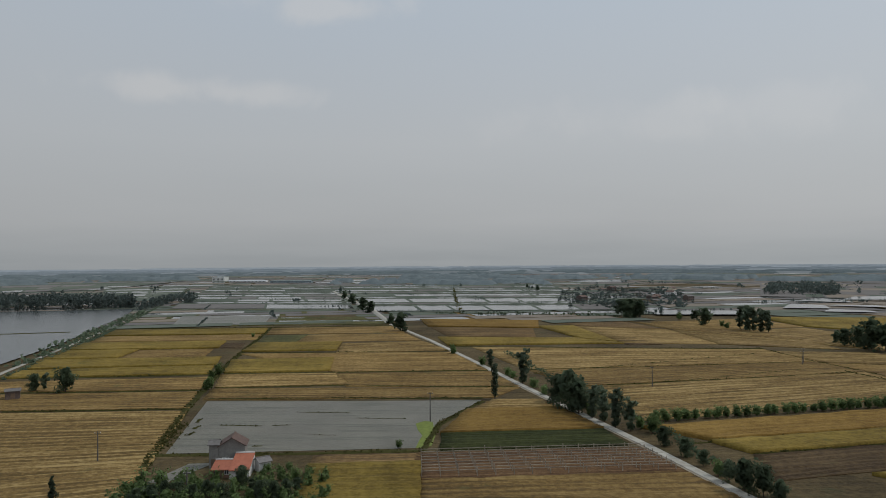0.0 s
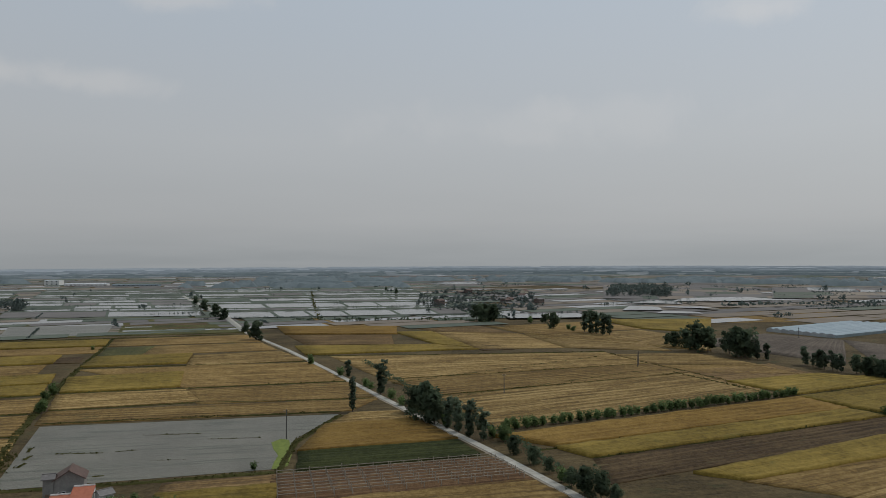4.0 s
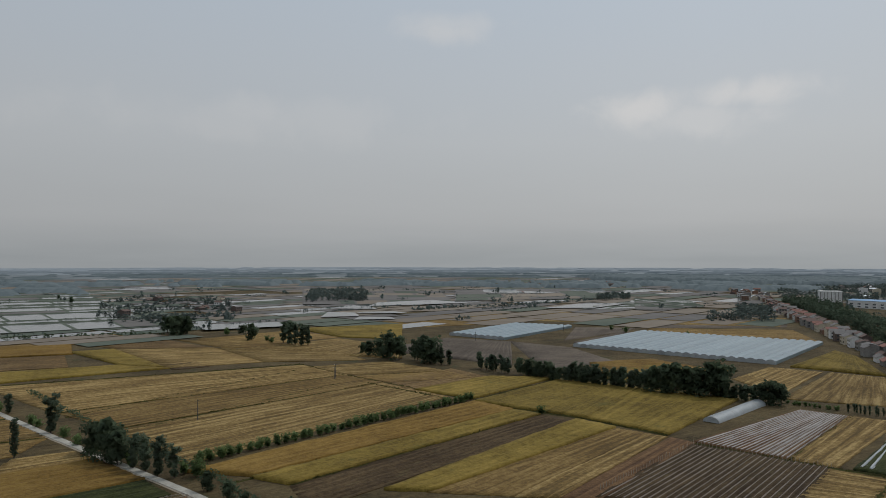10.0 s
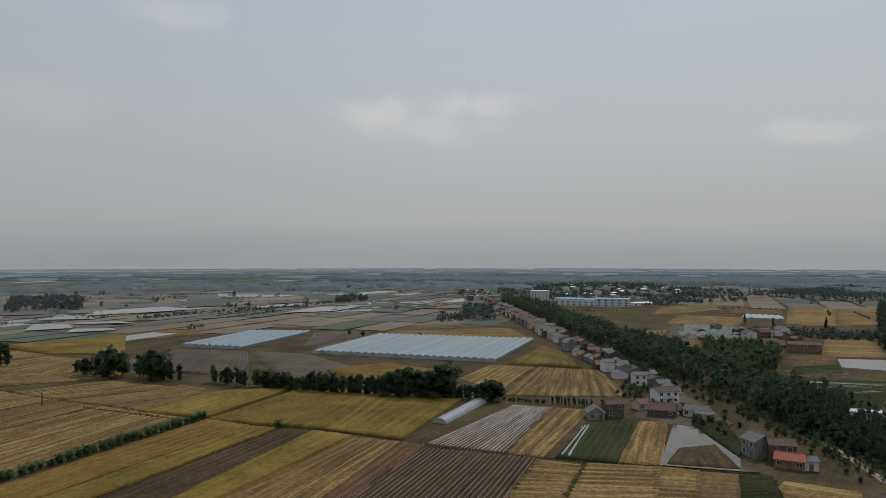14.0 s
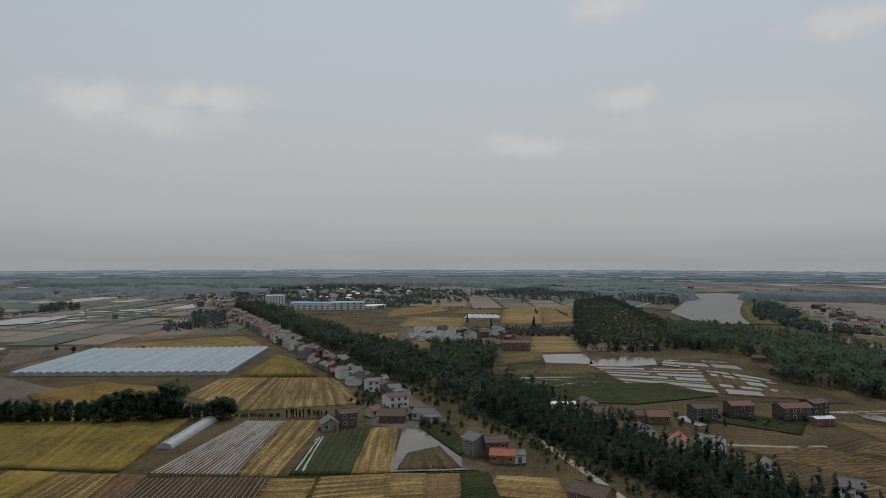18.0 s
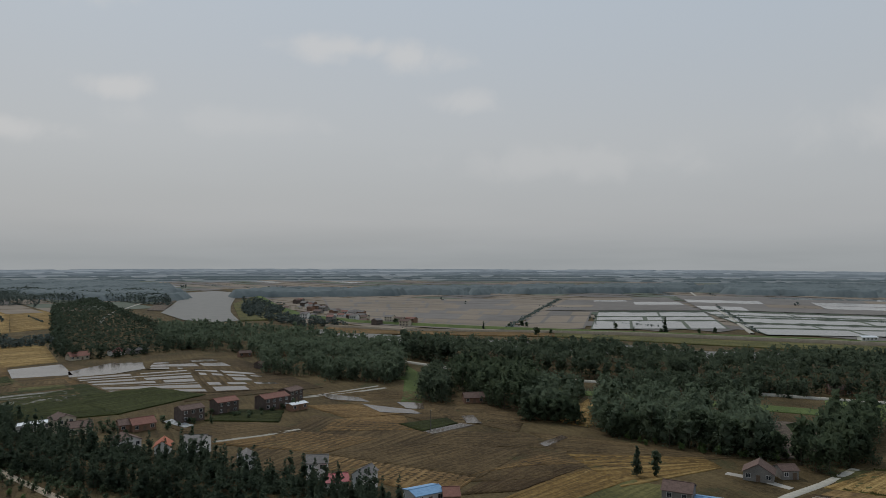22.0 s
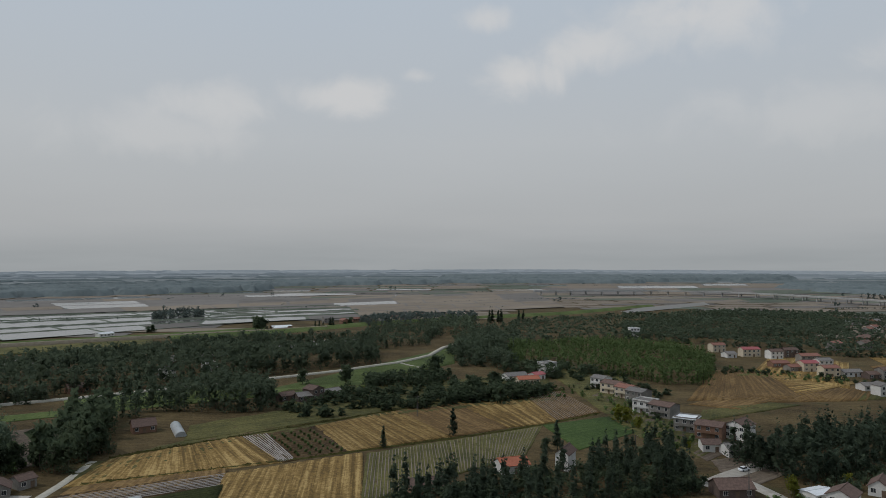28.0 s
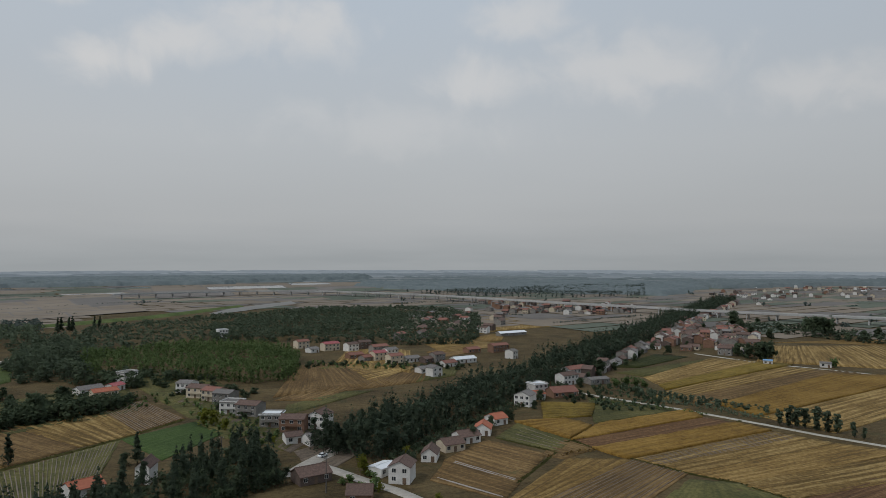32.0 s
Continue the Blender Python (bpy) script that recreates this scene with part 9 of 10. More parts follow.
house(305.2, 72.2, -74.3, 7.4, 5, 1, 'cream', 'r_grey', "small cream outbuilding with a grey roof", rise=0.8)
house(371.6, 121.7, -54.5, 6.9, 7, 2, 'white', 'r_grey', "white house with a grey roof", rise=1.2)
house(259.4, 46.4, -131.8, 7.5, 8, 2, 'grey', 'r_grey', "white gabled house with a dark front and grey roof", rise=2.0)
house(257.6, 35.0, -69.6, 8.3, 8, 2, 'darkwall', 'r_dark', "dark two-storey house with a brown roof and white awning", rise=1.5, balcony=True)
house(250.9, 32.2, -86.1, 8.8, 6, 1, 'brick', 'r_orange', "low brick shed with an orange tiled roof", rise=1.6)
house(252.9, 26.1, -64.0, 4.6, 6, 1, 'white', 'r_grey', "small white shed with a grey roof", rise=1.0)
house(214.4, 1.6, -115.0, 11.8, 8, 1, 'brick', 'r_dark', "low house with a dark brown tiled roof", rise=2.4)
street_row(345, 640, 8.0, -9, 31)
street_row(390, 520, 9.0, -22, 32)
street_row(-700, -440, 6.0, -16, 33)
joined_houses(house_specs([street(645 + 11.5 * k, -9 - 3 * (k % 2)) for k in range(50)] + [street(530 + 19 * k, -23) for k in range(26)], ["r_dark", "r_grey", "r_dark", "r_red"], 31), "far houses lining the village street")
joined_houses(house_specs([street(-705 - 13.5 * k, -15 - 3 * (k % 2)) for k in range(46)], ["r_dark", "r_red", "r_grey"], 32), "far houses lining the village street")
# ---- houses behind the belt ----
house(340.3, 4.2, -65.0, 8.1, 8, 2, 'cream', 'r_dark', "cream house with a brown tiled roof", rise=1.6, turn=True)
house(333.8, -1.3, -82.3, 9.7, 8, 1, 'cream', 'r_dark', "low cream house with a brown tiled roof", rise=1.8)
house(347.2, 19.4, -74.3, 18.8, 6, 1, 'white', 'r_white', "long low shed with a white sheet roof", rise=0.5)
house(329.4, -26.1, -75.1, 9.7, 8, 1, 'brick', 'r_red', "brick house with a red tiled roof", rise=2.0)
house(330.3, -19.2, -82.3, 6.0, 8, 1, 'brick', 'r_dark', "brick house with a dark roof", rise=1.6)
house(288.9, -18.9, -70.3, 8.6, 8, 2, 'white', 'r_dark', "white gabled house with a dark tiled roof", rise=1.8, turn=True)
house(286.0, -29.9, -100.1, 5.7, 8, 1, 'white', 'r_orange', "white gabled house with an orange tiled roof", rise=2.0, turn=True)
house(275.8, -39.1, -116.6, 8.3, 10, 2, 'white', 'r_grey', "white house with a grey roof", rise=1.8)
house(338.6, -47.0, -69.9, 10.8, 8, 2, 'darkwall', 'r_dark', "dark brick two-storey house", rise=1.2)
house(349.4, -64.1, -69.1, 10.9, 8, 2, 'darkwall', 'r_red', "dark brick house with a red tiled roof", rise=1.4)
house(349.5, -87.5, -67.8, 14.3, 9, 2, 'darkwall', 'r_red', "dark house with a red tiled roof", rise=1.4)
house(364.6, -100.9, -51.8, 10.2, 8, 2, 'darkwall', 'r_dark', "dark brick house with a brown roof", rise=1.2)
house(342.4, -96.9, -67.9, 9.0, 5, 1, 'brick', 'r_white', "low open shed with a white sheet roof", rise=0.5)
house(578.2, 4.5, -68.0, 13.6, 9, 1, 'cream', 'r_red', "cream house with a red tiled roof", rise=2.6)
house(592.4, -21.7, -61.4, 10.0, 8, 1, 'white', 'r_pink', "white house with a bright red roof", rise=2.2)
house(597.9, -35.9, -67.6, 14.2, 8, 1, 'grey', 'r_grey', "low grey barn with a grey roof", rise=1.6)
house(570.0, 69.3, -73.1, 21.7, 10, 2, 'brick', 'r_dark', "long brick building with a reddish roof", rise=1.8)
house(545.4, 125.6, -57.9, 7.9, 8, 2, 'brick', 'r_red', "brick house with a bright red roof", rise=1.2)
house(484.1, -111.4, -61.4, 12.8, 7, 1, 'darkwall', 'r_dark', "dark low farmhouse with a brown roof", rise=1.6)
house(478.2, -119.5, -82.8, 8.0, 7, 1, 'darkwall', 'r_dark', "dark low farmhouse with a brown roof", rise=1.4)
house(544.8, -107.3, -82.4, 9.1, 6, 1, 'brick', 'r_dark', "brick farmhouse with a brown roof", rise=1.4)
house(245.2, -53.9, -99.3, 5.6, 8, 2, 'white', 'r_grey', "white house among the belt trees", rise=1.6, turn=True)
house(216.9, -77.2, -98.7, 7.3, 8, 1, 'white', 'r_pink', "white house with a bright red sheet roof", rise=1.4)
house(230.7, -74.2, -108.2, 7.1, 8, 2, 'white', 'r_grey', "white house among the belt trees", rise=1.6)
house(212.1, -82.2, -142.9, 4.6, 8, 2, 'white', 'r_grey', "white gable wall beside the red roof", rise=1.6, turn=True)
house(193.9, -99.2, -83.7, 10.1, 8, 1, 'white', 'r_blue', "low house with a pale blue sheet roof", rise=0.8)
house(189.2, -104.1, -110.7, 4.8, 8, 1, 'brick', 'r_red', "low brick house with a red tiled roof", rise=1.5)
house(320.6, -182.1, -106.2, 10.4, 7, 1, 'brick', 'r_dark', "low brick hut with a brown tiled roof", rise=2.0)
house(157.3, -162.2, -143.1, 8.5, 8, 2, 'grey', 'r_dark', "grey two-storey house with a brown tiled roof", rise=1.8)
house(151.1, -168.7, -140.7, 7.9, 7, 1, 'darkwall', 'r_blue', "house with a bright blue steel roof", rise=0.7)
house(166.7, -207.1, -143.3, 9.4, 8, 1, 'grey', 'r_dark', "grey gabled farmhouse with a big brown roof", rise=2.8, turn=True)
house(163.8, -219.1, -112.2, 5.8, 6, 1, 'grey', 'r_dark', "small grey outbuilding with a brown roof", rise=1.2)
house(167.6, -294.1, -139.7, 9.6, 8, 1, 'brick', 'r_dark', "low brick house with a brown hipped roof", rise=2.4)
tunnel((161.4, -308.5), (148.6, -290.2), 4.6, 2.2, 'sheetw', "white rounded plastic tunnel")
tunnel((143.3, -185.2), (118.1, -209.5), 6, 3.0, 'sheetw', "long white plastic tunnel in the vegetable plot")
tunnel((140.2, -176.6), (114.9, -200.8), 6, 3.0, 'sheetw', "long white plastic tunnel in the vegetable plot")
house(116.0, -375.2, -120.4, 8.1, 8, 2, 'darkwall', 'r_dark', "grey house with a dark gable wall", rise=1.6, turn=True)
house(121.1, -369.1, -139.6, 7.9, 7, 1, 'darkwall', 'r_grey', "low grey farmhouse with a grey roof", rise=1.6)
house(130.2, -369.4, -130.3, 8.7, 7, 1, 'darkwall', 'r_dark', "dark low farmhouse with a brown roof", rise=1.4)
house(110.2, -383.8, -125.5, 11.2, 7, 1, 'darkwall', 'r_grey', "dark low farm shed with a grey roof", rise=1.2)
house(255.5, -374.8, -129.1, 11.7, 8, 1, 'brick', 'r_dark', "low house with a brown roof in the wood", rise=2.0)
house(216.3, -456.0, -123.1, 8.6, 7, 2, 'white', 'r_white', "white flat-roofed house in the wood", kind="flat")
house(232.2, -429.8, -123.3, 8.4, 7, 2, 'white', 'r_grey', "pale two-storey house in the wood", rise=1.2)
house(272.8, -726.5, -139.4, 13.8, 7, 1, 'white', 'r_white', "long pale shed by the levee", rise=0.4)
house(401.5, -620.5, -116.4, 14.0, 8, 2, 'white', 'r_white', "pale two-storey house by the levee", rise=1.0)
# ---- the village ----
house(-33.8, -431.9, 141.7, 9.0, 9, 2, 'white', 'r_grey', "white two-storey village house with a grey roof", rise=1.2, balcony=True)
house(-39.1, -414.3, 138.4, 11.8, 9, 2, 'cream', 'r_dark', "cream two-storey village house with a brown roof", rise=1.3, balcony=True)
house(-45.0, -402.9, 133.8, 10.4, 9, 2, 'cream', 'r_red', "cream village house with a red-brown roof", rise=1.3, balcony=True)
house(-50.0, -392.2, 139.6, 10.5, 9, 2, 'grey', 'r_grey', "grey two-storey village house", rise=1.2)
house(-50.7, -365.6, 145.0, 9.8, 9, 2, 'white', 'r_grey', "white village house with a pale roof", kind="flat", balcony=True)
house(-57.6, -356.4, 139.6, 11.4, 9, 2, 'grey', 'r_dark', "grey two-storey village house with a brown roof", rise=1.3, balcony=True)
house(-64.2, -329.1, 155.1, 9.3, 9, 2, 'grey', 'r_white', "grey house with a white steel roof deck", kind="flat", balcony=True)
house(-71.4, -316.8, 153.2, 10.9, 9, 2, 'brick', 'r_dark', "brick house with a dark roof and red balcony", rise=1.3, balcony=True)
house(-82.5, -319.2, 141.3, 9.0, 10, 2, 'white', 'r_dark', "bright white house with a brown tiled roof", rise=2.0, turn=True)
house(-77.9, -290.8, -167.1, 9.4, 8, 1, 'white', 'r_grey', "low white house with a grey tiled roof", rise=1.6)
house(-64.3, -241.9, -167.5, 11.6, 8, 1, 'darkwall', 'r_dark', "dark brick house with a brown roof at the crossing", rise=2.2)
house(-68.8, -296.9, -179.2, 7.1, 8, 1, 'white', 'r_dark', "low white outbuilding with a dark roof", rise=1.2)
house(-10.2, -264.3, 160.4, 4.8, 9, 2, 'white', 'r_dark', "white house with a bare gable wall and brown roof", rise=2.0, turn=True)
house(5.6, -258.0, -153.4, 10.5, 8, 1, 'white', 'r_orange', "low white house with an orange tiled roof", rise=1.8)
house(32.1, -230.4, -156.9, 11.7, 8, 1, 'brick', 'r_dark', "low house with a dark roof and red awning", rise=1.8)
house(12.7, -450.1, -150.8, 13.7, 9, 1, 'white', 'r_grey', "low white house with a grey roof", rise=1.6)
house(5.3, -438.9, -159.2, 13.3, 8, 1, 'cream', 'r_orange', "low house with an orange tiled roof", rise=1.4)
house(-7.4, -487.6, -140.6, 10.2, 8, 2, 'white', 'r_grey', "white two-storey house at the wood edge", kind="flat")
house(-1.0, -457.4, -138.0, 8.2, 7, 1, 'white', 'r_pink', "small house with a pink roof", rise=1.2)
house(-142.9, -609.5, -159.6, 11.2, 8, 2, 'cream', 'r_red', "cream two-storey house with a red roof", rise=1.4)
house(-144.8, -577.0, -155.9, 8.3, 8, 1, 'white', 'r_grey', "low white house with a grey roof", rise=1.4)
house(-160.9, -584.0, -165.7, 14.1, 8, 2, 'cream', 'r_pink', "cream house with a pinkish roof", rise=1.4)
house(-176.4, -573.7, -160.5, 10.2, 8, 2, 'white', 'r_dark', "white house with a dark roof", rise=1.4)
house(-190.1, -584.0, -161.9, 11.3, 8, 2, 'darkwall', 'r_dark', "dark brick house with a dark roof", rise=1.4)
house(-192.4, -551.0, -166.8, 14.0, 8, 2, 'grey', 'r_red', "grey house with a red roof", rise=1.4)
house(-165.9, -530.0, -166.1, 12.1, 8, 1, 'brick', 'r_red', "low brick house with a red roof", rise=1.4)
house(-170.1, -513.2, -161.6, 8.5, 8, 1, 'grey', 'r_red', "low grey house with a dull red roof", rise=1.4)
house(-179.7, -513.2, -165.7, 10.9, 8, 2, 'cream', 'r_pink', "cream house with a pink roof", rise=1.4)
house(-194.2, -527.2, -163.4, 10.1, 8, 2, 'white', 'r_grey', "white house with a grey roof", rise=1.4)
house(-185.1, -492.6, -166.7, 10.9, 8, 2, 'cream', 'r_red', "cream house with a red roof", rise=1.4)
house(-198.6, -495.1, -168.3, 12.9, 8, 1, 'white', 'r_grey', "long low white house with a grey roof", rise=1.4)
house(-209.1, -487.7, -164.6, 9.0, 8, 1, 'darkwall', 'r_dark', "dark low house with a dark roof", rise=1.4)
house(-217.2, -487.7, -165.2, 9.4, 8, 2, 'grey', 'r_dark', "grey house with a dark roof", rise=1.4)
house(-187.8, -443.5, -166.1, 8.3, 8, 1, 'white', 'r_grey', "low white house with a grey roof", rise=1.4)
house(-189.2, -427.9, -165.8, 7.7, 8, 2, 'white', 'r_grey', "white gabled house among the belt trees", rise=1.4, turn=True)
house(-214.6, -462.4, -168.6, 10.6, 8, 1, 'white', 'r_red', "low white house with a red roof", rise=1.4)
house(-232.7, -475.9, -172.8, 18.3, 8, 1, 'white', 'r_white', "white hall with a broad white roof", rise=1.4)
house(-263.6, -524.4, -167.0, 12.4, 8, 1, 'brick', 'r_red', "low brick house with a red roof", rise=1.4)
house(-285.0, -518.9, -170.0, 16.0, 8, 2, 'brick', 'r_red', "brick house with a red roof", rise=1.4)
house(-276.7, -480.6, -157.5, 6.3, 8, 2, 'white', 'r_grey', "white house behind the belt", rise=1.4)
house(-356.6, -625.5, -172.6, 32.0, 8, 1, 'grey', 'r_white', "long low shed with a pale roof", rise=1.4)
field('brown', (-79.8, -400.8), (-116.1, -509.2), (-153.5, -517.3), (-155.8, -417.9))
field('tan', (-149.0, -498.8), (-174.4, -479.3), (-195.0, -474.7), (-144.1, -427.0))
field('brown', (-113.6, -400.8), (-138.0, -428.9), (-202.4, -470.1), (-172.3, -414.4))
field('brown', (-78.9, -391.2), (-101.9, -417.9), (-127.0, -414.4), (-99.5, -382.1))
field('weed', (-73.9, -350.8), (-81.9, -376.2), (-119.8, -400.8), (-134.4, -397.6))
field('brown', (-230.4, -546.4), (-284.8, -578.9), (-270.0, -531.6), (-223.0, -509.3))
field('tan', (-316.6, -644.2), (-429.5, -861.9), (-513.3, -902.2), (-455.8, -731.7))
field('stub', (-280.7, -589.5), (-308.5, -627.5), (-361.8, -652.9), (-322.3, -589.5))
field('weed', (-126.8, -491.3), (-153.5, -517.3), (-176.8, -491.3), (-150.2, -467.8))
field('weed', (-169.0, -414.4), (-191.4, -452.7), (-224.4, -470.1), (-200.8, -427.1))
wood([(-128.5, -531.4), (-189.4, -474.6), (-187.9, -452.7), (-153.8, -479.3), (-122.1, -503.9)], 3, 7, 40, label="green garden shrubs between the houses", mat="bushleaf", kind="bush", seed=88, name="shrubs")
hamlet_far([(-209.1, -584.7), (-349.6, -612.5), (-466.1, -811.8), (-479.4, -938.9), (-348.2, -891.8)], 1)
hamlet_far([(-457.0, -912.0), (-617.4, -796.0), (-755.1, -974.5), (-584.8, -1147.3)], 2)
hamlet_red([(-410.0, -486.4), (-442.1, -408.3), (-585.7, -538.1), (-645.4, -704.2), (-501.7, -587.4)])
hamlet_far([(-864.6, -915.8), (-852.8, -748.0), (-1208.8, -1060.8), (-1262.1, -1273.9)], 3)
hamlet_far([(557.4, 182.0), (564.5, 71.9), (734.8, 94.9), (670.2, 214.6)], 4)
hamlet_far([(1129.1, -288.4), (812.0, -278.8), (706.6, -315.9), (760.2, -339.4), (900.9, -308.6), (1278.0, -334.8)], 5)
hamlet_far([(1474.5, 777.9), (1381.8, 497.6), (1509.6, 415.9), (2263.7, 664.8), (1984.2, 924.9)], 6)
hamlet_far([(756.1, 926.7), (1086.3, 824.1), (1792.3, 1361.2), (1094.3, 1342.3)], 8, 9)
# ---- houses on the camera's side of the street, further along ----
house(-89.8, -230.1, 145.5, 7.4, 9, 2, 'white', 'r_dark', "white two-storey house with a brown tiled roof", rise=1.9, turn=True)
house(-90.3, -241.2, -148.3, 8.9, 6, 1, 'white', 'r_white', "open carport with a white sheet roof", rise=0.4)
house(-109.0, -250.2, 149.5, 5.9, 9, 1, 'white', 'r_dark', "white gabled house with a brown tiled roof", rise=2.2, turn=True)
house(-124.3, -259.4, -174.9, 9.0, 8, 1, 'cream', 'r_dark', "cream house with a red-brown tiled roof", rise=1.8)
house(-135.6, -268.4, -173.9, 9.4, 8, 1, 'white', 'r_dark', "white house with a brown tiled roof", rise=1.8)
house(-145.5, -277.9, 148.3, 7.0, 9, 1, 'white', 'r_orange', "white gabled house with an orange tiled roof", rise=2.2, turn=True)
house(-162.7, -292.4, -170.0, 7.5, 8, 1, 'white', 'r_orange', "white house with an orange tiled roof", rise=1.8)
house(-191.9, -324.5, 126.6, 8.7, 9, 2, 'white', 'r_grey', "tall white gabled house with a grey roof", rise=1.8, turn=True)
house(-209.0, -336.4, 173.5, 8.9, 8, 1, 'white', 'r_orange', "low white house with an orange roof", rise=1.2)
house(-218.6, -348.7, -174.8, 8.8, 8, 2, 'white', 'r_white', "white flat-roofed house by the street", kind="flat")
house(-226.3, -335.4, 175.8, 15.0, 10, 1, 'brick', 'r_red', "brick barn with a large red tiled roof", rise=2.4)
house(-251.9, -368.4, -169.0, 12.0, 8, 2, 'white', 'r_dark', "white two-storey house with a brown roof", rise=1.4)
house(-271.0, -387.9, -166.5, 16.8, 8, 2, 'white', 'r_red', "white house with a red roof", rise=1.6)
house(-269.0, -362.6, 179.6, 13.7, 9, 1, 'grey', 'r_grey', "long grey shed with a pale roof", rise=0.8)
house(-343.8, -461.4, -164.7, 11.4, 8, 2, 'white', 'r_grey', "white house with a grey roof", rise=1.2)
house(-71.4, -216.2, 157.0, 7.9, 8, 1, 'brick', 'r_dark', "low house with a dark brown tiled roof", rise=2.0)
# ---- plots between the street houses and the farm track ----
field('brown', (-116.2, -250.0), (-127.1, -215.4), (-154.6, -241.7), (-143.4, -270.2))
field('brown', (-101.9, -229.8), (-114.7, -202.7), (-126.5, -214.3), (-115.2, -247.9))
field('weed', (-149.9, -272.5), (-160.9, -243.4), (-177.0, -257.6), (-176.0, -296.0))
field('wheat', (-206.2, -327.5), (-229.1, -314.2), (-211.0, -291.3), (-187.7, -294.8), label='small yellow-green plot behind the houses')
field('gold', (-171.8, -294.0), (-196.3, -291.0), (-198.6, -273.7), (-177.0, -259.6))
field('gold', (-177.6, -256.3), (-258.2, -267.9), (-264.3, -282.1), (-204.1, -274.9))
field('redsoil', (-177.7, -242.5), (-263.9, -252.5), (-259.4, -267.4), (-177.7, -255.2))
field('gold', (-180.3, -224.4), (-265.8, -234.9), (-263.5, -251.4), (-177.7, -240.6))
field('stub', (-115.9, -201.1), (-160.6, -233.0), (-181.3, -222.3), (-125.7, -196.8))
field('brown', (-125.1, -195.9), (-181.3, -222.3), (-187.7, -200.7), (-154.4, -183.0))
field('tan', (-182.8, -222.5), (-266.1, -233.7), (-273.2, -207.4), (-188.6, -200.3))
field('stub', (-188.6, -200.3), (-273.2, -207.4), (-286.0, -187.7), (-196.2, -184.5), label='stubble field greening over with weeds')
field('tan', (-195.7, -184.0), (-289.2, -185.4), (-275.5, -164.5), (-198.4, -166.0))
field('redsoil', (-199.9, -163.1), (-273.6, -175.3), (-268.7, -156.7), (-216.8, -149.0))
field('weed', (-161.6, -181.0), (-183.0, -194.3), (-195.7, -184.0), (-195.9, -166.0))
field('brown', (-158.6, -233.9), (-153.2, -241.4), (-173.8, -256.9), (-177.2, -241.8))
film_rows((-116.6, -245.7), (-127.2, -216.7), (-129.1, -219.3), (-119.0, -247.9), 2, label="pale film strips in a brown field", width=0.35)
film_rows((-103.3, -230.6), (-115.0, -203.2), (-116.5, -204.9), (-105.3, -232.5), 1, label="pale film strip in a brown field", width=0.45)
film_rows((-153.0, -268.1), (-162.3, -245.5), (-172.7, -255.4), (-171.4, -285.6), 4, label="faint pale strips in a weedy plot", width=0.18, mat="film2")
film_rows((-125.1, -195.9), (-181.3, -222.3), (-187.7, -200.7), (-154.4, -183.0), 14, label="thin pale straw lines lying on the stubble", width=0.16, mat="film2")
film_rows((-184.3, -222.7), (-265.3, -232.9), (-269.2, -220.3), (-185.6, -211.5), 9, label="thin pale straw lines lying on the stubble", width=0.18, mat="film2")
hedge([(-153.5, -237.8), (-164.6, -239.1), (-176.6, -240.2)], 3.0, 1.2, label="heaps of cut straw beside the plots", mat="tan", seed=401, density=1.6, size=0.5, name="straw_heaps")
hedge([(-177.0, -255.5), (-177.2, -241.8), (-181.8, -222.9), (-187.7, -200.7), (-195.7, -184.0), (-197.5, -165.3)], 1.4, 0.8, label="rank grass on a field bund", seed=402)
hedge([(-149.5, -271.7), (-160.4, -242.7), (-126.8, -214.9)], 1.2, 0.6, label="rank grass on a field bund", seed=403)
# ---- flooded plots behind the belt ----
paddies((430.2, -13.0), (407.1, -63.2), (501.3, -62.6), (492.5, 8.7), 2, 7, ['mudwater'], [1], 251, 0.0, 'wetsoil', 0.35)
paddies((407.3, -64.7), (401.0, -108.6), (466.5, -98.0), (504.1, -63.7), 3, 5, ['mudwater', 'wetsoil'], [85, 15], 252, 0.0, 'wetsoil', 0.35)
paddies((510.3, -35.8), (475.1, -96.2), (546.8, -83.3), (540.1, -41.6), 3, 3, ['mudwater', 'wetsoil'], [60, 40], 253, 0.0, 'wetsoil', 0.35)
water('mudwater', [(492.5, 8.7), (496.1, -14.0), (513.0, -35.9), (545.3, -35.7), (551.4, -14.8), (519.8, 10.0)], label="flooded brown paddy with reflections of the trees")
paddies((399.8, 49.2), (415.1, -1.5), (487.0, 10.8), (484.7, 57.1), 2, 4, ['wetsoil', 'weed', 'mudwater'], [40, 35, 25], 254, 0.0, 'wetsoil', 0.35)
ribbon('farm_track', 'road', [(372.1, -102.6), (380.4, -129.2), (388.7, -155.0)], 1.6, label="pale concrete path beside the flooded plots")
film_rows((347.7, -38.5), (330.0, -46.8), (327.1, -42.3), (343.3, -34.2), 4, label="white film strips in a vegetable plot", width=0.5, mat="sheetw")
film_rows((223.2, 98.9), (268.4, 111.2), (268.4, 107.8), (224.0, 95.3), 2, label="two white film strips in a green plot", width=0.4, mat="sheetw")
ribbon('yard_path', 'yard', [(178.3, -205.0), (169.2, -209.5), (156.8, -211.0)], 2.6, label="pale concrete yard path of the grey farmhouse")
# ---- works beyond the belt ----
# ---- gardens, plots and a car by the crossing ----
car_at([(-74.3, -272.6), (-77.5, -274.8)], "small white car parked on the crossroad")
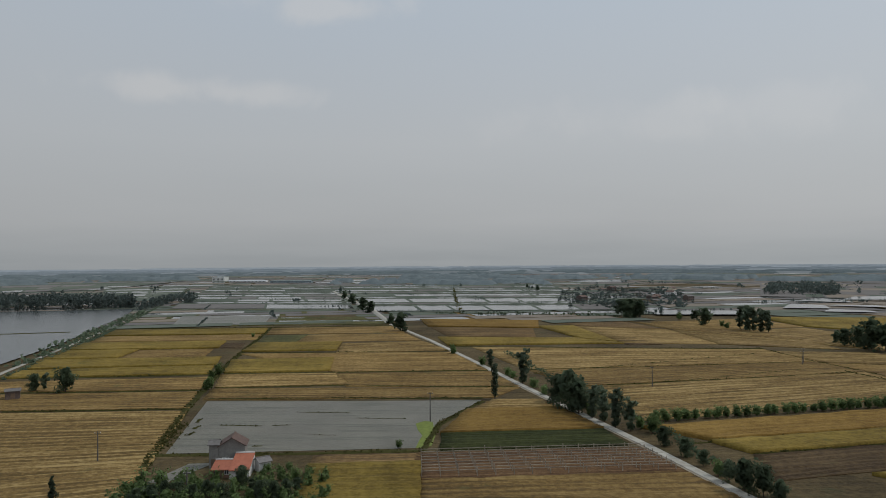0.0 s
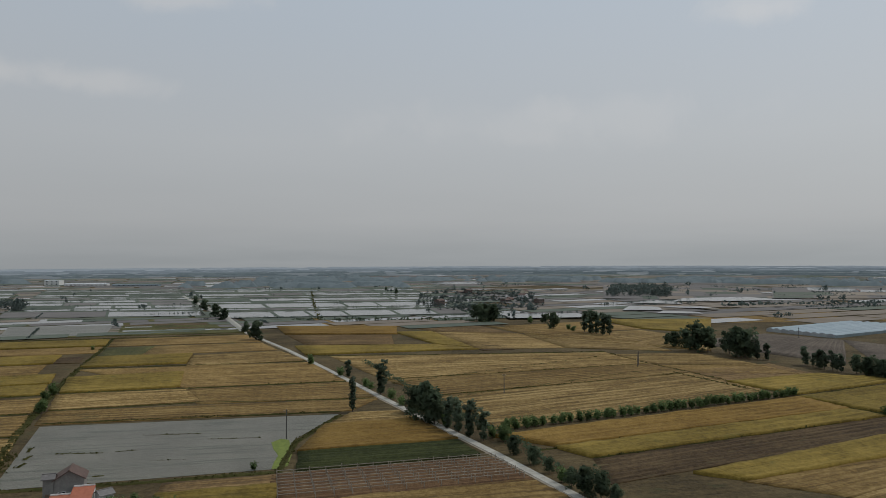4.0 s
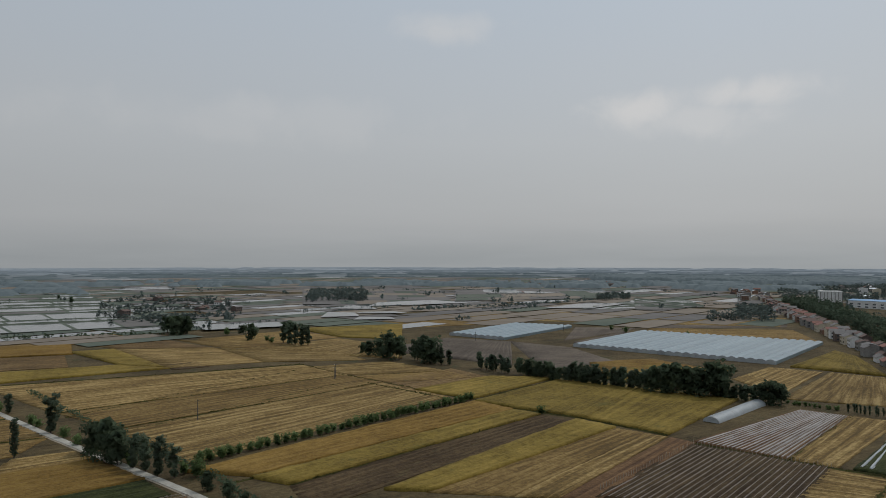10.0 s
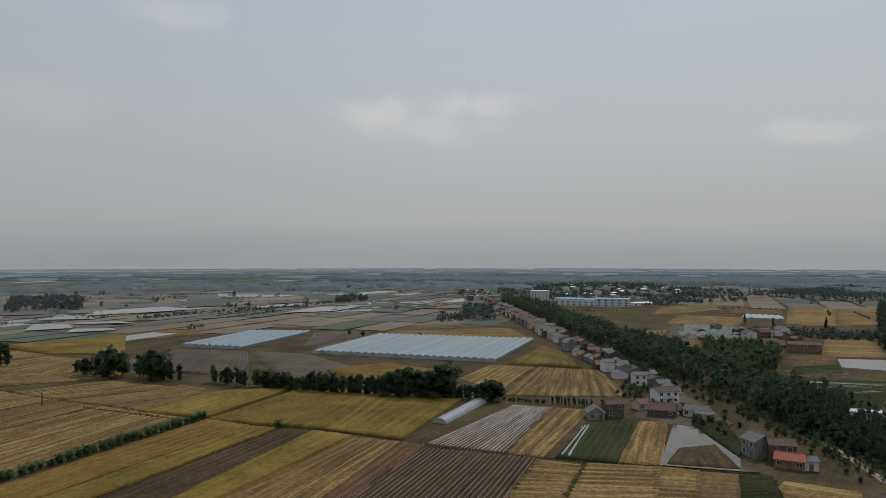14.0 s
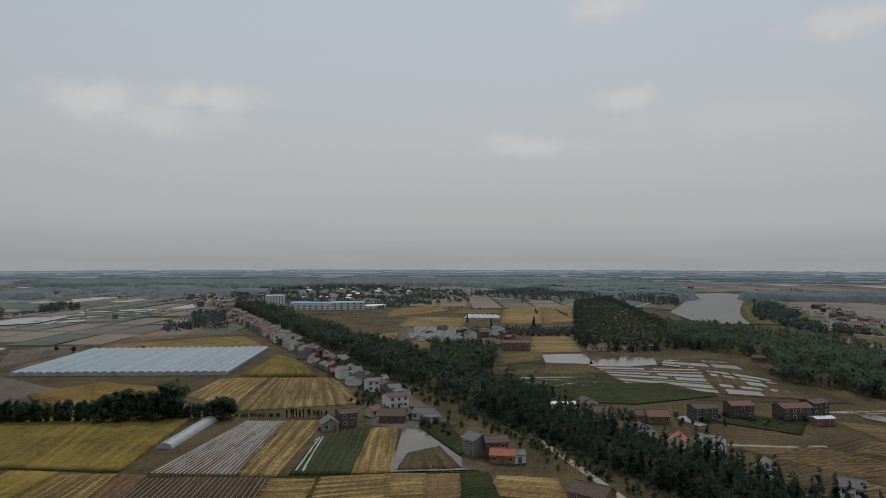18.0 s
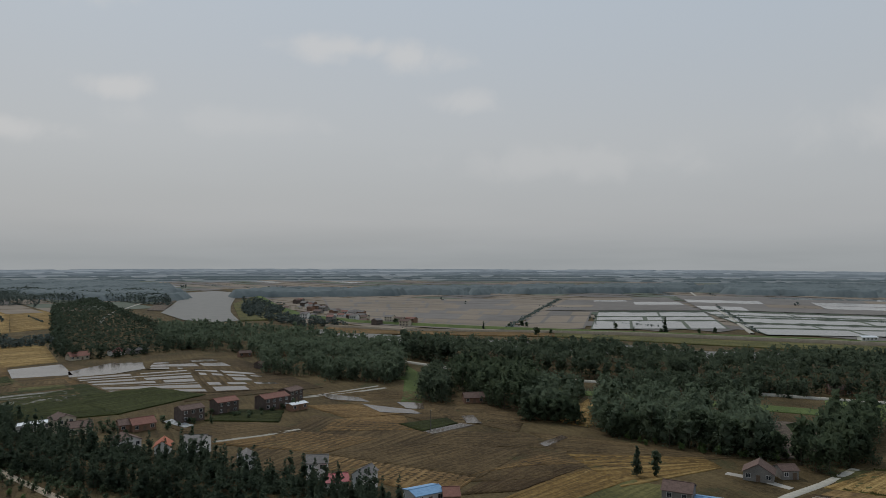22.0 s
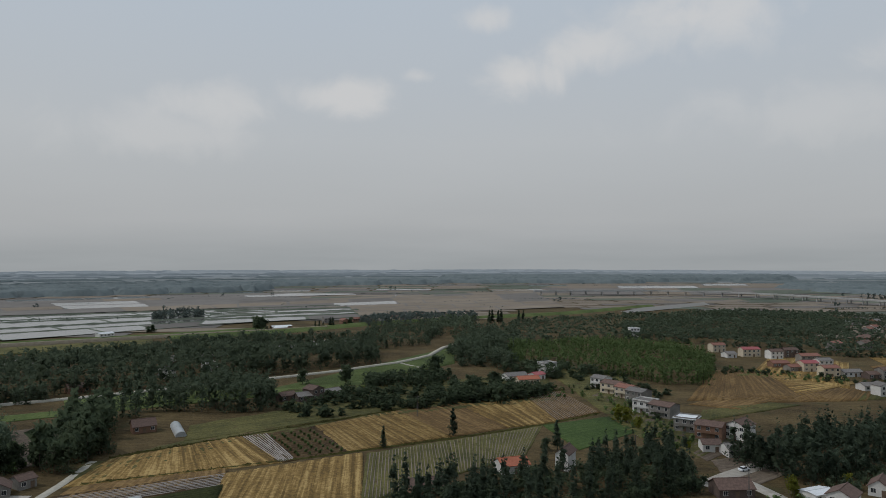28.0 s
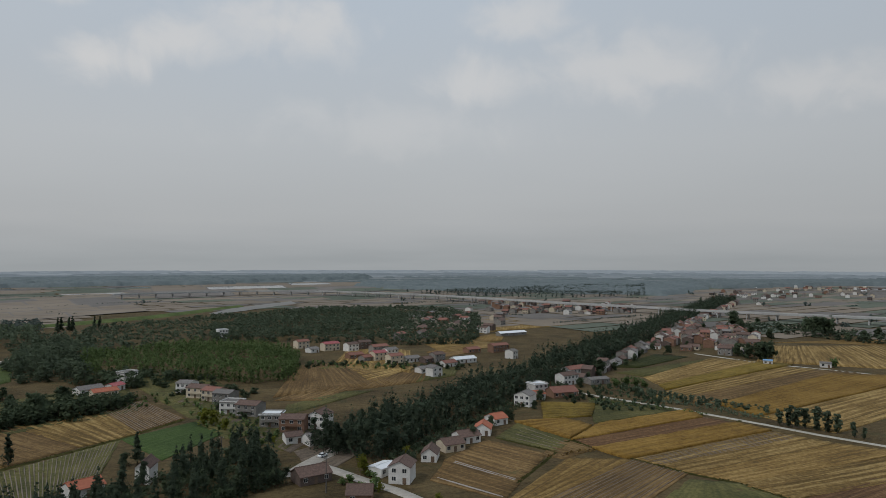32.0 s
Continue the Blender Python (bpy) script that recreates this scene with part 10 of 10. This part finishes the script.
wood([(-257.3, -355.0), (-278.2, -351.3), (-263.4, -299.0), (-250.0, -285.6), (-219.0, -296.8)], 3, 4.5, 50, label="dark vegetable shrubs in a garden plot", mat="leaf", kind="bush", seed=131, name="shrubs", gaps=-0.7)
wood([(-273.5, -345.4), (-291.4, -307.5), (-303.9, -268.8), (-292.4, -258.5), (-265.3, -307.4)], 3.5, 4, 50, label="rough shrubs beside the farm track", mat="leaf2", kind="bush", seed=132, name="shrubs", gaps=-0.5)
wood([(-226.0, -339.4), (-243.9, -341.5), (-238.3, -323.5), (-215.9, -316.2)], 3.5, 5, 50, label="dark garden shrubs by the brick barn", mat="leaf", kind="bush", seed=133, name="shrubs")
wood([(-46.8, -328.4), (-66.1, -352.2), (-72.8, -330.7), (-56.1, -294.3)], 3.5, 5, 45, label="green garden shrubs beside the village street", mat="bushleaf", kind="bush", seed=134, name="shrubs", gaps=-0.6)
wood([(-72.3, -241.0), (-87.1, -242.5), (-83.0, -224.5), (-69.0, -222.5)], 3.5, 5, 45, label="green garden shrubs near the crossing", mat="bushleaf", kind="bush", seed=135, name="shrubs", gaps=-0.4)
wood([(48.7, -411.5), (27.7, -433.1), (-2.6, -405.4), (14.7, -378.0), (41.2, -377.0)], 9, 7, 90, label="dark broad trees round the low village houses", mat="leaf", kind="broad", seed=141, gaps=-0.6)
wood([(32.1, -489.2), (-17.5, -511.9), (-41.4, -472.1), (-2.2, -455.6)], 9, 7, 90, label="dark broad trees behind the low village houses", mat="leaf", kind="broad", seed=142, gaps=-0.7)
hedge([(66.5, 192.5), (149.5, 210.1)], 0.9, 0.5, label="rank grass on a field bund", seed=143)
hedge([(39.3, 310.5), (162.1, 370.7)], 0.9, 0.5, label="rank grass on a field bund", seed=144)
hedge([(49.3, 270.7), (161.8, 318.0)], 0.9, 0.5, label="rank grass on a field bund", seed=145)
field('green', (488.9, 64.3), (513.6, 43.9), (481.9, 37.7), (459.5, 60.1), lift=0.02)
field('weed', (454.9, 59.4), (482.4, 33.9), (448.0, 9.8), (417.9, 52.0), lift=0.02)
field('brown', (540.7, 71.8), (570.7, 49.5), (519.4, 44.5), (494.1, 65.1), lift=0.02)
field('green', (410.9, 47.7), (448.3, 8.0), (406.9, -4.5), (376.4, 37.1), lift=0.02)
wood([(125.4, -346.9), (107.5, -397.3), (67.1, -414.1), (22.1, -417.7), (-10.8, -436.3), (-7.2, -400.7), (36.9, -376.1), (76.8, -346.9), (105.1, -327.3)], 6, 6, 60, label="loose dark trees between meadow and fields", mat="leaf", kind="broad", seed=151, gaps=-0.25)
field('weed', (146.0, -400.5), (-3.8, -479.1), (-10.2, -392.7), (112.5, -319.9), lift=-0.02)
field('weed', (-3.7, -498.6), (-51.1, -503.8), (-72.0, -322.2), (-43.8, -317.0), lift=-0.04)
wood([(-11.3, -479.1), (-49.9, -491.2), (-75.8, -417.8), (-60.4, -400.8), (-30.1, -417.8)], 5, 6, 50, label="green garden trees among the village houses", mat="leaf", kind="broad", seed=152, gaps=-0.1)
wood([(71.6, -679.6), (43.0, -730.9), (6.7, -635.2), (29.7, -531.2), (50.5, -531.1)], 6, 7, 60, label="dark trees beside the levee road", mat="leaf2", kind="broad", seed=153, gaps=-0.3)
wood([(1626.7, 760.3), (1884.0, 643.5), (1679.0, 514.3), (1420.2, 610.8)], 12, 10, 30, label="dark woods far behind the works", seed=161, mat="hazedleaf")
wood([(1081.2, 385.9), (1227.0, 311.4), (1106.6, 271.0), (986.6, 334.3)], 9, 9, 30, label="dark trees round the far works", seed=163, mat="hazedleaf", gaps=-0.1)
tree_row("broad", street(345, -16), street(640, -16), 16, 6.5, "dark garden tree between the street houses", "", 4.0)
tree_row("broad", street(-260, -24), street(-700, -24), 18, 6.5, "dark garden tree between the street houses", "", 4.0)
tree_row("bush", street(110, -12), street(340, -12), 16, 3.0, "green bush beside the street houses", "", 4.0)
wood([(-23.0, -426.9), (-37.2, -446.0), (-77.9, -317.0), (-67.1, -302.1)], 4.5, 6, 50, label="garden trees between the village houses", mat="leaf", kind="broad", seed=171, gaps=0.1)
wood([(-107.4, -519.5), (-156.9, -511.5), (-225.5, -463.2), (-208.9, -437.1), (-129.2, -472.2)], 4.5, 7, 50, label="garden trees between the village houses", mat="leaf", kind="broad", seed=172, gaps=0.0)
wood([(80.7, -618.1), (59.1, -728.8), (37.4, -635.0), (39.7, -512.7), (58.9, -499.2)], 8, 7, 70, label="dark trees beside the meadow", mat="leaf2", kind="broad", seed=174, gaps=-0.3)
field('weed', (-23.2, -430.5), (-38.3, -462.6), (-80.4, -316.3), (-62.2, -289.2), lift=-0.04)
